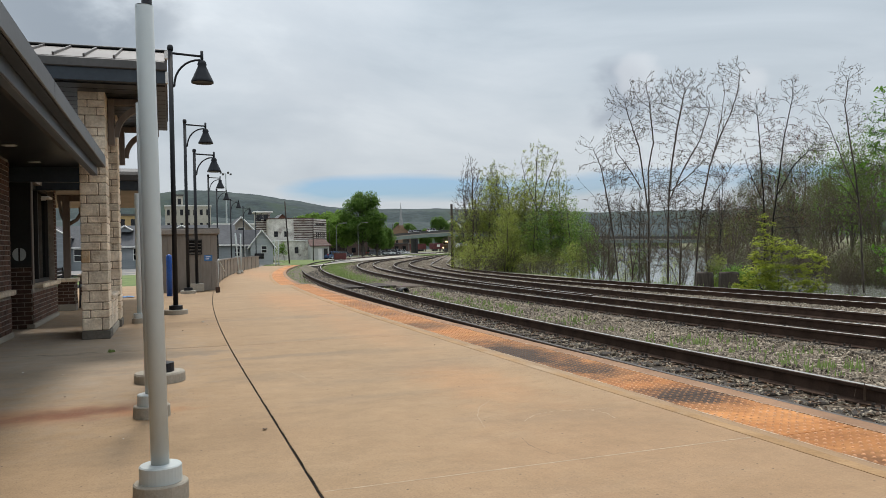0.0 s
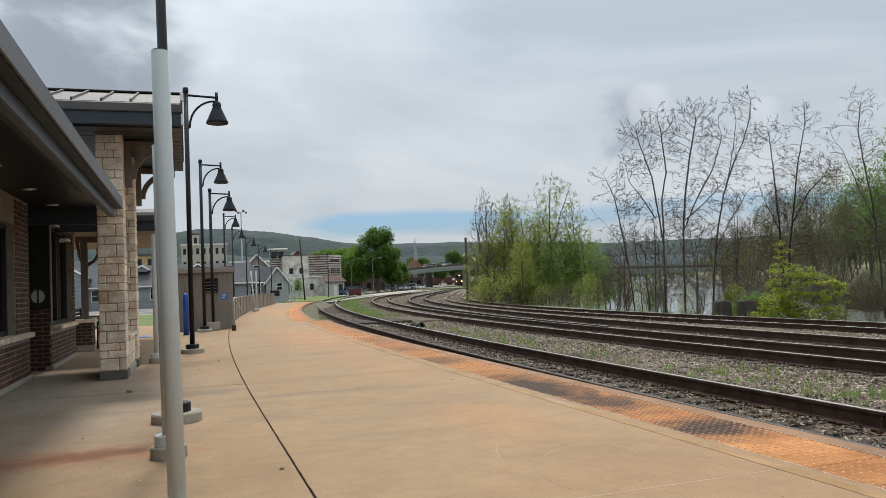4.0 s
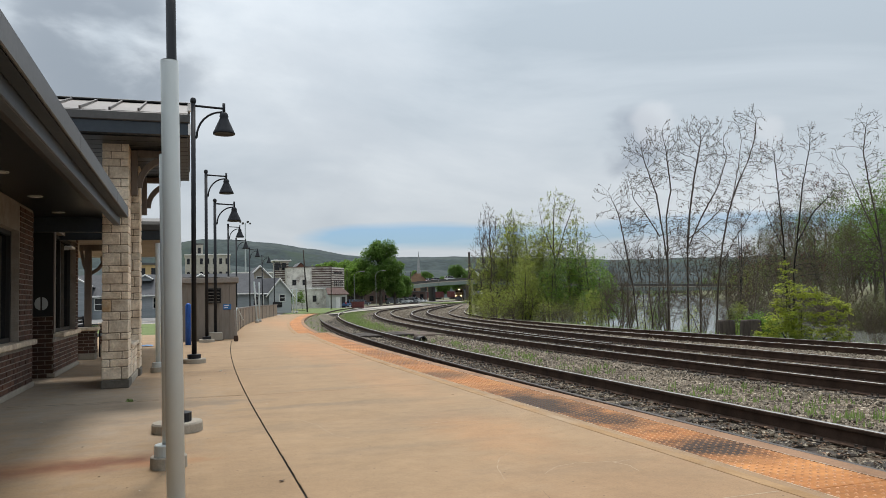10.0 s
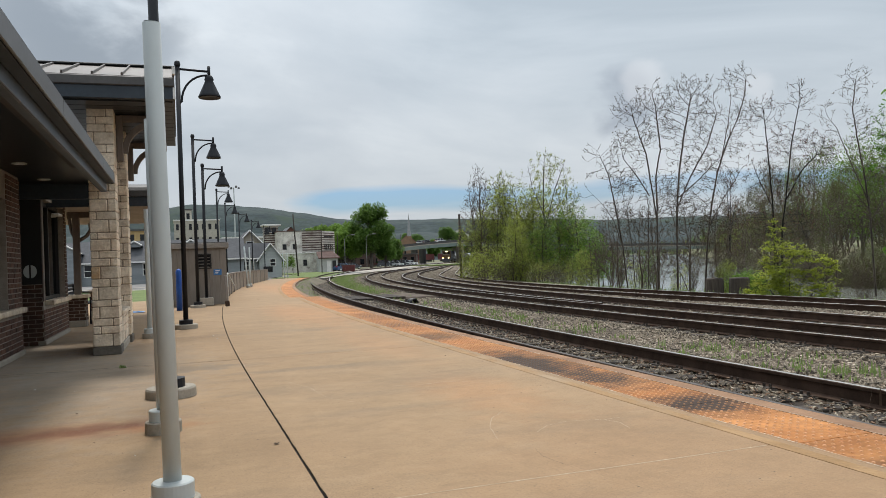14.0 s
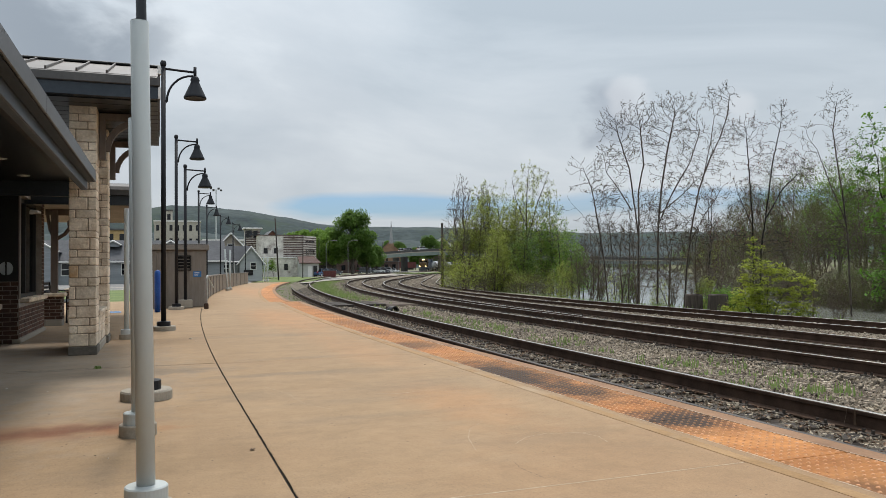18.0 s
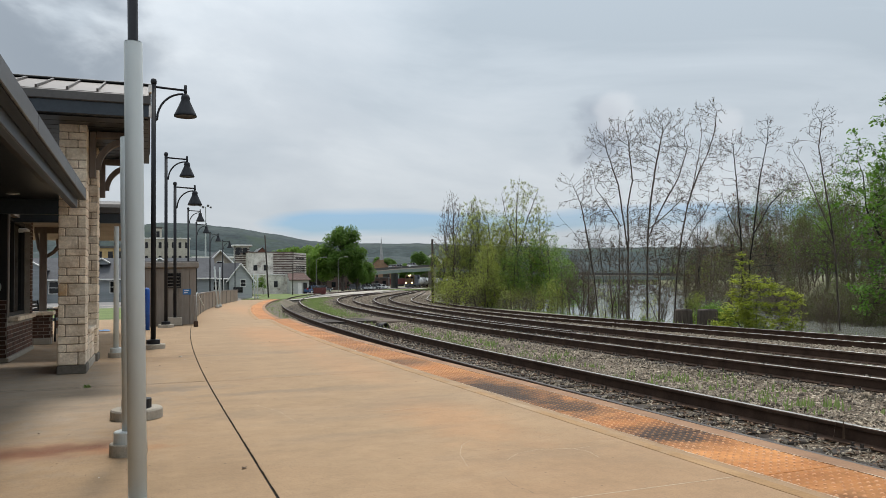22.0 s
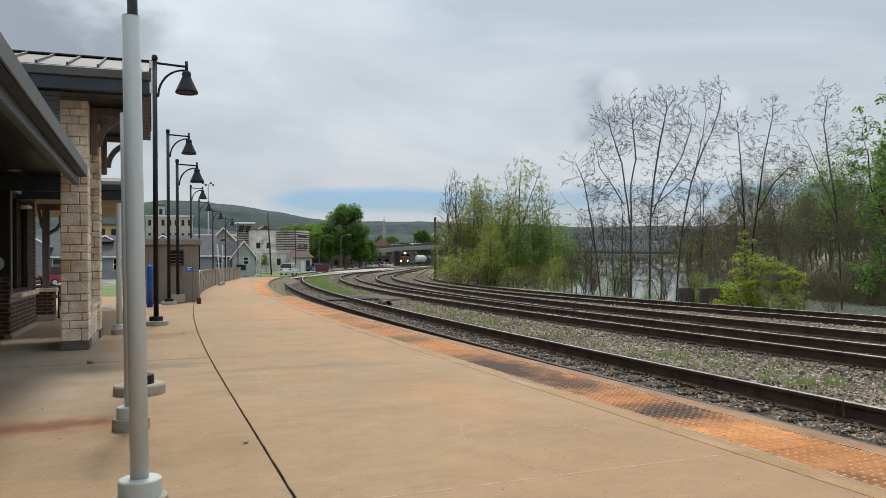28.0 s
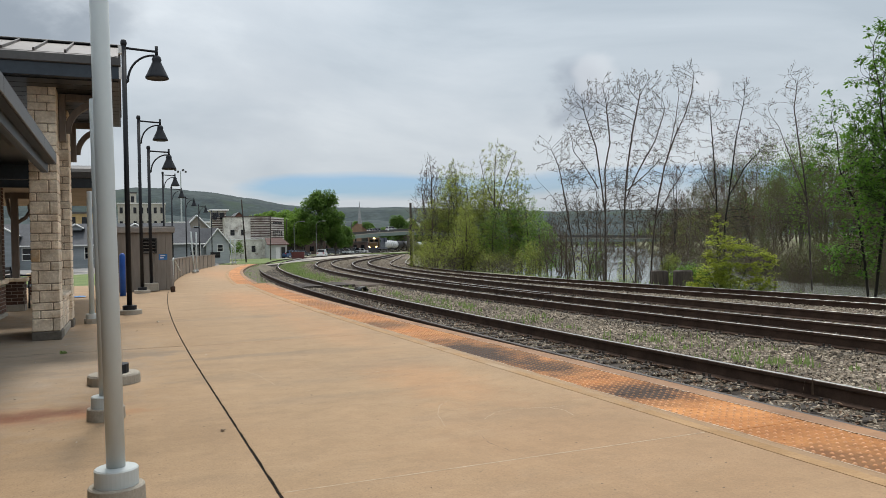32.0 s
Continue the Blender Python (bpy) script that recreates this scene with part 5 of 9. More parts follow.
def make_fence():
    t = thing("fence", "long beige panel fence curving along the platform", "fence", kind="structure")
    s = 15.6
    while s < 49:
        L = 2.42
        v, f = sweep([(-3.16, 0.02), (-3.16, 0.80), (-3.11, 0.80), (-3.11, 0.02)], EDGE, s + 0.05, s + L - 0.05, 1.2)
        part("panel", from_arrays("panel", v, f, M["fence"]), None, t)
        v, f = sweep([(-3.19, 0.80), (-3.19, 0.86), (-3.08, 0.86), (-3.08, 0.80)], EDGE, s, s + L, 1.2)
        part("cap_rail", from_arrays("cap_rail", v, f, M["shed_trim"]), None, t)
        x, y, h = EDGE.at(s, -3.13)
        bm = bmn()
        box(bm, -0.05, 0.05, -0.05, 0.05, 0.0, 0.80, 0.008)
        part("post", bm, M["shed_trim"], t, at=pose(x, y, 0, 0, 0, -math.degrees(h)))
        s += L
    # sloped hand rail at the start of the fence
    bm = bmn()
    tube(bm, [(1.30, 24.2, 0.0), (1.30, 24.2, 0.84), (1.38, 24.9, 0.92), (1.62, 25.8, 0.52)], 0.022)
    tube(bm, [(1.33, 24.45, 0.0), (1.33, 24.45, 0.86)], 0.02)
    tube(bm, [(1.36, 24.8, 0.0), (1.36, 24.8, 0.9)], 0.02)
    part("hand_rail", bm, M["grey_paint"], t, "pale steel hand rail")
    bm = bmn()
    box(bm, -0.035, 0.035, -0.03, 0.03, 0.0, 0.88, 0.012)
    p = part("end_post", bm, M["shed_trim"], t, "short leaning steel post with a rusty foot", at=pose(1.22, 22.5, 0, -3, -1.5, 10))
    bm = bmn()
    box(bm, -0.055, 0.055, -0.05, 0.05, 0.0, 0.16, 0.015)
    part("rusty_foot", bm, M["rail_side"], p, "rusty post foot")


make_fence()

bm = bmn()
lathe(bm, [(0.075, 0.0), (0.075, 1.02), (0.065, 1.07), (0.035, 1.10), (0.005, 1.11)], 20)
solid("bollard", bm, M["blue_plastic"], "blue plastic sleeved bollard beside a lamp", "bollard", -0.06, 21.6, smooth=True)


# ---- trees ----
def perp(d):
    a = np.cross(d, (0.0, 0.0, 1.0) if abs(d[2]) < 0.9 else (1.0, 0.0, 0.0))
    a /= np.linalg.norm(a)
    return a, np.cross(d, a)


def tubes_arrays(polys):
    """polys: list of (points, radii, sides)."""
    V, F = [], []
    for pts, rad, k in polys:
        base = len(V)
        n = len(pts)
        for i in range(n):
            d = pts[min(i + 1, n - 1)] - pts[max(i - 1, 0)]
            d = d / (np.linalg.norm(d) + 1e-9)
            a, b = perp(d)
            for q in range(k):
                t = math.tau * q / k
                V.append(pts[i] + rad[i] * (math.cos(t) * a + math.sin(t) * b))
        for i in range(n - 1):
            for q in range(k):
                s0, s1 = base + i * k + q, base + i * k + (q + 1) % k
                F.append((s0, s1, s1 + k, s0 + k))
    return V, F


def grow(rng, height, girth, levels=4, kids=(9, 6, 5, 4), up=0.25, angle=(35, 60), first=0.25, wander=0.16, ratio=0.52, lean=(0, 0), stems=1):
    """Limbs of a tree as polylines, and the tips where leaves sit."""
    polys, tips = [], []

    def limb(p, d, length, r, lv):
        n = 7 if lv == 0 else 5 if lv < 3 else 3
        pts, rad = [p], [r]
        for i in range(n):
            d = d + rng.normal(0, wander * (0.4 if lv == 0 else 1.0), 3) + np.array((0, 0, up * (0.5 if lv else 0.15)))
            d /= np.linalg.norm(d)
            p = p + d * length / n
            pts.append(p)
            rad.append(max(r * (1 - (0.93 if lv == 0 else 0.8) * (i + 1) / n), 0.005))
            f = (i + 1) / n
            if lv >= levels - 1 and i >= n - 2:
                tips.append((p, d))
        polys.append((pts, rad, 6 if lv == 0 else 4 if lv == 1 else 3))
        if lv < levels:
            m = kids[min(lv, len(kids) - 1)]
            for c in range(m):
                f = (first if lv == 0 else 0.2) + (1 - (first if lv == 0 else 0.2)) * (c + rng.uniform(0.2, 0.9)) / m
                f = min(f, 0.98)
                i = min(int(f * n), n - 1)
                u = f * n - i
                q = pts[i] * (1 - u) + pts[i + 1] * u
                dd = pts[i + 1] - pts[i]
                dd = dd / np.linalg.norm(dd)
                a, b = perp(dd)
                t = rng.uniform(0, math.tau)
                an = radians(rng.uniform(*angle)) * (1.0, 0.9, 0.8, 0.75)[min(lv, 3)]
                nd = dd * math.cos(an) + (a * math.cos(t) + b * math.sin(t)) * math.sin(an)
                rr = rad[i] * (1 - u) + rad[i + 1] * u
                limb(q, nd, length * ratio * rng.uniform(0.7, 1.15) * (1.15 - 0.5 * f if lv == 0 else 1.0), max(rr * 0.62, 0.005), lv + 1)

    for s in range(stems):
        d = np.array((lean[0] + (rng.uniform(-0.35, 0.35) if stems > 1 else 0), lean[1] + (rng.uniform(-0.35, 0.35) if stems > 1 else 0), 1.0))
        limb(np.array((rng.uniform(-0.2, 0.2) if stems > 1 else 0.0, rng.uniform(-0.2, 0.2) if stems > 1 else 0.0, -0.3)), d / np.linalg.norm(d), height * rng.uniform(0.75, 1.0) if stems > 1 else height, girth, 0)
    return polys, tips


def leaves(rng, spots, per, size, scatter, flat=1.0):
    """Small folded leaves round the given spots."""
    V, F = [], []
    for p, d in spots:
        for _ in range(per if isinstance(per, int) else (1 if rng.random() < per else 0)):
            c = p + rng.normal(0, 1, 3) * scatter * np.array((1, 1, flat))
            a = rng.normal(0, 1, 3) * np.array((1, 1, flat))
            a /= np.linalg.norm(a)
            b, n = perp(a)
            s = size * rng.uniform(0.6, 1.3)
            k = len(V)
            V += [c - a * s, c + b * s * 0.55 + n * s * 0.15, c + a * s, c - b * s * 0.55 + n * s * 0.15]
            F += [(k, k + 1, k + 2), (k, k + 2, k + 3)]
    return V, F


def make_tree(name, label, category, seed, height, girth, leaf=None, per=1, size=0.1, scatter=0.15, group="", bark="bark", flat=1.0, **kw):
    rng = np.random.default_rng(seed)
    polys, tips = grow(rng, height, girth, **kw)
    t = thing(name, label, category, group=group)
    V, F = tubes_arrays(polys)
    part("trunk", from_arrays("trunk", V, F, M[bark], True), None, t)
    if leaf:
        V, F = leaves(rng, tips, per, size, scatter, flat)
        part("crown", from_arrays("crown", V, F, M[leaf]), None, t)
    return t


def polar(az, rng_, z=None):
    a = radians(az)
    x, y = rng_ * math.sin(a), rng_ * math.cos(a)
    return x, y, ground_z(x, y) if z is None else z


def place(t, az, r, turn=0.0, scale=1.0, copy=True, z=None):
    x, y, zz = polar(az, r, z)
    if not copy:
        t.matrix_basis = pose(x, y, zz, 0, 0, turn) @ Matrix.Diagonal((scale, scale, scale, 1))
        return t
    c = copy_thing(t, pose(x, y, zz, 0, 0, turn))
    c.scale = (scale, scale, scale)
    return c


M["leaf_olive"] = leaf_material("leaf_olive", (0.065, 0.082, 0.026), (0.115, 0.135, 0.042))
M["bark_pale"] = material("bark_pale", (0.046, 0.036, 0.030), (0.112, 0.090, 0.075), 0.95, 2, 20, 0.5)
M["leaf_wood"] = leaf_material("leaf_wood", (0.075, 0.084, 0.028), (0.135, 0.140, 0.048))
M["bark_dark"] = material("bark_dark", (0.014, 0.012, 0.011), (0.034, 0.028, 0.024), 0.95, 2, 20, 0.3)
M["twig_bark"] = material("twig_bark", (0.075, 0.058, 0.044), (0.135, 0.105, 0.080), 0.95, 2, 20, 0.3)


def colonize(rng, lobes, stems, count=900, step=0.12, reach=2.2, kill=0.16, rise=0.05, keep=0.8, rounds=110, tip=0.0062, swell=2.4):
    """A tree that grows from its stems into the lobes (x, y, z, and three radii) of its crown.
    Returns limbs as polylines with radii, and the twig ends with their directions."""
    seed_shift = rng.uniform(0, 50)
    pos, par, way = [], [], []
    for stem in stems:
        pts = [np.array(p, float) for p in stem]
        last = -1
        for a, b in zip(pts, pts[1:]):
            n = max(2, int(np.linalg.norm(b - a) / step))
            for i in range(n):
                f = i / n
                pos.append(a * (1 - f) + b * f + rng.normal(0, 0.007, 3))
                par.append(last)
                way.append((b - a) / np.linalg.norm(b - a))
                last = len(pos) - 1
    vol = np.array([l[3] * l[4] * l[5] for l in lobes])
    goals = []
    for l, share in zip(lobes, vol / vol.sum()):
        u = rng.normal(size=(max(12, int(count * share)), 3))
        u /= np.linalg.norm(u, axis=1)[:, None]
        u *= rng.random((len(u), 1)) ** (1 / 2.2)
        goals.append(np.array(l[:3]) + u * np.array(l[3:6]))
    goals = np.concatenate(goals)
    gaps = np.array([noise.noise(Vector(g * 0.85) + Vector((seed_shift, 0, 0))) for g in goals])
    goals = goals[gaps > -0.24]
    P, W = np.array(pos), np.array(way)
    d = np.linalg.norm(goals[:, None, :] - P[None], axis=2)
    who, near = d.argmin(1), d.min(1)
    shoots = np.ones(len(P), int)
    for _ in range(rounds):
        live = (near > kill) & (near < reach)
        if not live.any():
            break
        d = goals[live] - P[who[live]]
        d /= np.linalg.norm(d, axis=1)[:, None] + 1e-9
        ids, back, num = np.unique(who[live], return_inverse=True, return_counts=True)
        pull = np.zeros((len(ids), 3))
        np.add.at(pull, back, d)
        d = pull / num[:, None] + W[ids] * keep + np.array((0, 0, rise)) + rng.normal(0, 0.06, (len(ids), 3))
        d /= np.linalg.norm(d, axis=1)[:, None] + 1e-9
        q, first = P[ids] + d * step, len(P)
        free = (shoots[ids] < 3) & np.array([np.linalg.norm(P - v, axis=1).min() > step * 0.45 for v in q])
        near[live & np.isin(who, ids[~free])] = 0.0
        if not free.any():
            continue
        ids, d, q = ids[free], d[free], q[free]
        shoots[ids] += 1
        shoots = np.concatenate([shoots, np.zeros(len(q), int)])
        P, W = np.concatenate([P, q]), np.concatenate([W, d])
        par += ids.tolist()
        dist = np.linalg.norm(goals[:, None, :] - q[None], axis=2)
        m = dist.argmin(1)
        v = dist[np.arange(len(goals)), m]
        better = v < near
        near[better], who[better] = v[better], m[better] + first
    pos, way = list(P), list(W)
    n = len(pos)
    kids = [[] for _ in range(n)]
    for k in range(n):
        if par[k] >= 0:
            kids[par[k]].append(k)
    mass = np.zeros(n)
    for k in range(n - 1, -1, -1):
        mass[k] = sum(mass[c] for c in kids[k]) if kids[k] else tip ** swell
    rad = mass ** (1 / swell)
    polys, ends = [], []
    heads = [k for k in range(n) if par[k] < 0]
    while heads:
        k = heads.pop()
        pts, rr = ([pos[par[k]]], [rad[k]]) if par[k] >= 0 else ([], [])
        while True:
            pts.append(pos[k])
            rr.append(rad[k])
            if not kids[k]:
                break
            c = sorted(kids[k], key=lambda q: -mass[q])
            heads += c[1:]
            k = c[0]
        ends.append((pos[k], way[k]))
        rr[-1] *= 0.7
        polys.append((pts, rr, 7 if rr[0] > 0.05 else 5 if rr[0] > 0.022 else 3))
    return polys, ends


def crown_tree(name, label, category, seed, lobes, stems, leaf="bud", per=1.0, size=0.04, scatter=0.03, flat=1.0, twigs=3, twig=(0.14, 0.40), bark="bark_pale", group="", thin=0.0055, **kw):
    """A tree grown into its crown, with fine twigs at the limbs' ends and leaves or buds on the twigs."""
    rng = np.random.default_rng(seed)
    polys, ends = colonize(rng, lobes, stems, **kw)
    spots = []
    for p, d in ends:
        for _ in range(twigs):
            a = d + rng.normal(0, 0.36, 3) + np.array((0, 0, 0.25))
            a /= np.linalg.norm(a)
            ln = rng.uniform(*twig)
            bend = a + rng.normal(0, 0.18, 3) + np.array((0, 0, 0.25))
            bend /= np.linalg.norm(bend)
            m, e = p + a * ln * 0.5, p + a * ln * 0.5 + bend * ln * 0.5
            polys.append(([p, m, e], [thin * 1.15, thin, thin * 0.7], 3))
            spots += [(e, bend), (m, a)]
    t = thing(name, label, category, group=group)
    V, F = tubes_arrays(polys)
    part("trunk", from_arrays("trunk", V, F, M[bark], True), None, t)
    V, F = leaves(rng, spots, per, size, scatter, flat)
    part("crown", from_arrays("crown", V, F, M[leaf]), None, t)
    return t


def facing(t, az, r, scale=1.0, z=None):
    """Stand a tree at azimuth and range, its x axis across the line of sight."""
    x, y, zz = polar(az, r, z)
    t.matrix_basis = pose(x, y, zz, 0, 0, -az) @ Matrix.Diagonal((scale, scale, scale, 1))
    return t


M["bud_red"] = leaf_material("bud_red", (0.11, 0.050, 0.036), (0.19, 0.092, 0.062))
G1 = "bare trees on the river bank"
bare = dict(leaf="bud", per=0.6, size=0.040, scatter=0.02, group=G1, swell=2.55, rise=0.14)
facing(crown_tree("tree", "slim bare tree leaning out of the clump", "tree", 11, [(-1.03, 0.00, 6.62, 0.92, 0.74, 0.72), (-0.89, 0.10, 5.38, 0.81, 0.65, 1.10), (-0.30, 0.00, 3.99, 0.97, 0.78, 1.24), (-1.43, 0.00, 4.55, 0.54, 0.43, 0.69)], [[(0.00, 0.00, -0.56), (-0.19, 0.00, 1.92), (-0.46, 0.00, 3.86), (-0.73, 0.00, 5.51), (-1.16, 0.00, 6.62)], [(-0.24, 0.00, 2.20), (-0.57, 0.10, 3.30), (-1.16, 0.20, 4.27)], [(0.32, 0.20, -0.56), (0.24, 0.20, 1.92), (0.05, 0.10, 3.86)]], count=1150, **bare), 32.4, 38)
t_b = facing(crown_tree("tree", "tall bare tree with two pale stems and a wide vase crown", "tree", 24, [(-0.97, 0.00, 9.01, 0.97, 0.78, 0.94), (0.11, 0.10, 9.42, 1.08, 0.86, 0.94), (-0.70, -0.10, 7.49, 1.19, 0.95, 1.10), (0.24, 0.00, 7.49, 0.97, 0.78, 1.22), (-1.24, 0.00, 5.83, 0.92, 0.74, 0.99), (0.38, 0.00, 4.87, 1.08, 0.86, 1.16), (-0.43, 0.10, 3.48, 1.24, 0.99, 0.77)], [[(0.00, 0.00, -0.38), (0.05, 0.00, 2.10), (0.11, 0.00, 4.04), (0.11, 0.00, 5.69), (0.38, 0.00, 7.08), (0.24, 0.00, 9.01)], [(0.08, 0.00, 3.48), (-0.11, 0.10, 5.14), (-0.30, 0.10, 6.80), (-0.84, 0.00, 8.59)], [(-0.22, 0.00, 4.73), (-0.84, 0.00, 5.83), (-1.51, 0.00, 6.80)], [(-0.49, 0.30, -0.38), (-0.38, 0.30, 2.10), (-0.32, 0.30, 4.04), (-0.38, 0.30, 5.42)]], count=2900, **bare), 34.45, 38.5, 0.975)
t_c = facing(crown_tree("tree", "tall bare tree with spreading ascending limbs", "tree", 37, [(1.08, 0.00, 9.69, 1.30, 1.04, 0.99), (0.27, 0.10, 8.59, 0.92, 0.74, 1.22), (1.49, 0.00, 8.17, 1.24, 0.99, 1.10), (0.68, -0.10, 6.65, 1.08, 0.86, 1.10), (1.76, 0.00, 5.96, 0.92, 0.74, 0.83), (0.54, 0.00, 4.58, 1.24, 0.99, 1.05), (1.35, 0.00, 3.48, 0.97, 0.78, 0.66)], [[(0.00, 0.00, -0.25), (0.05, 0.00, 2.23), (0.11, 0.00, 4.17), (0.27, 0.00, 5.82), (0.59, 0.00, 7.76), (0.97, 0.00, 9.55)], [(0.11, 0.00, 4.17), (0.81, 0.00, 5.69), (1.68, 0.00, 7.21), (2.16, 0.00, 8.72)], [(0.22, 0.10, 4.72), (1.22, 0.10, 5.55), (2.30, 0.10, 6.65)], [(0.08, -0.10, 3.06), (-0.27, -0.10, 4.44), (-0.38, -0.20, 5.82)]], count=2900, **bare), 35.8, 39, 0.985)
t_d = facing(crown_tree("tree", "leaning bare tree with a long arching limb", "tree", 43, [(1.68, 0.00, 10.35, 0.74, 0.59, 0.77), (2.26, 0.00, 10.49, 0.47, 0.38, 0.94), (2.16, 0.00, 8.70, 0.68, 0.55, 0.94), (1.32, 0.10, 7.59, 0.79, 0.63, 1.21), (0.84, 0.00, 5.94, 0.79, 0.63, 1.10), (1.63, 0.00, 6.22, 0.79, 0.63, 0.83), (0.58, 0.00, 3.74, 1.05, 0.84, 1.10)], [[(0.00, 0.00, -0.12), (0.21, 0.00, 2.36), (0.47, 0.00, 4.29), (0.84, 0.00, 6.08), (1.32, 0.00, 7.46), (1.84, 0.00, 8.56), (2.21, 0.00, 9.66), (2.37, 0.00, 10.76)], [(1.00, 0.00, 6.49), (1.42, 0.10, 8.42), (1.63, 0.10, 9.80)], [(0.37, 0.00, 3.46), (1.11, -0.10, 4.84), (1.76, -0.10, 5.80)]], count=1900, **bare), 37.6, 39, 0.965)
t_e = facing(crown_tree("tree", "dark stemmed budding tree with reddish new leaves", "tree", 53, [(-0.05, 0.00, 9.38, 0.83, 0.66, 0.82), (1.51, 0.00, 9.65, 0.63, 0.51, 1.04), (0.24, 0.10, 7.88, 0.98, 0.78, 1.04), (1.34, 0.00, 7.74, 1.07, 0.86, 0.98), (2.32, 0.00, 7.06, 0.88, 0.70, 0.66), (0.00, 0.00, 5.96, 1.12, 0.90, 0.93), (1.10, 0.00, 5.69, 1.22, 0.98, 1.04), (0.00, 0.10, 4.05, 1.22, 0.98, 1.04), (1.34, 0.00, 3.78, 1.07, 0.86, 0.82)], [[(0.00, 0.00, 0.23), (0.15, 0.00, 2.96), (0.10, 0.00, 5.14), (0.00, 0.00, 7.33), (-0.10, 0.00, 9.11)], [(0.37, 0.20, 0.23), (0.49, 0.20, 3.50), (0.78, 0.10, 5.42), (1.07, 0.00, 7.60), (1.51, 0.00, 9.65)], [(0.68, 0.10, 4.87), (1.51, 0.00, 6.37), (2.32, 0.00, 7.19)], [(0.12, 0.00, 4.60), (-0.44, 0.10, 5.96), (-0.73, 0.10, 6.92)]], count=2700, leaf="bud_red", per=0.9, size=0.042, scatter=0.05, group=G1, bark="bark_dark", swell=2.5, rise=0.12), 42.1, 40, 0.97)
facing(crown_tree("tree", "tall slim bare tree with a straight stem", "tree", 59, [(-0.36, 0.00, 10.19, 0.59, 0.47, 1.00), (-0.89, 0.00, 9.44, 0.59, 0.47, 0.85), (-0.50, 0.10, 8.19, 0.77, 0.62, 1.15), (-1.45, 0.00, 8.69, 0.55, 0.44, 0.85), (-1.00, 0.00, 6.94, 1.00, 0.80, 0.90), (-0.09, 0.00, 6.19, 0.82, 0.65, 1.00), (-0.55, 0.00, 4.44, 1.27, 1.02, 0.95), (0.36, 0.00, 4.69, 0.91, 0.73, 0.75)], [[(0.00, 0.00, 0.61), (-0.05, 0.00, 2.69), (-0.09, 0.00, 4.19), (-0.23, 0.00, 5.94), (-0.45, 0.00, 7.69), (-0.59, 0.00, 9.06), (-0.41, 0.00, 10.31)], [(-0.16, 0.00, 4.94), (-0.77, 0.00, 6.69), (-1.27, 0.10, 8.31)], [(-0.07, 0.00, 3.94), (0.59, 0.10, 5.06), (1.16, 0.10, 5.69)], [(-0.09, 0.00, 4.44), (-0.77, -0.10, 5.44), (-1.45, -0.10, 6.06)]], count=2200, **bare), 48.2, 38, 0.97)
for az, r, src, k, spin in ((52.9, 38, t_c, 1.08, 30), (55.6, 40, t_b, 1.1, 80), (45.2, 45, t_d, 0.72, 170), (39.4, 45, t_e, 0.66, 40)):
    place(src, az, r, spin, k)
t_s = facing(crown_tree("sapling", "thin leafless sapling on the river bank", "sapling", 67, [(0.1, 0, 2.4, 0.9, 0.9, 1.5), (-0.5, 0, 1.4, 0.8, 0.8, 0.8)], [[(0, 0, -0.4), (0.1, 0, 0.8), (0.12, 0.1, 1.6)], [(0.15, 0.1, -0.4), (-0.3, 0.1, 0.9)]], count=529, reach=1.4, leaf="bud", per=0.5, size=0.03, scatter=0.05, group="saplings on the bank", bark="twig_bark"), 31.2, 41)
for az, r, spin, k in ((30.2, 43, 30, 0.7), (33.4, 38, 80, 1.0), (34.6, 37, 200, 0.8), (36.5, 38, 310, 1.1), (38.6, 39, 70, 1.1), (41.6, 43, 190, 1.5), (45.8, 33, 330, 1.0), (22.0, 58, 120, 1.6), (21.3, 62, 10, 1.7)):
    place(t_s, az, r, spin, k)

# bare and fresh green trees on the bank by the tall pole
G2 = "green trees on the bank"
h_a = facing(crown_tree("tree", "pale bare tree with fine upright twigs", "tree", 61, [(0, 0, 6.1, 1.0, 1.0, 2.8), (0.5, 0, 4.2, 0.9, 0.9, 1.5)], [[(0, 0, -0.6), (0.0, 0, 2.0), (0.05, 0, 3.8)], [(0.35, 0.1, -0.6), (0.45, 0.1, 2.6), (0.5, 0, 3.6)]], count=1196, tip=0.009, thin=0.008, **bare), 21.75, 60)
place(h_a, 23.3, 62, 120, 0.93)
place(h_a, 30.6, 57, 200, 0.55)
green = dict(leaf="leaf_spring", group=G2, bark="bark_pale", thin=0.006)
g_a = facing(crown_tree("tree", "young tree with fresh yellow green leaves on the bank", "tree", 63, [(-0.21, 0.00, 5.25, 1.69, 1.35, 2.07), (-1.27, 0.30, 5.90, 1.01, 0.81, 1.72), (0.84, -0.20, 3.96, 1.60, 1.28, 2.16), (-0.63, 0.00, 1.80, 1.86, 1.49, 1.98), (1.27, 0.20, 1.37, 1.52, 1.22, 1.47)], [[(0.00, 0.00, -0.78), (0.04, 0.00, 1.80), (-0.04, 0.00, 4.39), (-0.21, 0.00, 6.55)], [(0.21, 0.30, -0.78), (0.84, 0.30, 2.24), (1.14, 0.20, 4.39)], [(-0.21, 0.20, -0.78), (-0.97, 0.20, 2.24), (-1.22, 0.20, 5.25)]], count=2300, per=3, size=0.070, scatter=0.12, **green), 24.6, 58)
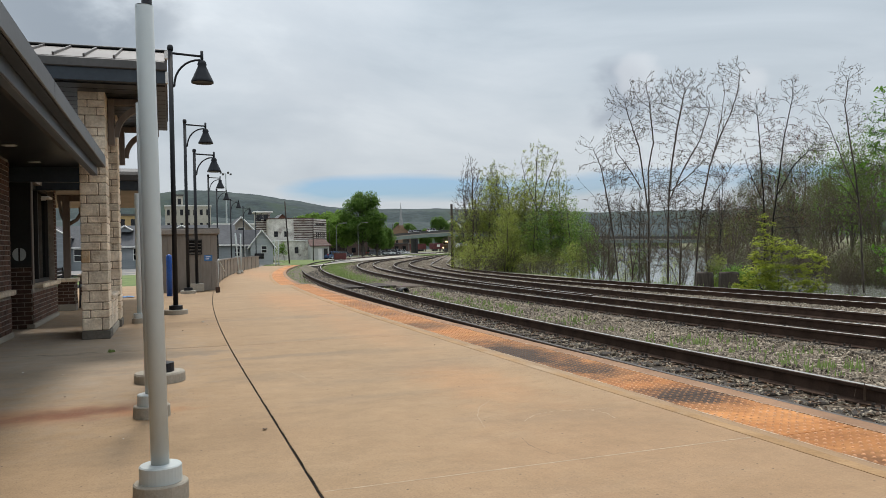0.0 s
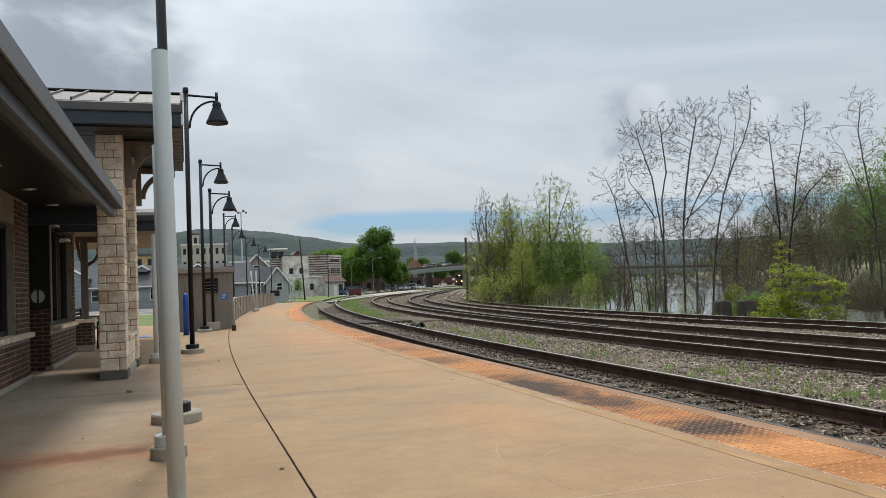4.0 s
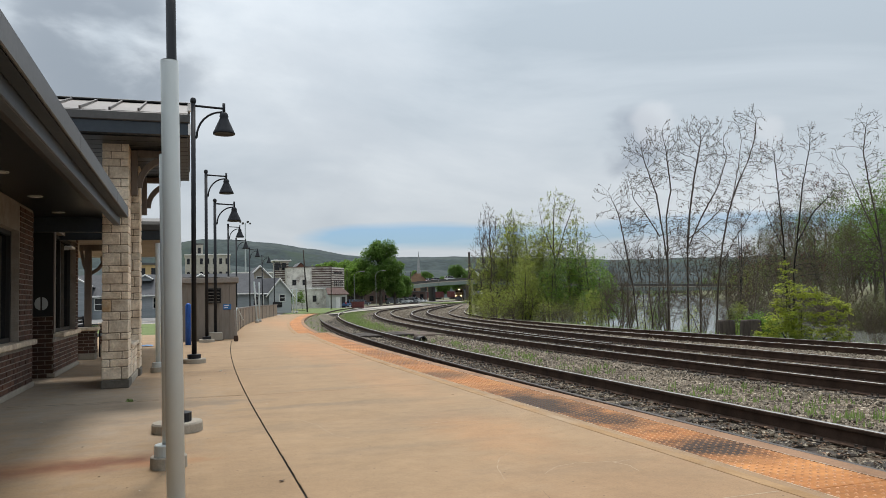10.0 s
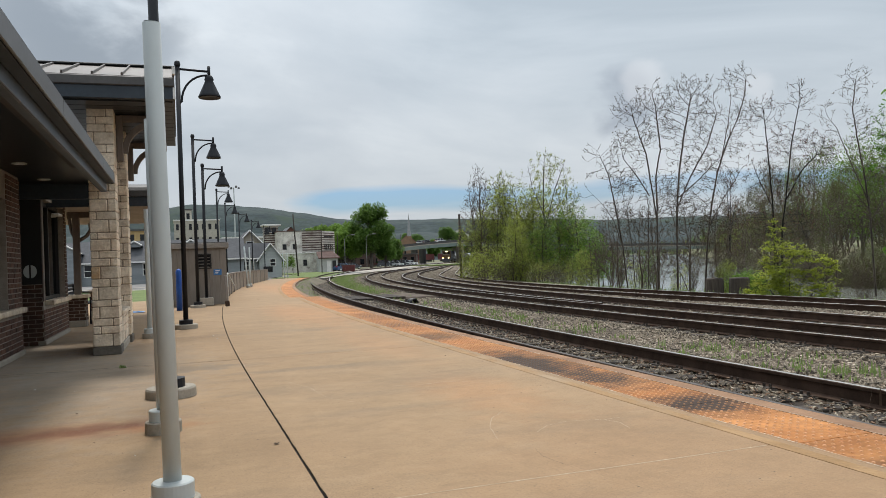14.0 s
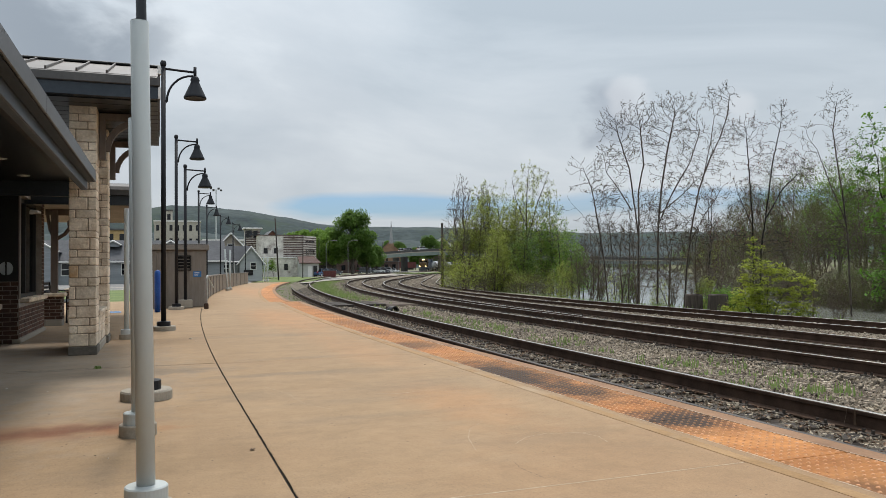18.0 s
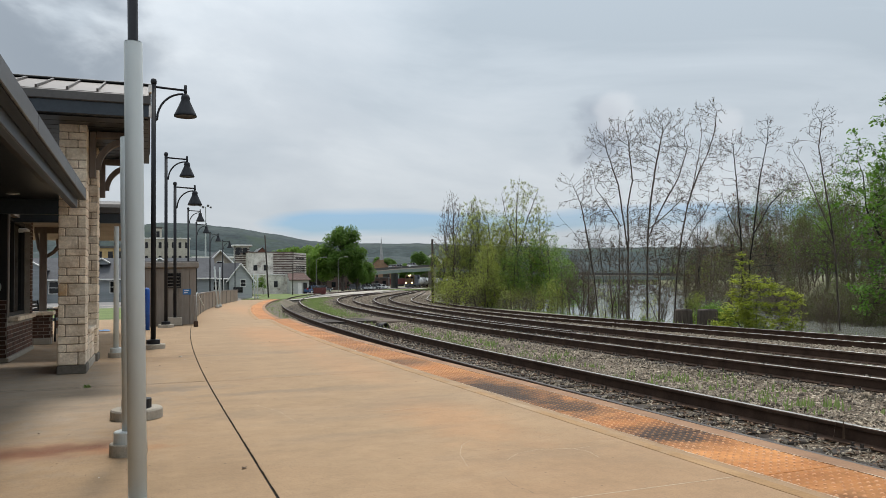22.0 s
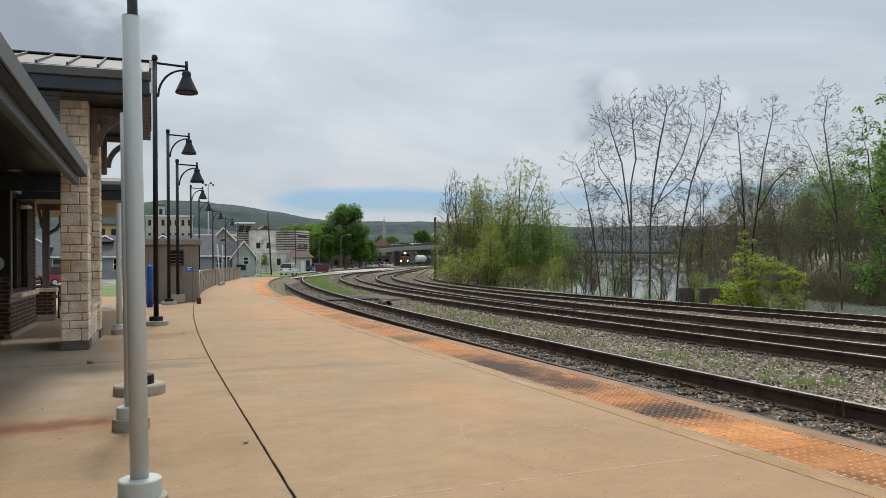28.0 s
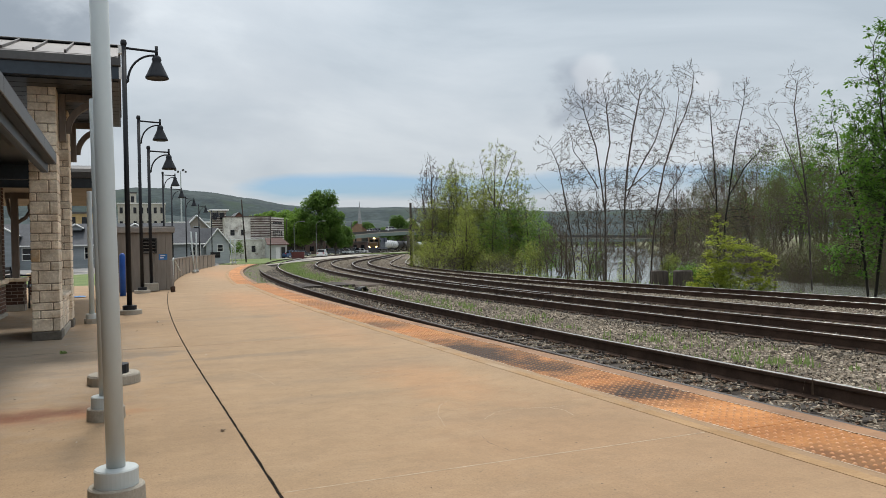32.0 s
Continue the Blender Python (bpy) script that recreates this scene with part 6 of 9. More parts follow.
g_b = facing(crown_tree("tree", "taller young tree with thin yellow green leaves", "tree", 65, [(-0.12, 0.00, 8.20, 1.08, 0.87, 1.54), (1.04, 0.20, 7.77, 1.08, 0.87, 1.71), (-0.75, 0.00, 6.71, 1.25, 1.00, 1.88), (0.50, 0.00, 5.42, 1.42, 1.13, 1.88), (-0.33, 0.20, 3.07, 1.42, 1.13, 1.71)], [[(0.00, 0.00, -0.56), (-0.04, 0.00, 2.86), (-0.12, 0.00, 5.85), (0.04, 0.00, 8.84)], [(-0.04, 0.00, 4.14), (0.71, 0.10, 6.71), (1.62, 0.10, 9.06)], [(-0.08, 0.00, 5.00), (-0.88, 0.00, 7.13), (-1.17, 0.00, 8.84)]], count=1500, per=2, size=0.058, scatter=0.06, **green), 26.6, 57)
g_c = facing(crown_tree("tree", "small round tree with deep green new leaves", "tree", 69, [(-0.24, 0.00, 4.49, 1.28, 1.02, 1.42), (-0.64, 0.10, 2.62, 1.44, 1.15, 1.83), (0.56, 0.00, 2.20, 1.20, 0.96, 1.67)], [[(0.00, 0.00, -0.51), (-0.04, 0.00, 1.78), (-0.20, 0.00, 4.70)], [(0.08, 0.20, -0.51), (0.44, 0.20, 2.62)]], count=1150, per=3, size=0.07, scatter=0.12, leaf="leaf_green", group=G2, bark="bark_pale"), 29.0, 55)
for src, az, r, spin, k in ((g_a, 23.0, 58, 150, 0.86), (g_a, 25.6, 60, 220, 1.0), (g_b, 23.6, 62, 100, 0.9), (g_b, 28.2, 60, 200, 0.85), (g_c, 27.6, 57, 300, 1.0), (g_c, 30.3, 53, 70, 0.62), (g_a, 21.6, 60, 190, 0.72), (g_a, 24.3, 54, 80, 0.6), (g_c, 26.2, 54, 140, 0.75), (g_c, 31.6, 47, 10, 0.4), (g_c, 29.8, 51, 30, 0.75), (g_a, 28.4, 57, 330, 0.7), (g_c, 33.8, 43, 90, 0.36), (g_a, 38.9, 38, 90, 0.22)):
    place(src, az, r, spin, k)
bush = facing(crown_tree("bush", "bushy undergrowth with fresh green leaves on the bank", "bush", 77, [(0, 0, 1.3, 1.35, 1.2, 1.2), (0.9, 0, 0.8, 0.9, 0.9, 0.8), (-0.9, 0, 0.7, 0.9, 0.9, 0.7)], [[(0, 0, -0.4), (0.1, 0, 0.5)], [(0.3, 0.1, -0.4), (0.7, 0, 0.5)], [(-0.3, 0.1, -0.4), (-0.7, 0, 0.5)]], count=800, leaf="leaf_spring", per=2, size=0.062, scatter=0.13, group="bushes on the bank", bark="twig_bark"), 24.0, 53)
brown_bush = facing(crown_tree("bush", "twiggy brown and olive undergrowth on the bank", "bush", 79, [(0, 0, 1.2, 1.4, 1.2, 1.1), (0.8, 0, 0.8, 0.9, 0.9, 0.8), (-0.8, 0, 0.8, 0.9, 0.9, 0.8)], [[(0, 0, -0.4), (0.1, 0, 0.5)], [(0.3, 0.1, -0.4), (0.7, 0, 0.5)], [(-0.3, 0.1, -0.4), (-0.7, 0, 0.5)]], count=700, leaf="leaf_wood", per=1, size=0.045, scatter=0.08, group="bushes on the bank", bark="twig_bark"), 27.4, 51, 0.6)
for k in range(8):
    place(bush, 21.1 + 8.0 * k / 7 + 0.3 * math.sin(k * 5.1), (57, 53, 55)[k % 3] - 4.0 * k / 10, k * 83, (0.6, 0.9, 0.7, 1.0, 0.55)[k % 5])
for k in range(4):
    place(brown_bush, 21.5 + 8.0 * k / 4 + 0.3 * math.sin(k * 3.7), 54 - 7.5 * k / 4, k * 71, (0.5, 0.6, 0.45)[k % 3])
BRUSH = "leafless brown thicket on the river bank"
b_a = place(make_tree("thicket", BRUSH, "bush", 71, 2.6, 0.022, leaf="bud", per=1, size=0.035, scatter=0.1, levels=2, kids=(8, 5), angle=(15, 50), first=0.1, ratio=0.5, group="brown thickets", bark="twig_bark", stems=6), 31.0, 41, 0, 1.0, False)
for i, (az, r, s) in enumerate(((22.5, 56, 0.7), (24.0, 56, 0.6), (26.5, 54, 0.7), (33.9, 40, 0.6), (38.2, 40, 0.7), (47.2, 34, 0.5), (53.0, 36, 0.8))):
    place(b_a, az, r, i * 67, s)

# lime shrub and the leafy tree beside it
facing(crown_tree("shrub", "broad shrub with layered yellow green spring leaves", "shrub", 88, [(-0.30, 0.00, 2.74, 0.21, 0.17, 0.51), (-0.40, 0.00, 2.09, 0.53, 0.42, 0.43), (0.12, 0.10, 1.96, 0.63, 0.50, 0.28), (-0.79, -0.10, 1.66, 0.53, 0.42, 0.28), (0.70, 0.00, 1.66, 0.63, 0.50, 0.24), (-0.26, -0.20, 1.27, 0.84, 0.67, 0.35), (0.96, 0.10, 1.19, 0.67, 0.53, 0.26), (0.09, 0.00, 0.78, 1.16, 0.93, 0.39), (-0.79, 0.20, 0.72, 0.53, 0.42, 0.43), (0.96, 0.00, 0.56, 0.70, 0.56, 0.35), (0.00, 0.00, 0.09, 1.05, 0.84, 0.43), (1.40, 0.00, 1.46, 0.28, 0.22, 0.16)], [[(-0.09, 0.00, -0.31), (-0.16, 0.00, 0.68), (-0.26, 0.00, 1.66), (-0.32, 0.00, 3.04)], [(0.00, 0.00, -0.31), (0.44, 0.10, 0.78), (0.82, 0.10, 1.56)], [(0.09, 0.10, -0.31), (0.70, 0.20, 0.38), (1.31, 0.20, 1.27)], [(-0.12, -0.10, -0.31), (-0.47, -0.10, 0.58), (-0.79, -0.10, 1.46)], [(0.00, -0.10, -0.31), (0.09, -0.20, 0.78), (0.12, -0.20, 1.76)]], count=1100, reach=0.9, step=0.07, kill=0.09, tip=0.004, thin=0.004, twigs=3, twig=(0.06, 0.18), leaf="leaf_lime", per=8, size=0.046, scatter=0.08, flat=0.35, bark="bark_dark"), 42.9, 29, z=-1.1)
place(make_tree("shrub", "low green bush on the water's edge", "shrub", 85, 0.9, 0.02, leaf="leaf_green", per=4, size=0.05, scatter=0.14, levels=3, kids=(9, 5, 4), angle=(30, 75), first=0.08, ratio=0.6, up=0.1, stems=5), 40.6, 36, 0, 1.2, False, z=-1.2)
lt = facing(crown_tree("tree", "young maple hung with bunches of bright green leaves", "tree", 91, [(-1.15, 0, 5.9, 0.5, 0.6, 1.5), (-0.35, 0, 4.0, 0.85, 0.9, 2.5), (0.8, 0, 4.6, 1.2, 1.1, 2.7), (-1.75, 0, 5.0, 0.35, 0.4, 0.35), (-0.5, 0, 1.8, 0.9, 0.9, 1.2), (1.0, 0, 7.6, 0.7, 0.7, 1.2)], [[(0, 0, -0.5), (-0.15, 0, 1.6), (-0.35, 0, 3.4), (-0.9, 0, 4.9)], [(0.1, 0.1, -0.5), (0.4, 0, 2.2), (0.7, 0, 4.4)]], count=1500, leaf="leaf_maple", per=3, size=0.085, scatter=0.10, flat=0.7, group="leafy trees at the bend", bark="bark_dark"), 51.6, 31)
place(lt, 54.3, 29, 120, 1.05)
place(lt, 56.2, 31, 210, 1.1)

# woods on the far bank
wd = place(make_tree("tree", "brown budding tree in the far bank woods", "tree", 101, 9.6, 0.12, leaf="leaf_wood", per=2, size=0.07, scatter=0.3, levels=3, kids=(16, 6, 4), angle=(25, 60), first=0.02, ratio=0.42, group="far bank woods", bark="twig_bark"), 40, 80, 0, 1.0, False)
wo = place(make_tree("tree", "olive budding tree in the far bank woods", "tree", 107, 8.5, 0.12, leaf="leaf_olive", per=3, size=0.08, scatter=0.35, levels=3, kids=(16, 6, 4), angle=(30, 65), first=0.02, ratio=0.42, group="far bank woods", bark="twig_bark"), 42, 82, 0, 1.0, False)
we = place(make_tree("tree", "green tree in the far bank woods", "tree", 103, 8.5, 0.13, leaf="leaf_green", per=3, size=0.11, scatter=0.4, levels=3, kids=(14, 6, 5), angle=(35, 70), first=0.05, ratio=0.42, group="far bank woods"), 47.5, 92, 0, 1.2, False)
rw = random.Random(5)


def wood(az, d, proto, s):
    # d metres behind the far shore
    a = radians(az)
    r = 20.0
    while True:
        x, y = r * math.sin(a), r * math.cos(a)
        if x - T4.x_at(y) > bank_far(y) + d or r > 700:
            break
        r += 1.0
    place(proto, az, r, rw.uniform(0, 360), s)


for k in range(90):
    az = 37.0 + 22.5 * k / 89 + rw.uniform(-0.3, 0.3)
    wood(az, rw.uniform(1, 12), wd if k % 3 else wo, rw.uniform(0.6, 1.0))
for k in range(85):
    wood(35.5 + 24.0 * k / 84 + rw.uniform(-0.3, 0.3), rw.uniform(-2, 3), wo if k % 2 else wd, rw.uniform(0.3, 0.55))
for k in range(30):
    wood(35.5 + 24 * k / 29, rw.uniform(16, 34), wd if rw.random() < 0.6 else wo if rw.random() < 0.6 else we, rw.uniform(0.9, 1.25))
for az in (44.4, 45.2, 46.0, 46.9, 48.6, 50.2, 51.8, 53.5):
    wood(az, rw.uniform(9, 16), we, rw.uniform(1.15, 1.4))
for k in range(24):
    wood(36.5 + 8.0 * k / 23 + rw.uniform(-0.2, 0.2), rw.uniform(2, 14), wd, rw.uniform(1.15, 1.6))
for k in range(26):
    wood(24 + 11 * k / 15 + rw.uniform(-0.2, 0.2), rw.uniform(2, 25), we if k % 3 == 0 else g_a, rw.uniform(0.9, 1.4))

# brush along the far shore
for k in range(46):
    wood(35.5 + 21.5 * k / 45 + rw.uniform(-0.2, 0.2), rw.uniform(-2.5, 3.0), (brown_bush, b_a, brown_bush)[k % 3], rw.uniform(1.0, 1.9))
# fuller far bank behind the bare trees, and brush on the near bank
for k in range(44):
    wood(22.5 + 15.5 * k / 43 + rw.uniform(-0.2, 0.2), rw.uniform(4, 50), (g_a, we, wo)[k % 3], rw.uniform(1.0, 1.6))
for k in range(4):
    place(g_a, 29.4 + 10.0 * k / 3 + rw.uniform(-0.4, 0.4), rw.uniform(39, 46), rw.uniform(0, 360), rw.uniform(0.2, 0.34))
    place(t_s, 31.6 + 7.5 * k / 3 + rw.uniform(-0.3, 0.3), rw.uniform(37, 46), rw.uniform(0, 360), rw.uniform(0.9, 1.4))
    place(b_a, 31.6 + 7.9 * k / 3 + rw.uniform(-0.3, 0.3), rw.uniform(37, 45), rw.uniform(0, 360), rw.uniform(0.5, 0.8))

# town trees


def make_round_tree(label, seed, height, width, leaf, group):
    """A dense shade tree: limbs that carry uneven lobes of leaves."""
    rng = np.random.default_rng(seed)
    t = thing("tree", label, "tree", group=group)
    lobes, polys = [], []
    for k in range(64):
        u = rng.uniform(0, math.tau)
        f = rng.uniform(0.0, 1.0)
        z = height * (0.30 + 0.62 * f)
        prof = math.sin(math.pi * min(1.0, 0.18 + 0.80 * f)) ** 0.5
        r = width * 0.40 * prof * rng.uniform(0.35, 1.0)
        c = np.array((r * math.cos(u), r * math.sin(u), z))
        lobes.append((c, width * rng.uniform(0.11, 0.19)))
        st = np.array((0, 0, max(1.5, z - r * 0.9 - 1.0)))
        polys.append(([st, (st + c) / 2 + np.array((0, 0, 0.4)), c], [0.12, 0.08, 0.03], 4))
    polys.append(([np.array((0, 0, -0.4)), np.array((0.1, 0, height * 0.4)), np.array((0, 0.1, height * 0.85))], [0.42, 0.3, 0.06], 8))
    V, F = tubes_arrays(polys)
    part("trunk", from_arrays("trunk", V, F, M["bark"], True), None, t)
    spots = []
    for c, r in lobes:
        for _ in range(int(90 * r * r)):
            d = rng.normal(0, 1, 3)
            d /= np.linalg.norm(d)
            spots.append((c + d * r * rng.uniform(0.6, 1.08) * np.array((1, 1, 0.8)), d))
    V, F = leaves(rng, spots, 1, 0.28, 0.15)
    part("crown", from_arrays("crown", V, F, M[leaf]), None, t)
    return t


big = place(make_round_tree("large dense green shade tree", 121, 16.2, 11.6, "leaf_dark", "town shade trees"), 13.55, 188, 0, 1.0, False)
row = place(make_round_tree("lighter green street tree in a row", 127, 12.4, 9.5, "leaf_green", "town shade trees"), 12.2, 205, 0, 1.0, False)
for az, r, s in ((11.3, 215, 1.0), (10.4, 212, 0.97), (9.6, 225, 1.0), (8.8, 235, 1.0), (11.8, 190, 0.86), (10.9, 195, 0.9)):
    place(row, az, r, r * 7, s)
for az, r, s in ((14.6, 192, 0.52), (15.3, 215, 0.5)):
    place(big, az, r, r * 7, s)
for az, r, s in ((17.0, 470, 1.1), (18.2, 480, 0.9), (19.3, 440, 1.25), (20.3, 450, 1.1), (16.2, 500, 1.2), (21.6, 430, 1.1), (23.0, 420, 1.2), (24.5, 430, 1.2), (26.0, 420, 1.2), (28, 420, 1.2)):
    place(big, az, r, r * 11, s)
young = place(make_tree("tree", "small young street tree", "tree", 131, 3.4, 0.05, leaf="leaf_green", per=7, size=0.10, scatter=0.2, levels=2, kids=(12, 6), angle=(35, 60), first=0.35, ratio=0.35, group="young street trees"), 7.05, 122, 0, 0.8, False)
place(young, 7.85, 124, 60, 0.8)
place(young, 6.45, 112, 150, 0.95)


# ---- road, grass, town ----
def ribbon(pts, width, z, n=60):
    """A flat band along a smooth curve through a few points."""
    P = [np.array(p, float) for p in pts]
    P = [2 * P[0] - P[1]] + P + [2 * P[-1] - P[-2]]
    out = []
    for i in range(1, len(P) - 2):
        for k in range(n // (len(P) - 3)):
            t = k / (n // (len(P) - 3))
            a, b, c, d = P[i - 1:i + 3]
            out.append(0.5 * (2 * b + (c - a) * t + (2 * a - 5 * b + 4 * c - d) * t * t + (3 * b - a - 3 * c + d) * t ** 3))
    out.append(P[-2])
    V, F = [], []
    for i, p in enumerate(out):
        d = out[min(i + 1, len(out) - 1)] - out[max(i - 1, 0)]
        d /= np.linalg.norm(d)
        for s in (-0.5, 0.5):
            V.append((p[0] + d[1] * s * width, p[1] - d[0] * s * width, z))
    for i in range(len(out) - 1):
        F.append((2 * i, 2 * i + 1, 2 * i + 3, 2 * i + 2))
    return V, F


ROAD = [(-60, 64), (-24, 64), (-4, 67), (7, 78), (14, 93), (22, 112), (34, 142), (52, 185), (74, 240), (110, 330)]
v, f = ribbon(ROAD, 7.0, -0.41, 90)
solid("road", from_arrays("road", v, f, M["asphalt"]), None, "grey asphalt street", "road", kind="structure")
for off in (-4.3, 4.3):
    pts = [(p[0] + (off if i > 2 else 0), p[1] - off * (0.45 if i > 2 else 1)) for i, p in enumerate(ROAD)]
    v, f = ribbon(pts, 1.3, -0.37, 90)
    solid("pavement", from_arrays("pavement", v, f, M["concrete_grey"]), None, "pale concrete sidewalk", "pavement", kind="structure")
M["lawn"] = material("lawn", (0.095, 0.135, 0.038), (0.145, 0.185, 0.055), 0.95, 0.6, 12, 0.6)
M["lot"] = material("lot", (0.34, 0.31, 0.27), (0.42, 0.38, 0.33), 0.95, 0.2, 6, 0.2)


def flat(name, x0, x1, y0, y1, z, mat, label, cat):
    bm = bmn()
    box(bm, x0, x1, y0, y1, z - 0.1, z)
    solid(name, bm, M[mat], label, cat, kind="structure")


flat("lawn", -26, 0.9, 30.5, 49.0, -0.06, "lawn", "mown green lawn beside the platform", "lawn")
flat("driveway", -45, 2.5, 67.6, 90.5, -0.402, "asphalt", "grey asphalt forecourt before the houses", "driveway")
# flat white strip stands in for the pale far sidewalk
flat("road_marking", -45, -4.5, 62.0, 62.9, -0.40, "white_paint", "pale sidewalk strip along the street", "road marking")
flat("path", -26, 1.2, 22.5, 30.4, -0.03, "concrete", "tan concrete walk behind the platform", "pavement")
bm = bmn()
box(bm, 16, 24, 118, 141, -0.5, -0.36)
solid("lawn", bm, M["lawn"], "green verge beside the white building", "lawn", kind="structure")
bm = bmn()
box(bm, 10, 16.5, 84, 128, -0.5, -0.365, m=Matrix.Rotation(radians(-14), 4, "Z") @ Matrix.Translation((-22, 4, 0)))
solid("lawn", bm, M["lawn"], "green verge beside the street", "lawn", kind="structure")
v, f = ribbon([(24, 118), (36, 140), (54, 180), (78, 236)], 12, -0.385, 40)
solid("parking_lot", from_arrays("parking_lot", v, f, M["lot"]), None, "pale gravel parking lot beside the tracks", "parking lot", kind="structure")
bm = bmn()
box(bm, 36, 62, 172, 196, -0.5, -0.2)
solid("lawn", bm, M["lawn"], "raised lawn under the shade trees", "lawn", kind="structure", rz=-6)

M["siding_blue"] = material("siding_blue", (0.20, 0.22, 0.235), (0.25, 0.27, 0.285), 0.75, 0.4, 6, 0.1, stretch=(0.2, 0.2, 5))
M["siding_light"] = material("siding_light", (0.33, 0.35, 0.355), (0.40, 0.42, 0.425), 0.75, 0.4, 6, 0.1, stretch=(0.2, 0.2, 5))
M["siding_tan"] = material("siding_tan", (0.33, 0.285, 0.225), (0.40, 0.35, 0.285), 0.75, 0.4, 6, 0.1, stretch=(5, 5, 0.2))
M["siding_pale"] = material("siding_pale", (0.40, 0.40, 0.38), (0.48, 0.48, 0.46), 0.75, 0.4, 6, 0.1, stretch=(0.2, 0.2, 5))
M["shingle"] = material("shingle", (0.062, 0.064, 0.070), (0.085, 0.087, 0.094), 0.9, 1.0, 5, 0.3)
M["shingle_brown"] = material("shingle_brown", (0.075, 0.042, 0.035), (0.11, 0.065, 0.055), 0.9, 1.0, 5, 0.3)
M["old_white"] = material("old_white", (0.44, 0.415, 0.37), (0.72, 0.69, 0.63), 0.9, 1.6, 4, 0.3, c3=(0.20, 0.165, 0.14), big=0.8)
M["plank_brown"] = material("plank_brown", (0.075, 0.045, 0.04), (0.11, 0.07, 0.06), 0.85, 0.8, 6, 0.2)
M["beige"] = material("beige", (0.36, 0.33, 0.28), (0.45, 0.42, 0.36), 0.85, 0.2, 2, 0.2)
M["ochre"] = material("ochre", (0.38, 0.26, 0.12), (0.46, 0.33, 0.17), 0.85, 0.2, 2, 0.2)
M["red_brick_far"] = material("red_brick_far", (0.17, 0.075, 0.055), (0.24, 0.11, 0.08), 0.9, 0.3, 4, 0.2)
M["bridge_green"] = material("bridge_green", (0.16, 0.20, 0.18), (0.22, 0.26, 0.235), 0.7, 0.2, 2, 0.1)
M["maroon"] = material("maroon", (0.085, 0.022, 0.022), (0.13, 0.035, 0.032), 0.6, 0.5, 4, 0.1)


def gable_roof(bm, x0, x1, y0, y1, ze, zr, along="x", over=0.35, th=0.14):
    """Two sloped slabs that meet at the ridge."""
    def slab(p):
        v = [bm.verts.new(q) for q in p]
        u = [bm.verts.new((q[0], q[1], q[2] - th)) for q in p]
        bm.faces.new(v)
        bm.faces.new(u[::-1])
        for k in range(4):
            bm.faces.new((v[k], u[k], u[(k + 1) % 4], v[(k + 1) % 4]))
    if along == "x":
        ym, s = (y0 + y1) / 2, (zr - ze) / ((y1 - y0) / 2)
        a, b, z = x0 - over, x1 + over, ze - over * s
        slab([(a, y0 - over, z), (b, y0 - over, z), (b, ym, zr), (a, ym, zr)])
        slab([(a, ym, zr), (b, ym, zr), (b, y1 + over, z), (a, y1 + over, z)])
    else:
        xm, s = (x0 + x1) / 2, (zr - ze) / ((x1 - x0) / 2)
        a, b, z = y0 - over, y1 + over, ze - over * s
        slab([(x0 - over, a, z), (xm, a, zr), (xm, b, zr), (x0 - over, b, z)])
        slab([(xm, a, zr), (x1 + over, a, z), (x1 + over, b, z), (xm, b, zr)])


def gable_wall(bm, x0, x1, y0, y1, z0, ze, zr, along="x"):
    if along == "x":
        p = [(y0, z0), (y1, z0), (y1, ze), ((y0 + y1) / 2, zr), (y0, ze)]
        a = [bm.verts.new((x0, y, z)) for y, z in p]
        b = [bm.verts.new((x1, y, z)) for y, z in p]
    else:
        p = [(x0, z0), (x1, z0), (x1, ze), ((x0 + x1) / 2, zr), (x0, ze)]
        a = [bm.verts.new((x, y0, z)) for x, z in p]
        b = [bm.verts.new((x, y1, z)) for x, z in p]
    bm.faces.new(a)
    bm.faces.new(b[::-1])
    for k in range(5):
        bm.faces.new((a[k], b[k], b[(k + 1) % 5], a[(k + 1) % 5]))
    bmesh.ops.recalc_face_normals(bm, faces=bm.faces)


def add_window(parent, x, y, z0, z1, w, frame="white_paint", depth=0.06, label="white framed window"):
    """A window in a wall that faces -y."""
    bm = bmn()
    t = 0.07
    for a, b, c, d in ((x - w / 2 - t, x - w / 2, z0 - t, z1 + t), (x + w / 2, x + w / 2 + t, z0 - t, z1 + t), (x - w / 2, x + w / 2, z0 - t, z0), (x - w / 2, x + w / 2, z1, z1 + t), (x - w / 2, x + w / 2, (z0 + z1) / 2 - 0.03, (z0 + z1) / 2 + 0.03)):
        box(bm, a, b, y - depth, y + 0.02, c, d)
    wn = part("window", bm, M[frame], parent, label)
    bm = bmn()
    box(bm, x - w / 2, x + w / 2, y - 0.025, y + 0.01, z0, z1)
    part("pane", bm, M["window"], wn)


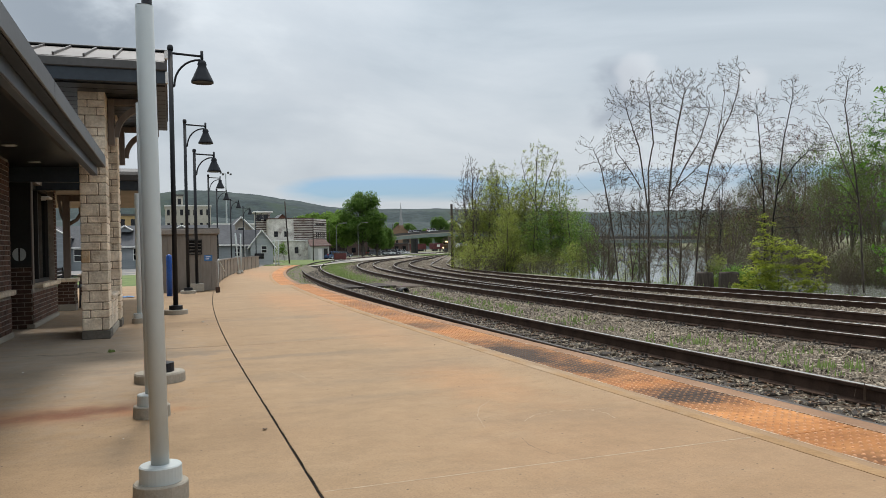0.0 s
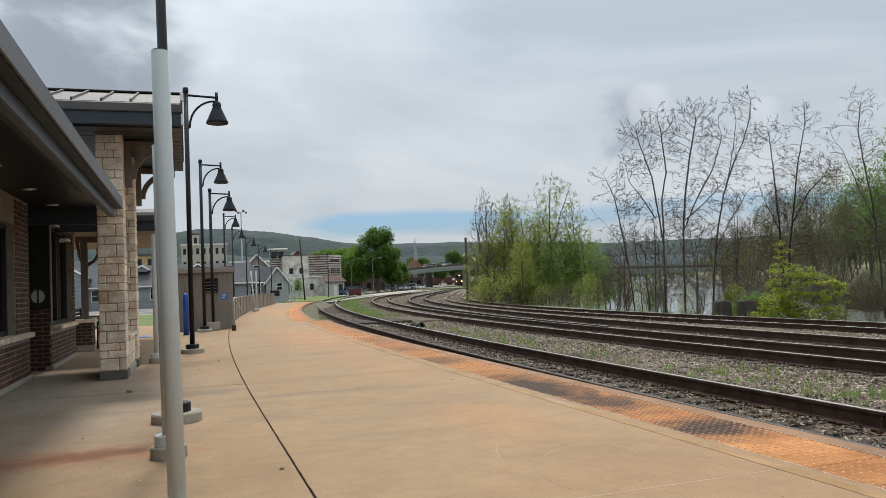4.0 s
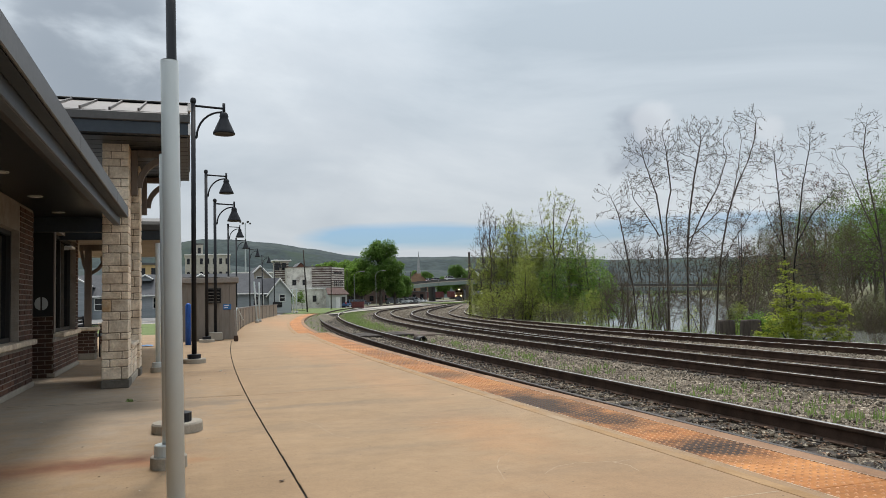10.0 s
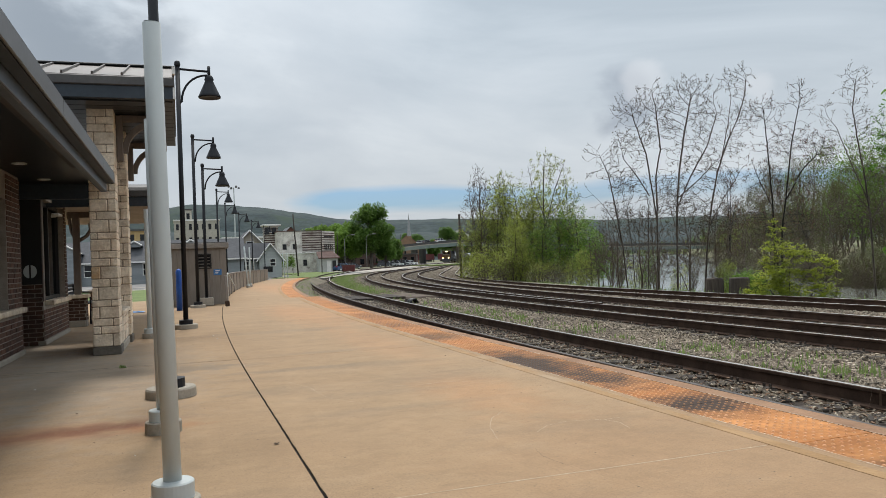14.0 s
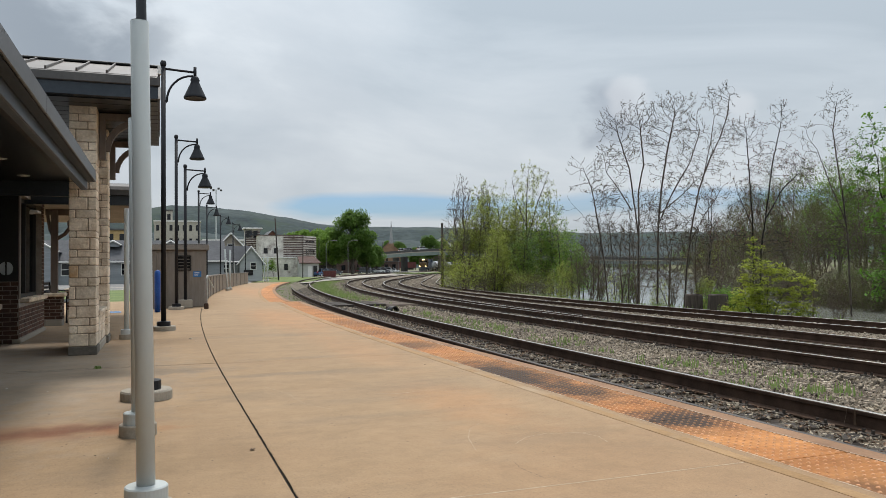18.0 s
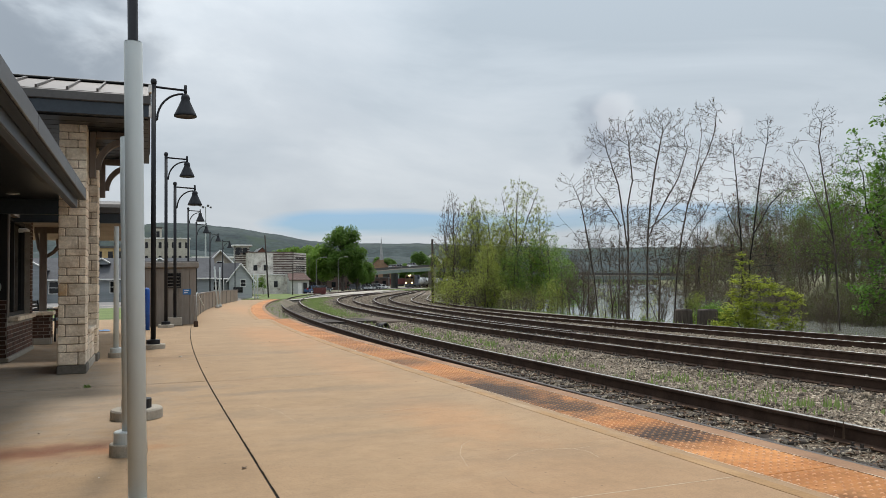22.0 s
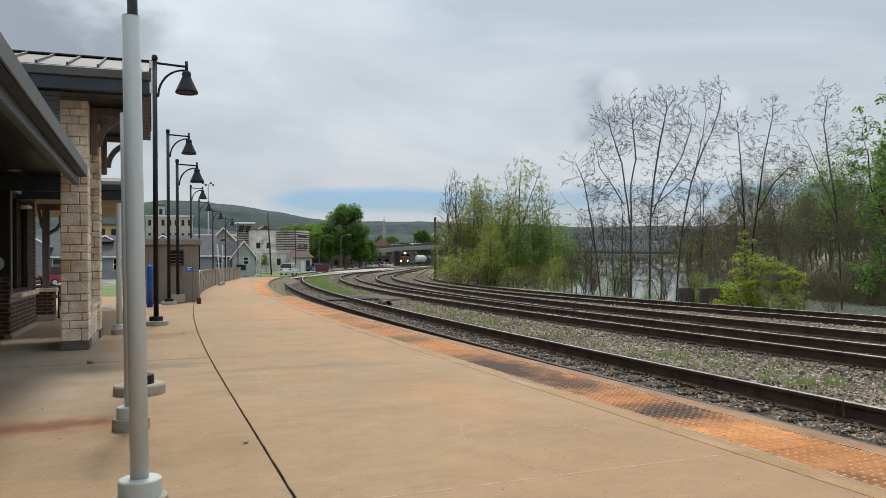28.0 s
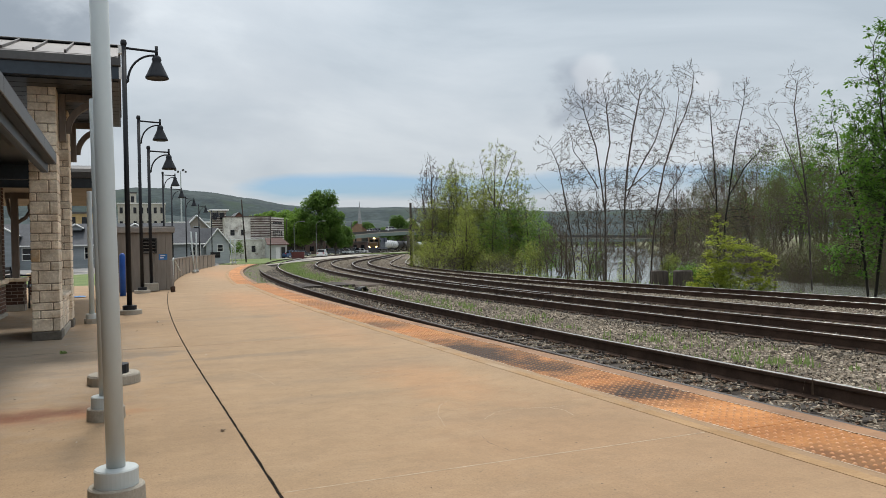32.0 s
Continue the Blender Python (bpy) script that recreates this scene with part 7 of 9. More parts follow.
def make_houses():
    G = -0.45
    h = thing("house", "long low blue grey house with dark shingle roof", "house", group="grey houses")
    bm = bmn()
    gable_wall(bm, -17, 7.0, 92, 101, G, 2.2, 4.5)
    part("wall", bm, M["siding_blue"], h)
    bm = bmn()
    gable_roof(bm, -17, 7.0, 92, 101, 2.25, 4.6)
    part("roof", bm, M["shingle"], h)
    bm = bmn()
    box(bm, -17.4, 7.4, 91.55, 91.63, 1.98, 2.15)
    part("eave_trim", bm, M["white_paint"], h, "white eave board")
    for x in (-11.7, -9.5, -6.5, -3.5, 0.5, 3.6):
        add_window(h, x, 92, 0.62, 1.85, 0.85)
    for xa, wd_, zr in ((-12.8, 2.6, 4.9), (-4.9, 0.75, 4.55), (1.2, 0.75, 4.55)):
        bm = bmn()
        ze = zr - wd_ * 0.62
        y0 = 91.4 if wd_ > 2 else 94.0
        gable_roof(bm, xa - wd_, xa + wd_, y0, 96.4, ze, zr, "y", 0.15)
        d = part("gable_roof", bm, M["shingle"], h)
        bm = bmn()
        for s in (-1, 1):
            tube(bm, [(xa, y0 - 0.2, zr - 0.08), (xa + s * (wd_ + 0.1), y0 - 0.2, ze - 0.14)], 0.09, 4)
        part("barge_board", bm, M["white_paint"], d, "white barge board")
        bm = bmn()
        gable_wall(bm, xa - wd_ + 0.1, xa + wd_ - 0.1, y0, 96, G if wd_ > 2 else ze - 0.3, ze, zr - 0.1, "y")
        part("gable_wall", bm, M["siding_blue"], h)
    h = thing("house", "pale sided house with a tall front gable", "house", group="grey houses")
    bm = bmn()
    gable_wall(bm, 6.4, 11.2, 104.6, 114, G, 3.4, 5.85, "y")
    part("wall", bm, M["siding_tan"], h)
    bm = bmn()
    gable_roof(bm, 6.4, 11.2, 104.6, 114, 3.4, 5.95, "y")
    part("roof", bm, M["shingle"], h)
    bm = bmn()
    for s in (-1, 1):
        tube(bm, [(8.8, 104.2, 5.85), (8.8 + s * 2.75, 104.2, 2.95)], 0.1, 4)
    part("barge_board", bm, M["white_paint"], h, "white barge boards")
    add_window(h, 8.8, 104.6, 3.2, 4.4, 0.8)
    h = thing("house", "light blue grey house with white trimmed gables", "house", group="grey houses")
    bm = bmn()
    gable_wall(bm, 5.2, 10.6, 98.2, 102.4, G, 2.2, 3.95, "x")
    gable_wall(bm, 9.25, 12.0, 97.4, 102, G, 2.1, 3.85, "y")
    part("wall", bm, M["siding_light"], h)
    bm = bmn()
    gable_roof(bm, 5.2, 10.6, 98.2, 102.4, 2.2, 4.05, "x")
    part("roof", bm, M["shingle"], h)
    bm = bmn()
    gable_roof(bm, 9.25, 12.0, 97.4, 102, 2.1, 3.95, "y", 0.3)
    part("gable_roof", bm, M["shingle"], h)
    bm = bmn()
    for s in (-1, 1):
        tube(bm, [(10.62, 97.05, 3.9), (10.62 + s * 1.75, 97.05, 1.62)], 0.08, 4)
        tube(bm, [(6.1, 97.35, 3.35), (6.1 + s * 1.5, 97.35, 2.2)], 0.08, 4)
    tube(bm, [(4.9, 97.8, 2.05), (9.2, 97.8, 2.05)], 0.08, 4)
    part("barge_board", bm, M["white_paint"], h, "white trim boards")
    bm = bmn()
    gable_wall(bm, 4.7, 7.5, 97.5, 99, 2.15, 2.25, 3.3, "y")
    part("porch_gable", bm, M["siding_pale"], h)
    for x in (5.0, 6.6, 8.6):
        bm = bmn()
        box(bm, x - 0.06, x + 0.06, 97.6, 97.72, G, 2.15)
        part("porch_post", bm, M["white_paint"], h)
    add_window(h, 7.6, 98.2, 0.7, 1.7, 0.8)
    add_window(h, 10.9, 97.4, 1.1, 1.9, 0.6)
    add_window(h, 10.3, 97.4, 0.4, 0.95, 1.0, "dark_trim", label="dark basement window")


make_houses()


def make_striped():
    G = -0.45
    b = thing("old_building", "weathered white two storey building with brown striped planks", "building", 0, 0)
    bm = bmn()
    box(bm, 17.3, 25.6, 146, 162, G, 7.35)
    part("wall", bm, M["old_white"], b)
    bm = bmn()
    box(bm, 17.2, 25.7, 145.9, 162, 7.35, 7.5)
    part("parapet", bm, M["plank_brown"], b)
    # striped upper wall
    for k in range(9):
        z = 3.25 + k * 0.455
        bm = bmn()
        box(bm, 21.9, 25.65, 145.86, 146.0, z, z + 0.2, 0.01)
        part("plank", bm, M["plank_brown"], b)
    # street facade, turned to the side
    fac = pose(25.6, 146.0, 0, 0, 0, 52)
    bm = bmn()
    box(bm, 0.0, 5.4, 0.0, 0.5, G, 7.35)
    f = part("facade", bm, M["old_white"], b, at=fac)
    for k in range(17):
        z = 0.0 + k * 0.43
        bm = bmn()
        box(bm, 0.02, 5.4, -0.05, 0.0, z, z + 0.17)
        part("plank", bm, M["plank_brown"], f)
    for zz, hh in ((3.75, 1.05), (0.6, 1.5)):
        for k in range(5):
            bm = bmn()
            box(bm, 1.0 + k * 0.78, 1.38 + k * 0.78, -0.09, -0.055, zz, zz + hh)
            w = part("window", bm, M["window"], f, "dark narrow window")
            bm = bmn()
            box(bm, 1.175 + k * 0.78, 1.205 + k * 0.78, -0.11, -0.092, zz, zz + hh)
            box(bm, 1.0 + k * 0.78, 1.38 + k * 0.78, -0.105, -0.093, zz + hh / 2 - 0.03, zz + hh / 2 + 0.03)
            part("window_frame", bm, M["old_white"], w)
    for k in range(6):
        bm = bmn()
        box(bm, 0.9 + k * 0.62, 1.36 + k * 0.62, -0.10, -0.06, 6.05 + 0.1 * (k % 2), 6.45)
        part("sign_bar", bm, M["dark_trim"], f, "dark sign lettering bar")
    # lower white front
    bm = bmn()
    box(bm, 17.6, 24.4, 142.4, 145.99, G, 3.1)
    part("front_block", bm, M["old_white"], b)
    bm = bmn()
    box(bm, 17.5, 24.5, 142.3, 145.98, 3.1, 3.28, 0.02)
    part("ledge", bm, M["white_paint"], b, "white ledge")
    for x in (18.6, 20.5):
        add_window(b, x, 146, 4.05, 4.95, 0.6, "dark_trim", label="dark sash window")
    add_window(b, 21.8, 142.4, 0.9, 1.9, 0.55, "dark_trim", label="dark sash window")
    add_window(b, 19.0, 142.4, 0.9, 1.9, 0.55, "old_white", label="boarded window")
    # brown roofed porch
    bm = bmn()
    v = [bm.verts.new(p) for p in ((23.6, 138.6, 2.15), (27.6, 138.6, 2.15), (27.0, 142.35, 3.35), (23.9, 142.35, 3.35), (23.6, 138.6, 2.0), (27.6, 138.6, 2.0), (27.0, 142.35, 3.2), (23.9, 142.35, 3.2))]
    for q in ((0, 1, 2, 3), (7, 6, 5, 4), (0, 4, 5, 1), (1, 5, 6, 2), (2, 6, 7, 3), (3, 7, 4, 0)):
        bm.faces.new([v[k] for k in q])
    p = part("porch_roof", bm, M["shingle_brown"], b, "brown shingled porch roof")
    bm = bmn()
    box(bm, 23.9, 27.2, 139.0, 145.9, G, 2.3)
    part("porch_wall", bm, M["siding_pale"], b)
    for x in (25.2, 26.2):
        bm = bmn()
        box(bm, x, x + 0.7, 138.92, 138.99, G, 1.6)
        part("door", bm, M["white_paint"] if x < 26 else M["dark_trim"], b, "narrow door")
    # corner tower behind
    t = thing("striped_tower", "square striped tower with a flat overhanging roof", "tower", 0, 0)
    bm = bmn()
    box(bm, 15.4, 18.0, 150, 153, G, 8.7)
    part("wall", bm, M["old_white"], t)
    for k in range(12):
        bm = bmn()
        box(bm, 15.38, 18.02, 149.93, 150.0, 3.2 + k * 0.44, 3.42 + k * 0.44)
        part("plank", bm, M["plank_brown"], t)
    for x in (15.9, 17.2):
        bm = bmn()
        box(bm, x - 0.4, x + 0.4, 149.88, 149.94, 7.1, 8.4)
        part("window", bm, M["window"], t, "dark tower opening")
    bm = bmn()
    box(bm, 14.9, 18.5, 149.4, 153.6, 8.7, 9.0, 0.05)
    part("roof", bm, M["white_paint"], t, "white flat roof edge")


make_striped()


M["dark_brick"] = material("dark_brick", (0.06, 0.04, 0.034), (0.10, 0.066, 0.055), 0.9, 0.4, 4, 0.1)


def block(name, label, cat, x, y, w, d, h, mat, roof, rz=0, rows=0, cols=0, pitch=0.0, z=-0.45, group=""):
    """A far building with rows of windows on the side that faces -y."""
    b = thing(name, label, cat, x, y, z, rz, group)
    bm = bmn()
    if pitch:
        gable_wall(bm, -w / 2, w / 2, 0, d, 0, h, h + pitch, "y")
    else:
        box(bm, -w / 2, w / 2, 0, d, 0, h)
    part("wall", bm, M[mat], b)
    bm = bmn()
    if pitch:
        gable_roof(bm, -w / 2, w / 2, 0, d, h, h + pitch + 0.15, "y", 0.4)
    else:
        box(bm, -w / 2 - 0.2, w / 2 + 0.2, -0.2, d + 0.2, h, h + 0.35)
    part("roof", bm, M[roof], b)
    for r in range(rows):
        for c in range(cols):
            bm = bmn()
            cx = -w / 2 + w * (c + 0.5) / cols
            cz = h * (r + 0.55) / rows
            box(bm, cx - w / cols * 0.22, cx + w / cols * 0.22, -0.06, 0.02, cz - 0.75, cz + 0.75)
            part("window", bm, M["window"], b)
    return b


block("far_building", "long pale commercial building with rows of windows", "building", 4.4, 210, 11.3, 14, 14.0, "beige", "white_paint", rows=4, cols=7)
block("bell_tower", "square pale roof tower with openings", "tower", 2.3, 212, 1.8, 1.8, 16.9, "beige", "fascia", rows=5, cols=1)
block("far_building", "ochre brick building with white windows", "building", -9, 165, 14, 10, 9.5, "ochre", "fascia", rows=3, cols=7)
block("far_building", "low pale roofed warehouse", "building", 14, 185, 9, 12, 8.2, "siding_pale", "white_paint", rows=2, cols=5)
block("far_building", "brick house with grey gable roof", "house", 31, 228, 7, 12, 9.5, "red_brick_far", "fascia", rows=2, cols=3, pitch=3.2)
block("far_building", "grey roofed house behind the old building", "house", 27, 226, 7, 12, 8.6, "siding_pale", "fascia", rows=2, cols=3, pitch=2.6, rz=-8)
block("far_building", "dark red brick building under the bridge", "building", 66, 262, 26, 12, 3.6, "dark_brick", "fascia", rows=1, cols=10, rz=-20)
block("far_building", "brick building with dark windows behind the trees", "building", 46, 232, 22, 12, 6.2, "dark_brick", "shingle", rows=2, cols=8, rz=-14)
block("far_house", "white house among far trees", "house", 172, 470, 14, 12, 8.5, "white_paint", "shingle", rows=2, cols=4, pitch=3.5, rz=-18, z=8)


M["church_brick"] = material("church_brick", (0.23, 0.145, 0.095), (0.31, 0.20, 0.135), 0.9, 0.4, 4, 0.1)


M["spire_grey"] = material("spire_grey", (0.26, 0.265, 0.27), (0.33, 0.335, 0.34), 0.6, 0.5, 4, 0.0)


def make_church():
    c = thing("church", "brick church with a tall grey steeple", "church", 128.5, 440, 0, -16)
    bm = bmn()
    gable_wall(bm, -6.5, 6.5, 0, 22, -0.5, 11, 16.5, "y")
    part("nave", bm, M["church_brick"], c)
    bm = bmn()
    gable_roof(bm, -6.5, 6.5, 0, 22, 11, 16.8, "y", 0.4)
    part("roof", bm, M["shingle"], c)
    bm = bmn()
    box(bm, -0.2, 2.6, -1.2, 1.7, -0.5, 15.5)
    t = part("tower", bm, M["church_brick"], c)
    bm = bmn()
    v = [bm.verts.new(p) for p in ((0.0, -1.0, 15.5), (2.4, -1.0, 15.5), (2.4, 1.4, 15.5), (0.0, 1.4, 15.5), (1.2, 0.2, 29.5))]
    bm.faces.new(v[:4][::-1])
    for k in range(4):
        bm.faces.new((v[k], v[(k + 1) % 4], v[4]))
    part("spire", bm, M["spire_grey"], t, "grey metal spire")
    for x in (-4, -1.5):
        bm = bmn()
        box(bm, x - 0.5, x + 0.5, -0.06, 0.02, 3, 8)
        part("window", bm, M["window"], c)


make_church()


def make_bridge():
    b = thing("road_bridge", "long green steel girder road bridge on concrete piers", "bridge")
    # deck from the town ramp out over the river
    A = [(70, 292, 5.0), (80, 289, 5.9), (92, 285, 6.8), (103, 281.7, 7.2), (130, 270, 5.3), (157, 256, 3.2), (190, 238, 2.3), (225, 220, 2.0)]
    for (x0, y0, z0), (x1, y1, z1) in zip(A, A[1:]):
        for name, mat, dz0, dz1, w in (("girder", "bridge_green", -1.3, -0.1, 0.25), ("deck", "concrete_grey", -0.1, 0.25, 4.2), ("parapet", "fascia", 0.25, 1.15, 0.2)):
            bm = bmn()
            d = Vector((x1 - x0, y1 - y0, 0)).normalized()
            n = Vector((d.y, -d.x, 0))
            vs = []
            for (x, y, z) in ((x0, y0, z0), (x1, y1, z1)):
                for s, dz in ((-1, dz0), (1, dz0), (1, dz1), (-1, dz1)):
                    sh = n * (s * w)
                    if name != "deck":
                        sh = sh + n * 4.0
                    vs.append(bm.verts.new((x + sh.x, y + sh.y, z + dz)))
            for q in ((0, 1, 5, 4), (1, 2, 6, 5), (2, 3, 7, 6), (3, 0, 4, 7), (3, 2, 1, 0), (4, 5, 6, 7)):
                bm.faces.new([vs[k] for k in q])
            bmesh.ops.recalc_face_normals(bm, faces=bm.faces)
            part(name, bm, M[mat], b)
    for x, y, zt in ((86, 286.5, 5.0), (89, 285.5, 5.2), (103, 281.5, 5.9), (130, 270, 4.0), (157, 256, 1.9), (190, 238, 1.0)):
        bm = bmn()
        box(bm, x - 0.45, x + 0.45, y - 4.2, y + 2, -4, zt, 0.05)
        part("pier", bm, M["concrete_grey"] if x > 95 else M["dark_trim"], b)


make_bridge()


# ---- poles and street lamps ----
def pole(x, y, h, r, lean, label):
    bm = bmn()
    tube(bm, [(0, 0, -0.6), (lean[0] * 0.5, lean[1] * 0.5, h / 2), (lean[0], lean[1], h)], [r, r * 0.9, r * 0.8], 10)
    return solid("utility_pole", bm, M["tie"], label, "utility pole", x, y, ground_z(x, y), smooth=True)


pole(14.25, 99, 8.0, 0.10, (-0.45, 0), "leaning dark wooden utility pole by the street")
pole(20.6, 118, 6.7, 0.08, (0.1, 0), "slim dark wooden pole")
pole(28.9, 147.5, 7.4, 0.08, (0.05, 0), "slim wooden pole at the building corner")
p = pole(21.45, 58.3, 5.3, 0.115, (0.02, 0), "short dark wooden pole beside the tracks")
pole(60, 212, 9, 0.14, (0, 0), "slim wooden pole in the parking lot")


M["dull_steel"] = material("dull_steel", (0.16, 0.16, 0.155), (0.23, 0.23, 0.22), 0.6, 1.0, 10, 0.0)


def street_light(x, y, h, arm):
    t = thing("street_light", "dull grey steel street light with a curved arm", "street lamp", x, y, ground_z(x, y), group="street lights")
    bm = bmn()
    tube(bm, [(0, 0, -0.2), (0, 0, h - 0.8)], 0.055, 8)
    part("pole", bm, M["dull_steel"], t)
    bm = bmn()
    tube(bm, [(0, 0, h - 0.85), (arm * 0.15, 0, h - 0.35), (arm * 0.5, 0, h - 0.05), (arm, 0, h + 0.05)], 0.04, 6)
    part("arm", bm, M["dull_steel"], t)
    bm = bmn()
    box(bm, arm - 0.1, arm + 0.7, -0.15, 0.15, h - 0.05, h + 0.12, 0.04)
    part("lamp_head", bm, M["dull_steel"], t)


street_light(30.2, 146.9, 6.9, 1.4)
street_light(36.6, 155.8, 7.3, 1.4)
street_light(52, 196, 7.5, 1.4)
t = thing("floodlight_mast", "tall thin mast with a ring of floodlights", "light mast", 16.6, 249, -0.4)
bm = bmn()
tube(bm, [(0, 0, 0), (0, 0, 26.5)], [0.3, 0.15], 8)
part("mast", bm, M["grey_paint"], t)
for k in range(6):
    bm = bmn()
    a = k * math.tau / 6
    box(bm, -0.3, 0.3, -0.25, 0.25, 0, 0.55, 0.05, m=Matrix.Translation((1.5 * math.cos(a), 0.6 * math.sin(a), 26.0 + 0.5 * (k % 2))))
    part("floodlight", bm, M["fascia"], t)


# ---- vehicles ----
def carpaint(name, c):
    return material(name, c, tuple(v * 1.15 for v in c), 0.3, 1.0, 10, 0.0, spec=0.6)


M["car_white"] = carpaint("car_white", (0.62, 0.63, 0.63))
M["car_red"] = carpaint("car_red", (0.26, 0.02, 0.025))
M["car_dark"] = carpaint("car_dark", (0.03, 0.035, 0.045))
M["car_silver"] = carpaint("car_silver", (0.35, 0.36, 0.37))
M["car_blue"] = carpaint("car_blue", (0.03, 0.07, 0.16))
M["tyre"] = material("tyre", (0.018, 0.018, 0.018), (0.03, 0.03, 0.03), 0.85, 3, 30, 0.1)
M["tail_red"] = material("tail_red", (0.35, 0.01, 0.01), (0.42, 0.02, 0.02), 0.4, 3, 30, 0.0)


def extrude_profile(bm, pts, w0, w1=None):
    """Closed side outline (y, z) extruded across x; the top may be narrower."""
    zs = [p[1] for p in pts]
    lo, hi = min(zs), max(zs)
    w1 = w0 if w1 is None else w1
    A, B = [], []
    for y, z in pts:
        w = w0 + (w1 - w0) * (z - lo) / (hi - lo)
        A.append(bm.verts.new((-w, y, z)))
        B.append(bm.verts.new((w, y, z)))
    bm.faces.new(A)
    bm.faces.new(B[::-1])
    n = len(pts)
    for k in range(n):
        bm.faces.new((A[k], B[k], B[(k + 1) % n], A[(k + 1) % n]))
    bmesh.ops.recalc_face_normals(bm, faces=bm.faces)


def make_car(label, paint, x, y, rz, suv=True, category="car", group=""):
    """Drives along its +y."""
    t = thing("car", label, category, x, y, ground_z(x, y) + 0.035, rz, group)
    bm = bmn()
    hood = 0.98 if suv else 0.85
    extrude_profile(bm, [(-2.2, 0.28), (2.15, 0.28), (2.25, 0.6), (2.1, hood - 0.12), (1.1, hood), (-2.15, hood + 0.06), (-2.28, 0.6)], 0.92, 0.86)
    bmesh.ops.bevel(bm, geom=list(bm.edges), offset=0.05, segments=2, affect="EDGES")
    part("body", bm, M[paint], t, smooth=False)
    bm = bmn()
    top = 1.66 if suv else 1.42
    back = -2.1 if suv else -1.7
    extrude_profile(bm, [(1.15, hood - 0.02), (0.45, top - 0.05), (0.1, top), (back + 0.35, top), (back, hood + 0.02)], 0.84, 0.66)
    part("cabin", bm, M["window"], t, "dark tinted cabin glass")
    bm = bmn()
    box(bm, -0.67, 0.67, back + 0.3, 0.35, top - 0.03, top + 0.03, 0.02)
    for yy in (0.8, -0.45, back + 0.4):
        for s in (-1, 1):
            tube(bm, [(s * 0.85, yy + (0.25 if yy > 0 else -0.1), hood - 0.02), (s * 0.67, yy - 0.3 if yy > 0 else yy, top - 0.02)], 0.05, 5)
    part("roof", bm, M[paint], t)
    for sx in (-1, 1):
        for yy in (-1.4, 1.4):
            m = Matrix.Translation((sx * 0.8, yy, 0.33)) @ Matrix.Rotation(math.pi / 2, 4, "Y")
            bm = bmn()
            cyl(bm, 0.33, 0.33, -0.11, 0.11, 18, m=m)
            w = part("wheel", bm, M["tyre"], t)
            bm = bmn()
            cyl(bm, 0.19, 0.19, -0.118, 0.118, 12, m=m)
            part("rim", bm, M["grey_paint"], w)
        bm = bmn()
        box(bm, sx * 0.62 - 0.16, sx * 0.62 + 0.16, -2.3, -2.2, 0.75, 0.98, 0.02)
        part("tail_light", bm, M["tail_red"], t)
        bm = bmn()
        box(bm, sx * 0.62 - 0.18, sx * 0.62 + 0.18, 2.14, 2.26, 0.66, 0.8, 0.02)
        part("headlight", bm, M["white_paint"], t)
    return t


PARK = "cars parked beside the tracks"
for i, (az, r, rz, paint, suv) in enumerate(((14.45, 208, -80, "car_dark", True), (14.95, 214, -80, "car_silver", False), (15.35, 219, -80, "car_white", False), (15.75, 224, -75, "car_dark", False), (16.1, 230, -75, "car_silver", True), (16.45, 236, -75, "car_white", False), (12.1, 176, -60, "car_dark", False), (11.35, 143, -50, "car_blue", False), (15.6, 250, -70, "car_dark", True))):
    a = radians(az)
    names = {"car_dark": "dark parked car", "car_silver": "silver grey parked car", "car_white": "white parked car", "car_blue": "dark blue parked car"}
    make_car(names[paint] + (" with a tall cabin" if suv else " with a low roof") + " beside the street", paint, r * math.sin(a), r * math.cos(a), rz, suv, group=PARK)
for az, r, paint, label in ((17.35, 299, "car_white", "white van stopped on the road bridge"), (17.75, 299, "car_silver", "silver grey car stopped on the road bridge"), (18.75, 297, "car_white", "white car stopped on the road bridge")):
    a = radians(az)
    make_car(label, paint, r * math.sin(a), r * math.cos(a), -75, True, group="cars on the bridge").location.z = 7.1 + (az - 17.9) * 0.4
t = thing("dumpster", "dark red steel waste container beside the street", "dumpster", 27.0, 128.5, -0.45, -15)
t.scale = (0.66, 0.7, 0.85)
bm = bmn()
extrude_profile(bm, [(-0.9, 0.0), (0.9, 0.0), (1.05, 1.35), (-1.05, 1.35)], 1.5, 1.65)
part("bin", bm, M["maroon"], t)
bm = bmn()
box(bm, -1.7, 1.7, -1.1, 1.1, 1.35, 1.45, 0.03)
part("lid", bm, M["car_dark"], t)
for i in range(5):
    bm = bmn()
    box(bm, -1.5 + i * 0.72, -1.42 + i * 0.72, -1.08, -1.0, 0.1, 1.3, 0.01)
    part("rib", bm, M["maroon"], t)

WHITE_CAR = make_car("white sport utility car driving along the street", "car_white", -3, 62, -80)
RED_CAR = make_car("dark red sport utility car driving along the street", "car_red", -12, 62, -80)
for ob in [c for c in WHITE_CAR.children_recursive + RED_CAR.children_recursive if c.type == "MESH"]:
    ob.data.transform(Matrix.Scale(0.88, 4))

# maroon freight wagon standing beyond the bridge

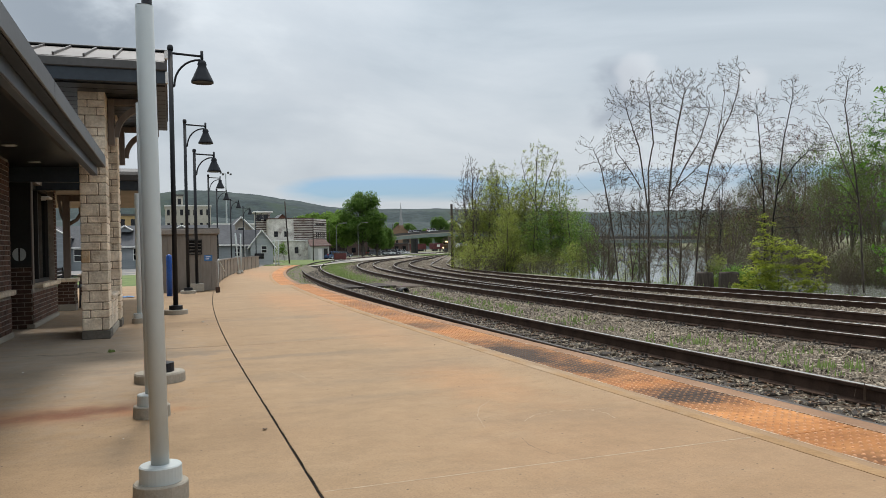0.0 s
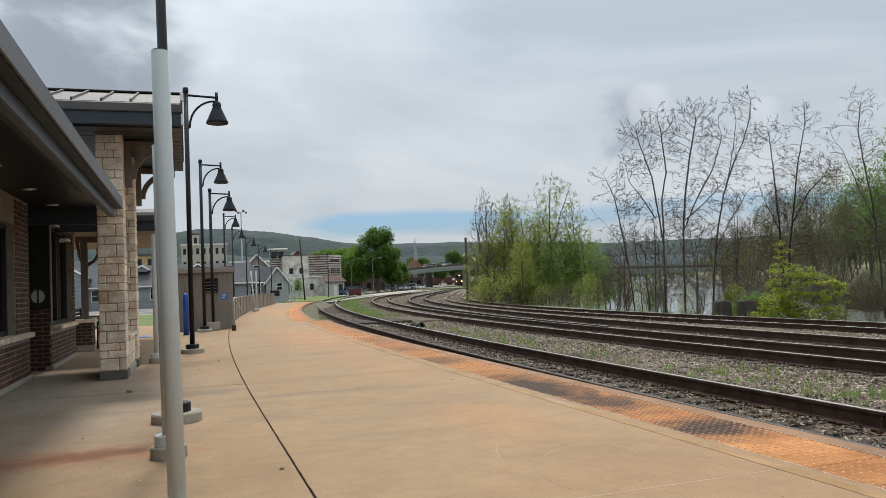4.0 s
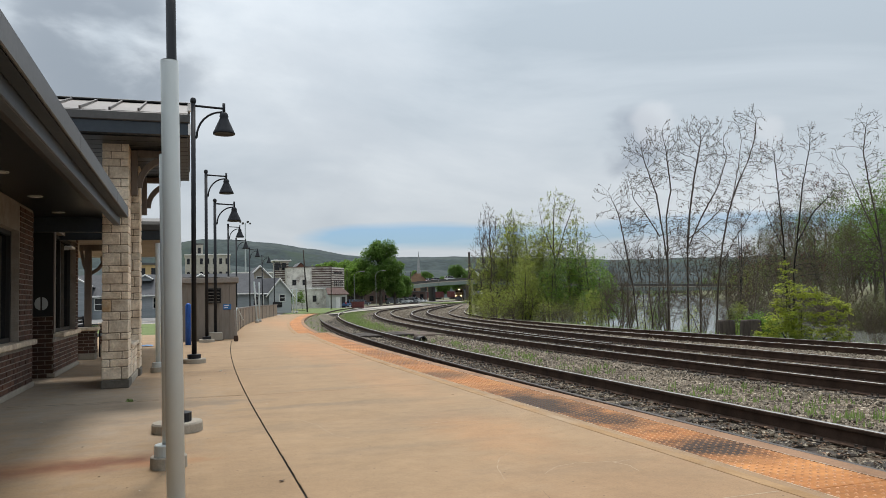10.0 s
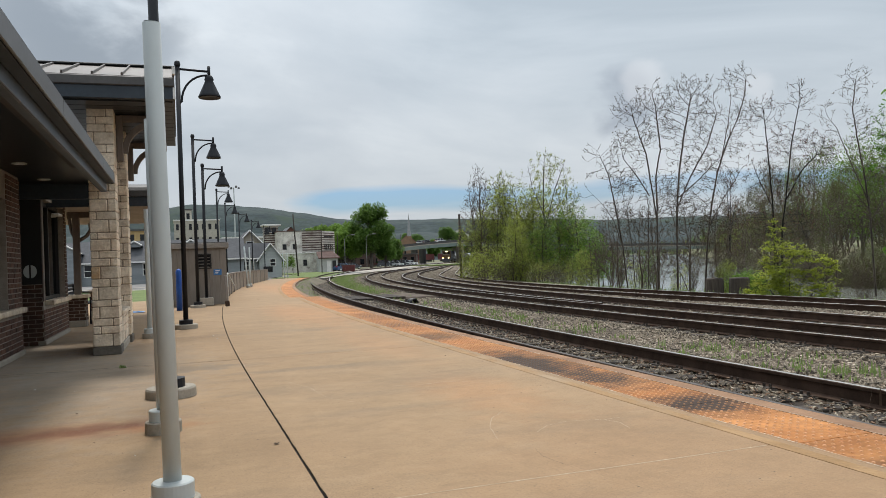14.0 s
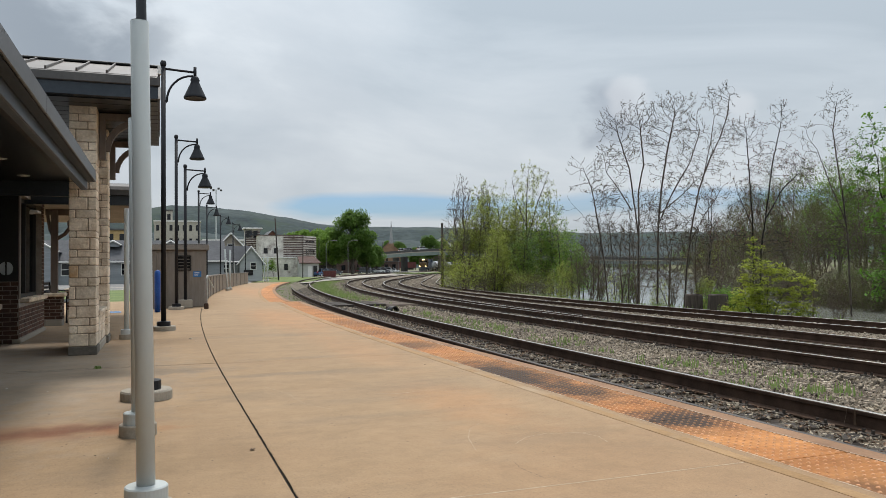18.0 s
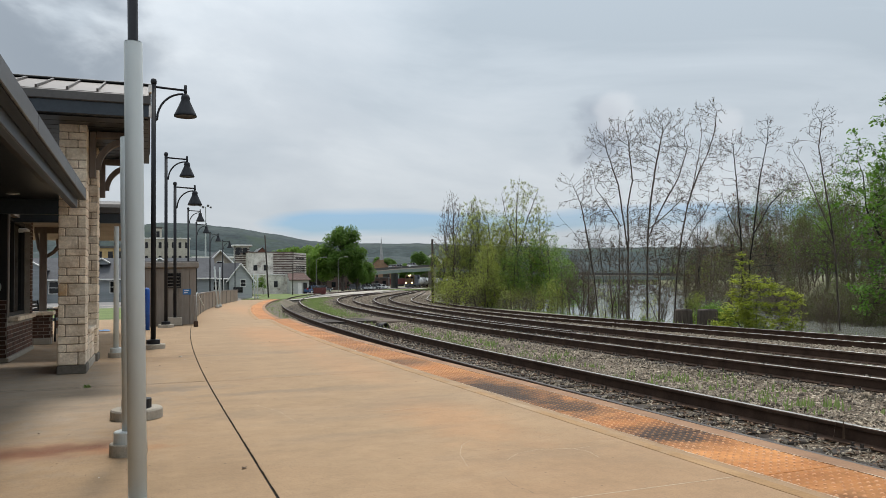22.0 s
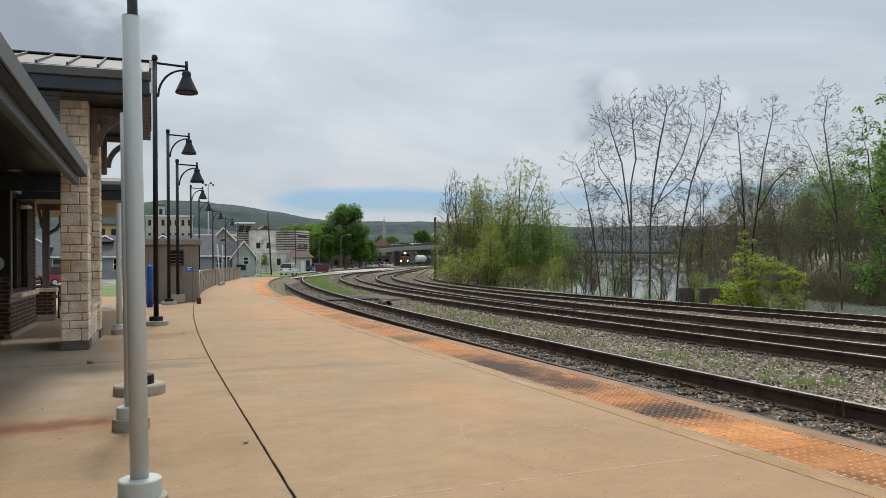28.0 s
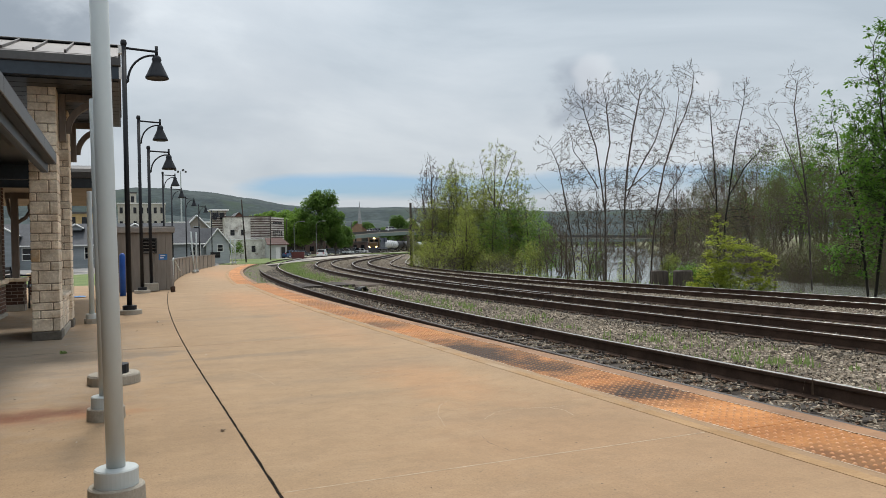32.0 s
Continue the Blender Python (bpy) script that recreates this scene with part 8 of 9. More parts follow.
def make_wagon(x, y, rz):
    t = thing("freight_wagon", "maroon freight wagon with a small white panel", "freight wagon", x, y, -0.2, rz, group="standing freight wagons")
    bm = bmn()
    box(bm, -1.5, 1.5, -9.5, 9.5, 1.1, 4.3, 0.05)
    part("body", bm, M["maroon"], t)
    bm = bmn()
    box(bm, -1.56, -1.5, -6.5, -4.5, 2.4, 3.6)
    box(bm, 1.5, 1.56, -6.5, -4.5, 2.4, 3.6)
    part("panel", bm, M["white_paint"], t)
    for yy in (-7, 7):
        bm = bmn()
        box(bm, -1.2, 1.2, yy - 1.3, yy + 1.3, 0.1, 1.05, 0.1)
        part("bogie", bm, M["dark_trim"], t)


make_wagon(142, 398, -70)
make_wagon(124.5, 404.5, -70)

# ---- train ----
M["loco_blue"] = material("loco_blue", (0.022, 0.03, 0.05), (0.034, 0.044, 0.068), 0.5, 0.6, 6, 0.05)
M["loco_yellow"] = material("loco_yellow", (0.050, 0.029, 0.007), (0.075, 0.042, 0.010), 0.5, 0.6, 6, 0.05)
M["tank_white"] = material("tank_white", (0.45, 0.46, 0.46), (0.60, 0.61, 0.60), 0.5, 0.4, 4, 0.05)
M["tank_dark"] = material("tank_dark", (0.03, 0.03, 0.032), (0.05, 0.05, 0.052), 0.55, 0.4, 4, 0.05)
M["headlight"] = glow("headlight", (1.0, 0.72, 0.30), 9.0)


def bogie(t, y, wheels=2):
    bm = bmn()
    for s in (-1, 1):
        box(bm, s * 0.98 - 0.1, s * 0.98 + 0.1, y - 0.9 * wheels, y + 0.9 * wheels, 0.35, 0.78, 0.05)
    box(bm, -0.9, 0.9, y - 0.3, y + 0.3, 0.5, 0.85)
    g = part("bogie", bm, M["dark_trim"], t)
    for k in range(wheels):
        yy = y + (k - (wheels - 1) / 2) * 1.75
        bm = bmn()
        for s in (-1, 1):
            cyl(bm, 0.48, 0.48, -0.06, 0.06, 18, m=Matrix.Translation((s * 0.75, yy, 0.48)) @ Matrix.Rotation(math.pi / 2, 4, "Y"))
        cyl(bm, 0.09, 0.09, -0.75, 0.75, 8, m=Matrix.Translation((0, yy, 0.48)) @ Matrix.Rotation(math.pi / 2, 4, "Y"))
        part("wheelset", bm, M["rail_side"], g)


def make_loco(label):
    """Front at -y."""
    t = thing("locomotive", label, "locomotive")
    bm = bmn()
    box(bm, -1.52, 1.52, -10.8, 10.8, 1.05, 1.5, 0.04)
    part("frame", bm, M["loco_blue"], t)
    bm = bmn()
    box(bm, -1.15, 1.15, -10.3, -8.3, 1.5, 3.1, 0.12)
    part("nose", bm, M["loco_yellow"], t, "yellow short nose")
    bm = bmn()
    box(bm, -1.55, 1.55, -8.3, -5.4, 1.5, 4.45, 0.12)
    c = part("cab", bm, M["loco_yellow"], t, "yellow fronted driving cab")
    bm = bmn()
    box(bm, -1.57, 1.57, -7.2, -5.38, 1.5, 4.47, 0.02)
    part("cab_rear", bm, M["loco_blue"], c)
    for s in (-1, 1):
        bm = bmn()
        box(bm, s * 0.75 - 0.45, s * 0.75 + 0.45, -8.36, -8.28, 3.25, 3.85, 0.02)
        part("windscreen", bm, M["window"], c)
        bm = bmn()
        box(bm, s * 1.58 - 0.02, s * 1.58 + 0.02, -7.0, -5.9, 3.0, 3.8)
        part("side_window", bm, M["window"], c)
    bm = bmn()
    box(bm, -1.0, 1.0, -5.4, 9.6, 1.5, 4.1, 0.1)
    part("long_hood", bm, M["loco_blue"], t)
    bm = bmn()
    box(bm, -1.5, 1.5, 6.0, 10.2, 3.2, 4.5, 0.1)
    part("radiator", bm, M["loco_blue"], t)
    bm = bmn()
    box(bm, -1.3, 1.3, -2.6, 2.6, 0.35, 1.05, 0.15)
    part("fuel_tank", bm, M["dark_trim"], t)
    for y in (-7.0, 7.0):
        bogie(t, y, 3)
    bm = bmn()
    v = [bm.verts.new(p) for p in ((-1.4, -10.8, 1.0), (1.4, -10.8, 1.0), (1.3, -11.15, 0.2), (-1.3, -11.15, 0.2), (-1.4, -10.6, 1.0), (1.4, -10.6, 1.0), (1.3, -10.9, 0.2), (-1.3, -10.9, 0.2))]
    for q in ((0, 1, 2, 3), (7, 6, 5, 4), (0, 4, 5, 1), (1, 5, 6, 2), (2, 6, 7, 3), (3, 7, 4, 0)):
        bm.faces.new([v[k] for k in q])
    part("plough", bm, M["dark_trim"], t)
    for i in range(7):
        for s in (-1, 1):
            bm = bmn()
            yy = -5 + i * 2.3
            tube(bm, [(s * 1.48, yy, 1.5), (s * 1.48, yy, 2.45)], 0.02, 5)
            part("hand_rail", bm, M["grey_paint"], t)
    for x, z, r in ((-0.18, 4.2, 0.17), (0.18, 4.2, 0.17), (-1.05, 1.75, 0.2), (1.05, 1.75, 0.2)):
        bm = bmn()
        cyl(bm, r, r, -0.05, 0.05, 14, m=Matrix.Translation((x, -8.36 if z > 3 else -10.84, z)) @ Matrix.Rotation(math.pi / 2, 4, "X"))
        part("headlight", bm, M["headlight"], t, "lit warm headlight")
    bm = bmn()
    box(bm, -0.55, 0.55, -8.34, -8.29, 3.98, 4.12)
    part("number_board", bm, M["white_paint"], t)
    return t


def make_tank(label, mat):
    t = thing("tank_wagon", label, "tank wagon", group="tank wagons of the train")
    bm = bmn()
    rot = Matrix.Translation((0, 0, 2.5)) @ Matrix.Rotation(math.pi / 2, 4, "X")
    prof = [(0.05, -7.6), (0.85, -7.45), (1.2, -7.15), (1.36, -6.7), (1.36, 6.7), (1.2, 7.15), (0.85, 7.45), (0.05, 7.6)]
    lathe(bm, prof, 24)
    bmesh.ops.transform(bm, matrix=rot, verts=bm.verts)
    part("tank", bm, M[mat], t, smooth=True)
    bm = bmn()
    cyl(bm, 0.45, 0.45, 3.75, 4.2, 14)
    part("dome", bm, M["tank_dark"], t)
    bm = bmn()
    box(bm, -1.3, 1.3, -8.1, -6.4, 1.0, 1.35)
    box(bm, -1.3, 1.3, 6.4, 8.1, 1.0, 1.35)
    box(bm, -0.25, 0.25, -8.5, 8.5, 0.95, 1.25)
    part("underframe", bm, M["dark_trim"], t)
    for k in (-3.5, 3.5):
        bm = bmn()
        r2 = Matrix.Translation((0, k, 2.5)) @ Matrix.Rotation(math.pi / 2, 4, "X")
        cyl(bm, 1.38, 1.38, -0.08, 0.08, 24, m=r2)
        part("band", bm, M["tank_dark"], t)
    for y in (-6.2, 6.2):
        bogie(t, y, 2)
    bm = bmn()
    for s in (-1, 1):
        for yy in (-0.9, 0.9):
            tube(bm, [(s * 0.7, yy, 3.6), (s * 0.7, yy, 4.5)], 0.025, 5)
        tube(bm, [(s * 0.7, -0.9, 4.5), (s * 0.7, 0.9, 4.5)], 0.025, 5)
    part("railing", bm, M["dark_trim"], t)
    return t


LOCO = make_loco("dark blue and yellow diesel locomotive with lit headlights")
TRAIN = [(LOCO, 0.0)]
pos = 11.4
w1 = make_tank("white tank wagon behind the locomotive", "tank_white")
w2 = make_tank("black tank wagon in the train", "tank_dark")
order = [w1]
for k in range(9):
    src = (w1, w2, w1, w2, w2, w1, w1, w2, w1)[k]
    order.append(copy_thing(src, Matrix.Identity(4)))
order.insert(3, w2)
for w in order:
    pos += 8.8
    TRAIN.append((w, pos))
    pos += 8.8


# ---- trackside details ----
def make_stones(seed=3, n=120000, near=1.8, deep=42, crowd=2.1, size=(0.011, 0.025)):
    """Loose ballast stones between the rails, one sheet of real chips."""
    rng = np.random.default_rng(seed)
    base = np.array([(1, 0, 0), (-1, 0, 0), (0, 1, 0), (0, -1, 0), (0, 0, 1), (0, 0, -1)], float)
    quads = [(0, 2, 4), (2, 1, 4), (1, 3, 4), (3, 0, 4), (2, 0, 5), (1, 2, 5), (3, 1, 5), (0, 3, 5)]
    y = near + deep * rng.random(n) ** crowd
    ex = np.array([EDGE.x_at(v) for v in y])
    t1, t2, t3, t4 = (np.array([ln.x_at(v) for v in y]) for ln in (T1, T2, T3, T4))
    x = ex + 0.1 + (t4 + 1.0 - ex - 0.1) * rng.random(n)
    keep = np.ones(n, bool)
    for tx in (t1, t2, t3, t4):
        for sd in (-1, 1):
            keep &= abs(x - tx - sd * 0.755) > 0.09
    # ties stay mostly free of stones
    on_tie = np.zeros(n, bool)
    for tx in (t1, t2, t4):
        on_tie |= (abs(x - tx) < 1.25) & (np.mod(y + 12.0 + 0.13, 0.55) < 0.26)
    keep &= ~on_tie | (rng.random(n) < 0.22)
    # bare soil shows beside the platform
    keep &= (x > t1 - 0.86) | (rng.random(n) < 0.42) | (y > 26)
    bed = np.zeros(n, bool)
    for tx in (t1, t2, t3, t4):
        bed |= abs(x - tx) < 1.25
    cant = np.where(abs(x - t1) < 1.3, 0.046 * (0.72 - (x - t1)), 0.0)
    bed, cant = bed[keep], cant[keep]
    x, y, mid = x[keep], y[keep], 0.5 * (t1 + t2)[keep]
    n = len(x)
    s = rng.uniform(*size, n) * (0.92 + y / 70)
    A = rng.normal(size=(n, 3, 3))
    R = np.linalg.qr(A)[0]
    P = (base[None] * rng.uniform(0.7, 1.35, (n, 6, 1)) + rng.normal(0, 0.28, (n, 6, 3))) * rng.uniform(0.6, 1.3, (n, 1, 3)) * s[:, None, None]
    P = np.einsum("nij,nkj->nki", R, P)
    z = np.array([0.015 * noise.noise(Vector((a * 0.9, b * 0.9, 0))) for a, b in zip(x, y)])
    z += np.where(bed, RAIL_Z - 0.195, RAIL_Z - 0.165) + cant + rng.uniform(-0.006, 0.012, n) - 0.05 * np.exp(-((x - mid) / 0.6) ** 2)
    P += np.stack([x, y, z], 1)[:, None, :]
    V = P.reshape(-1, 3).tolist()
    F = [tuple(6 * k + q for q in f) for k in range(n) for f in quads]
    solid("ballast_stones", from_arrays("ballast_stones", V, F, M["stone_chip"]), None, "loose grey brown crushed stones between the rails", "ballast", kind="stuff")


def tint_islands(mat, lo, hi):
    """Vary loose pieces of one mesh in brightness."""
    nt = mat.node_tree
    b = nt.nodes["Principled BSDF"]
    col = b.inputs["Base Color"].links[0].from_socket
    geo, r, mx = nt.nodes.new("ShaderNodeNewGeometry"), nt.nodes.new("ShaderNodeMapRange"), nt.nodes.new("ShaderNodeMix")
    r.inputs["To Min"].default_value, r.inputs["To Max"].default_value = lo, hi
    nt.links.new(geo.outputs["Random Per Island"], r.inputs[0])
    mx.data_type, mx.blend_type = "RGBA", "MULTIPLY"
    mx.inputs[0].default_value = 1.0
    nt.links.new(col, mx.inputs[6])
    nt.links.new(r.outputs[0], mx.inputs[7])
    nt.links.new(mx.outputs[2], b.inputs["Base Color"])


tint_islands(M["stone_chip"], 0.3, 1.9)
make_stones()
make_stones(4, 42000, 40, 60, 1.4, (0.010, 0.020))


def blades(name, spots, label, seed, h=(0.06, 0.2), per=14, mat="weed", spread=0.09):
    rng = np.random.default_rng(seed)
    V, F = [], []
    for x, y, z, s in spots:
        for _ in range(per):
            a = rng.uniform(0, math.tau)
            bx, by = x + rng.normal(0, spread * s), y + rng.normal(0, spread * s)
            hh = rng.uniform(*h) * s
            ln = rng.uniform(0.1, 0.5) * hh
            w = 0.006 + 0.004 * s
            dx, dy = math.cos(a), math.sin(a)
            k = len(V)
            V += [(bx - dy * w, by + dx * w, z), (bx + dy * w, by - dx * w, z), (bx + dx * ln * 0.4 + dy * w * 0.8, by + dy * ln * 0.4 - dx * w * 0.8, z + hh * 0.6), (bx + dx * ln * 0.4 - dy * w * 0.8, by + dy * ln * 0.4 + dx * w * 0.8, z + hh * 0.6), (bx + dx * ln, by + dy * ln, z + hh)]
            F += [(k, k + 1, k + 2, k + 3), (k + 3, k + 2, k + 4)]
    return solid(name, from_arrays(name, V, F, M[mat]), None, label, "weeds", kind="stuff")


M["soil"] = material("soil", (0.022, 0.015, 0.010), (0.062, 0.043, 0.030), 0.95, 4.0, 45, 0.6, c3=(0.10, 0.075, 0.052), big=2.2)
v, f = sweep([(0.004, -0.55), (0.004, -0.482), (0.45, -0.474), (0.9, -0.484), (1.3, -0.492), (2.1, -0.505), (2.1, -0.56)], EDGE, -16, 14, 0.5)
solid("soil_strip", from_arrays("soil_strip", v, f, M["soil"], True), None, "dark damp soil between platform edge and rail", "soil", kind="structure")


def leaf_litter(n, seed):
    """Curled dead leaves lying between the platform edge and the first rail."""
    rng = np.random.default_rng(seed)
    V, F = [], []
    for _ in range(n):
        y = 2.0 + 26 * rng.random() ** 1.6
        x = EDGE.x_at(y) + 0.05 + rng.random() * (T1.x_at(y) + 0.62 - EDGE.x_at(y))
        if abs(x - T1.x_at(y) + 0.755) < 0.09:
            continue
        a, s = rng.uniform(0, math.tau), rng.uniform(0.014, 0.036)
        u = np.array((math.cos(a), math.sin(a), rng.uniform(-0.3, 0.3))) * s
        w = np.array((-math.sin(a), math.cos(a), rng.uniform(-0.2, 0.2))) * s * rng.uniform(0.35, 0.7)
        c = np.array((x, y, -0.475 + rng.uniform(0.0, 0.025)))
        up = np.array((0, 0, s * rng.uniform(0.2, 0.6)))
        k = len(V)
        V += [c - u, c + w + up, c + u + up * 0.6, c - w + up, c]
        F += [(k, k + 1, k + 4), (k + 1, k + 2, k + 4), (k + 2, k + 3, k + 4), (k + 3, k, k + 4)]
    return solid("leaf_litter", from_arrays("leaf_litter", V, F, M["litter_leaf"]), None, "curled brown dead leaves beside the rail", "dead leaves", kind="stuff")


M["litter_leaf"] = material("litter_leaf", (0.10, 0.058, 0.034), (0.26, 0.165, 0.105), 0.85, 9.0, 40, 0.1)
tint_islands(M["litter_leaf"], 0.35, 1.5)
leaf_litter(5200, 21)
M["weed"] = leaf_material("weed", (0.15, 0.22, 0.065), (0.27, 0.36, 0.12))
rg = random.Random(8)
spots = []
for _ in range(300):
    y = 2.5 + 34 * rg.random() ** 1.5
    m = 0.5 * (T1.x_at(y) + T2.x_at(y))
    if noise.noise(Vector((y * 0.9, 3.0, 0))) > -0.12:
        spots.append((m + rg.gauss(-0.25, 0.42), y, RAIL_Z - 0.19, rg.uniform(0.4, 1.15)))
blades("weeds", spots, "sparse green weeds growing in the ballast", 1, h=(0.03, 0.16), per=9, spread=0.07)
spots = []
for _ in range(1000):
    y = rg.uniform(37, 92)
    a, b = T1.x_at(y) + 1.3, T2.x_at(y) - 1.5
    if b > a:
        spots.append((rg.uniform(a, a + (b - a) * rg.uniform(0.4, 1.0)), y, RAIL_Z - 0.17, rg.uniform(0.8, 1.5)))
blades("grass_patch", spots, "grass strip between the tracks", 2, h=(0.04, 0.13), per=6, spread=0.25)
spots = []
for _ in range(230):
    y = rg.uniform(28, 72)
    x = rg.uniform(EDGE.x_at(y) - 0.3, T1.x_at(y) - 1.0)
    spots.append((x, y, max(RAIL_Z - 0.17, -0.10 - 0.5 * max(0.0, x - EDGE.x_at(y) + 0.1)), rg.uniform(0.4, 1.1)))
blades("grass_patch", spots, "sparse rough grass beside the platform edge", 3, h=(0.03, 0.11), per=6, spread=0.2)
spots = []
for _ in range(260):
    y = rg.uniform(18, 60)
    x = T4.x_at(y) + rg.uniform(3.6, 6.5)
    spots.append((x, y, ground_z(x, y) + 0.02 if x > T4.x_at(y) + 3.4 else -0.6, rg.uniform(0.5, 1.3)))
blades("bank_grass", spots, "rough grass on top of the river bank", 4, per=6, spread=0.2)

# timber crossing over the first track and the dirt path behind it
t = thing("track_crossing", "dark weathered timber crossing over the first track", "crossing", kind="structure")
for k in range(11):
    x = T1.x_at(32) - 1.75 + k * 0.335
    if min(abs(x + 0.15 - T1.x_at(32) - q) for q in (-0.755, 0.755)) < 0.2:
        continue
    bm = bmn()
    box(bm, x, x + 0.30, 30.6, 33.6, RAIL_Z - 0.2, RAIL_Z - 0.085 + rg.uniform(-0.008, 0.008), 0.01)
    part("plank", bm, M["tie"], t)
M["dirt"] = material("dirt", (0.075, 0.055, 0.042), (0.13, 0.10, 0.075), 0.95, 1.5, 20, 0.5)
bm = bmn()
box(bm, T1.x_at(32) + 1.9, T2.x_at(32) - 1.1, 30.2, 34.4, RAIL_Z - 0.4, RAIL_Z - 0.11, 0.05)
solid("dirt_path", bm, M["dirt"], "dark trodden dirt path between the tracks", "path", kind="structure")

M["pile"] = material("pile", (0.045, 0.035, 0.029), (0.085, 0.068, 0.056), 0.95, 3, 25, 0.5, stretch=(3, 3, 0.4))

# black pipe end in the ballast
t = thing("culvert_pipe", "black corrugated pipe end half buried in ballast", "pipe", 7.95, 26.6, RAIL_Z - 0.18, 20)
t.scale = (0.72, 0.72, 0.72)
bm = bmn()
for k in range(5):
    r = 0.27 if k % 2 else 0.25
    n = 16
    a = [bm.verts.new((r * math.cos(q * math.pi / n), k * 0.09, r * math.sin(q * math.pi / n) + 0.02)) for q in range(n + 1)]
    b = [bm.verts.new(((r - 0.05) * math.cos(q * math.pi / n), k * 0.09, (r - 0.05) * math.sin(q * math.pi / n) + 0.02)) for q in range(n + 1)]
    if k:
        for q in range(n):
            bm.faces.new((pa[q], pa[q + 1], a[q + 1], a[q]))
            bm.faces.new((pb[q + 1], pb[q], b[q], b[q + 1]))
    else:
        for q in range(n):
            bm.faces.new((a[q], a[q + 1], b[q + 1], b[q]))
    pa, pb = a, b
part("pipe", bm, M["dark_trim"], t)
bm = bmn()
lathe(bm, [(0.20, 0.0), (0.21, 0.12), (0.16, 0.25), (0.05, 0.30)], 12, -0.02, 0.5)
part("cover_stone", bm, M["pile"], t, "dark grey lump of concrete")

# old timber piles on the bank
for az, w in ((38.28, 0.36), (39.9, 0.41)):
    a = radians(az)
    bm = bmn()
    lathe(bm, [(w * 1.08, -1.2), (w * 1.05, 0.2), (w * 0.97, 1.05), (w * 0.9, 1.10)], 14)
    for v in bm.verts:
        v.co.x *= 1 + 0.05 * noise.noise(v.co * 3)
        v.co.z += 0.03 * noise.noise(v.co * 5) if v.co.z > 1 else 0
    solid("timber_post", bm, M["pile"], "thick cut off old timber pile on the bank", "timber pile", 33 * math.sin(a), 33 * math.cos(a), -1.2, group="timber piles")

# ---- small things on the platform ----
def hairline(pts, w, mat, label):
    """A thin filled crack line on the slab."""
    V, F = [], []
    fine = []
    for (x0, y0), (x1, y1) in zip(pts, pts[1:]):
        for k in range(5):
            f = k / 5
            fine.append((x0 + (x1 - x0) * f + rg.uniform(-0.003, 0.003), y0 + (y1 - y0) * f + rg.uniform(-0.004, 0.004)))
    fine.append(pts[-1])
    for i, (x, y) in enumerate(fine):
        a, b = fine[max(i - 1, 0)], fine[min(i + 1, len(fine) - 1)]
        dx, dy = b[0] - a[0], b[1] - a[1]
        d = math.hypot(dx, dy) or 1.0
        ww = w * rg.uniform(0.3, 1.0)
        z = 0.0030 if mat == "joint_white" else 0.0006
        V += [(x - dy / d * ww, y + dx / d * ww, z), (x + dy / d * ww, y - dx / d * ww, z)]
        if i:
            F.append((2 * i - 2, 2 * i - 1, 2 * i + 1, 2 * i))
    part("slab_crack", from_arrays("slab_crack", V, F, M[mat]), None, PLATFORM, label)


M["joint_white"] = material("joint_white", (0.30, 0.20, 0.12), (0.66, 0.56, 0.44), 0.9, 9, 60, 0.2)
M["crumb"] = material("crumb", (0.007, 0.006, 0.005), (0.034, 0.027, 0.021), 0.95, 20, 80, 0.3, spec=0.05)
PALE, DARK = "pale mineral line in the concrete", "fine dark crack in the concrete"
hairline([(JOINT.x_at(1.5 + 0.5 * k), 1.5 + 0.5 * k) for k in range(43)], 0.0075, "crumb", "dark ragged joint with crumbs")
hairline([(-3.2, 9.7), (-1.9, 9.64), (-1.2, 9.56), (-0.5, 9.58), (0.1, 9.5), (JOINT.x_at(9.44), 9.44)], 0.008, "crumb", "dark ragged joint with crumbs")
hairline([(2.06, 4.37), (2.21, 4.52), (2.37, 4.56), (2.5, 4.53), (2.62, 4.49), (2.74, 4.5)], 0.0035, "joint_pale", PALE)
hairline([(2.16, 5.11), (1.97, 4.89), (1.85, 4.62), (1.78, 4.33)], 0.003, "joint_pale", PALE)
hairline([(1.87, 4.0), (1.84, 3.84), (1.85, 3.76), (1.87, 3.63)], 0.0022, "dirt", DARK)
hairline([(2.61, 4.48), (2.65, 4.36), (2.62, 4.2)], 0.0035, "joint_pale", PALE)
hairline([(0.9, 7.4), (1.05, 6.9), (1.1, 6.3), (1.3, 5.9)], 0.003, "joint_pale", PALE)
hairline([(1.7, 6.6), (1.95, 6.5), (2.2, 6.55), (2.5, 6.4)], 0.003, "joint_pale", PALE)
for off in (-0.6925, -0.147):
    hairline([(EDGE.x_at(1.5 + 0.5 * k) + off, 1.5 + 0.5 * k) for k in range(48)], 0.0055, "joint_white", "crumbling pale grout line beside the tactile panels")
M["tarp"] = material("tarp", (0.08, 0.20, 0.42), (0.12, 0.27, 0.50), 0.6, 4, 20, 0.2)
bm = bmn()
n = 8
g = [[bm.verts.new((i * 0.07, j * 0.05, 0.015 + 0.06 * abs(noise.noise(Vector((i * 0.6, j * 0.6, 2)))) * (1 if 0 < i < n and 0 < j < n else 0.2))) for j in range(n + 1)] for i in range(n + 1)]
for i in range(n):
    for j in range(n):
        bm.faces.new((g[i][j], g[i + 1][j], g[i + 1][j + 1], g[i][j + 1]))
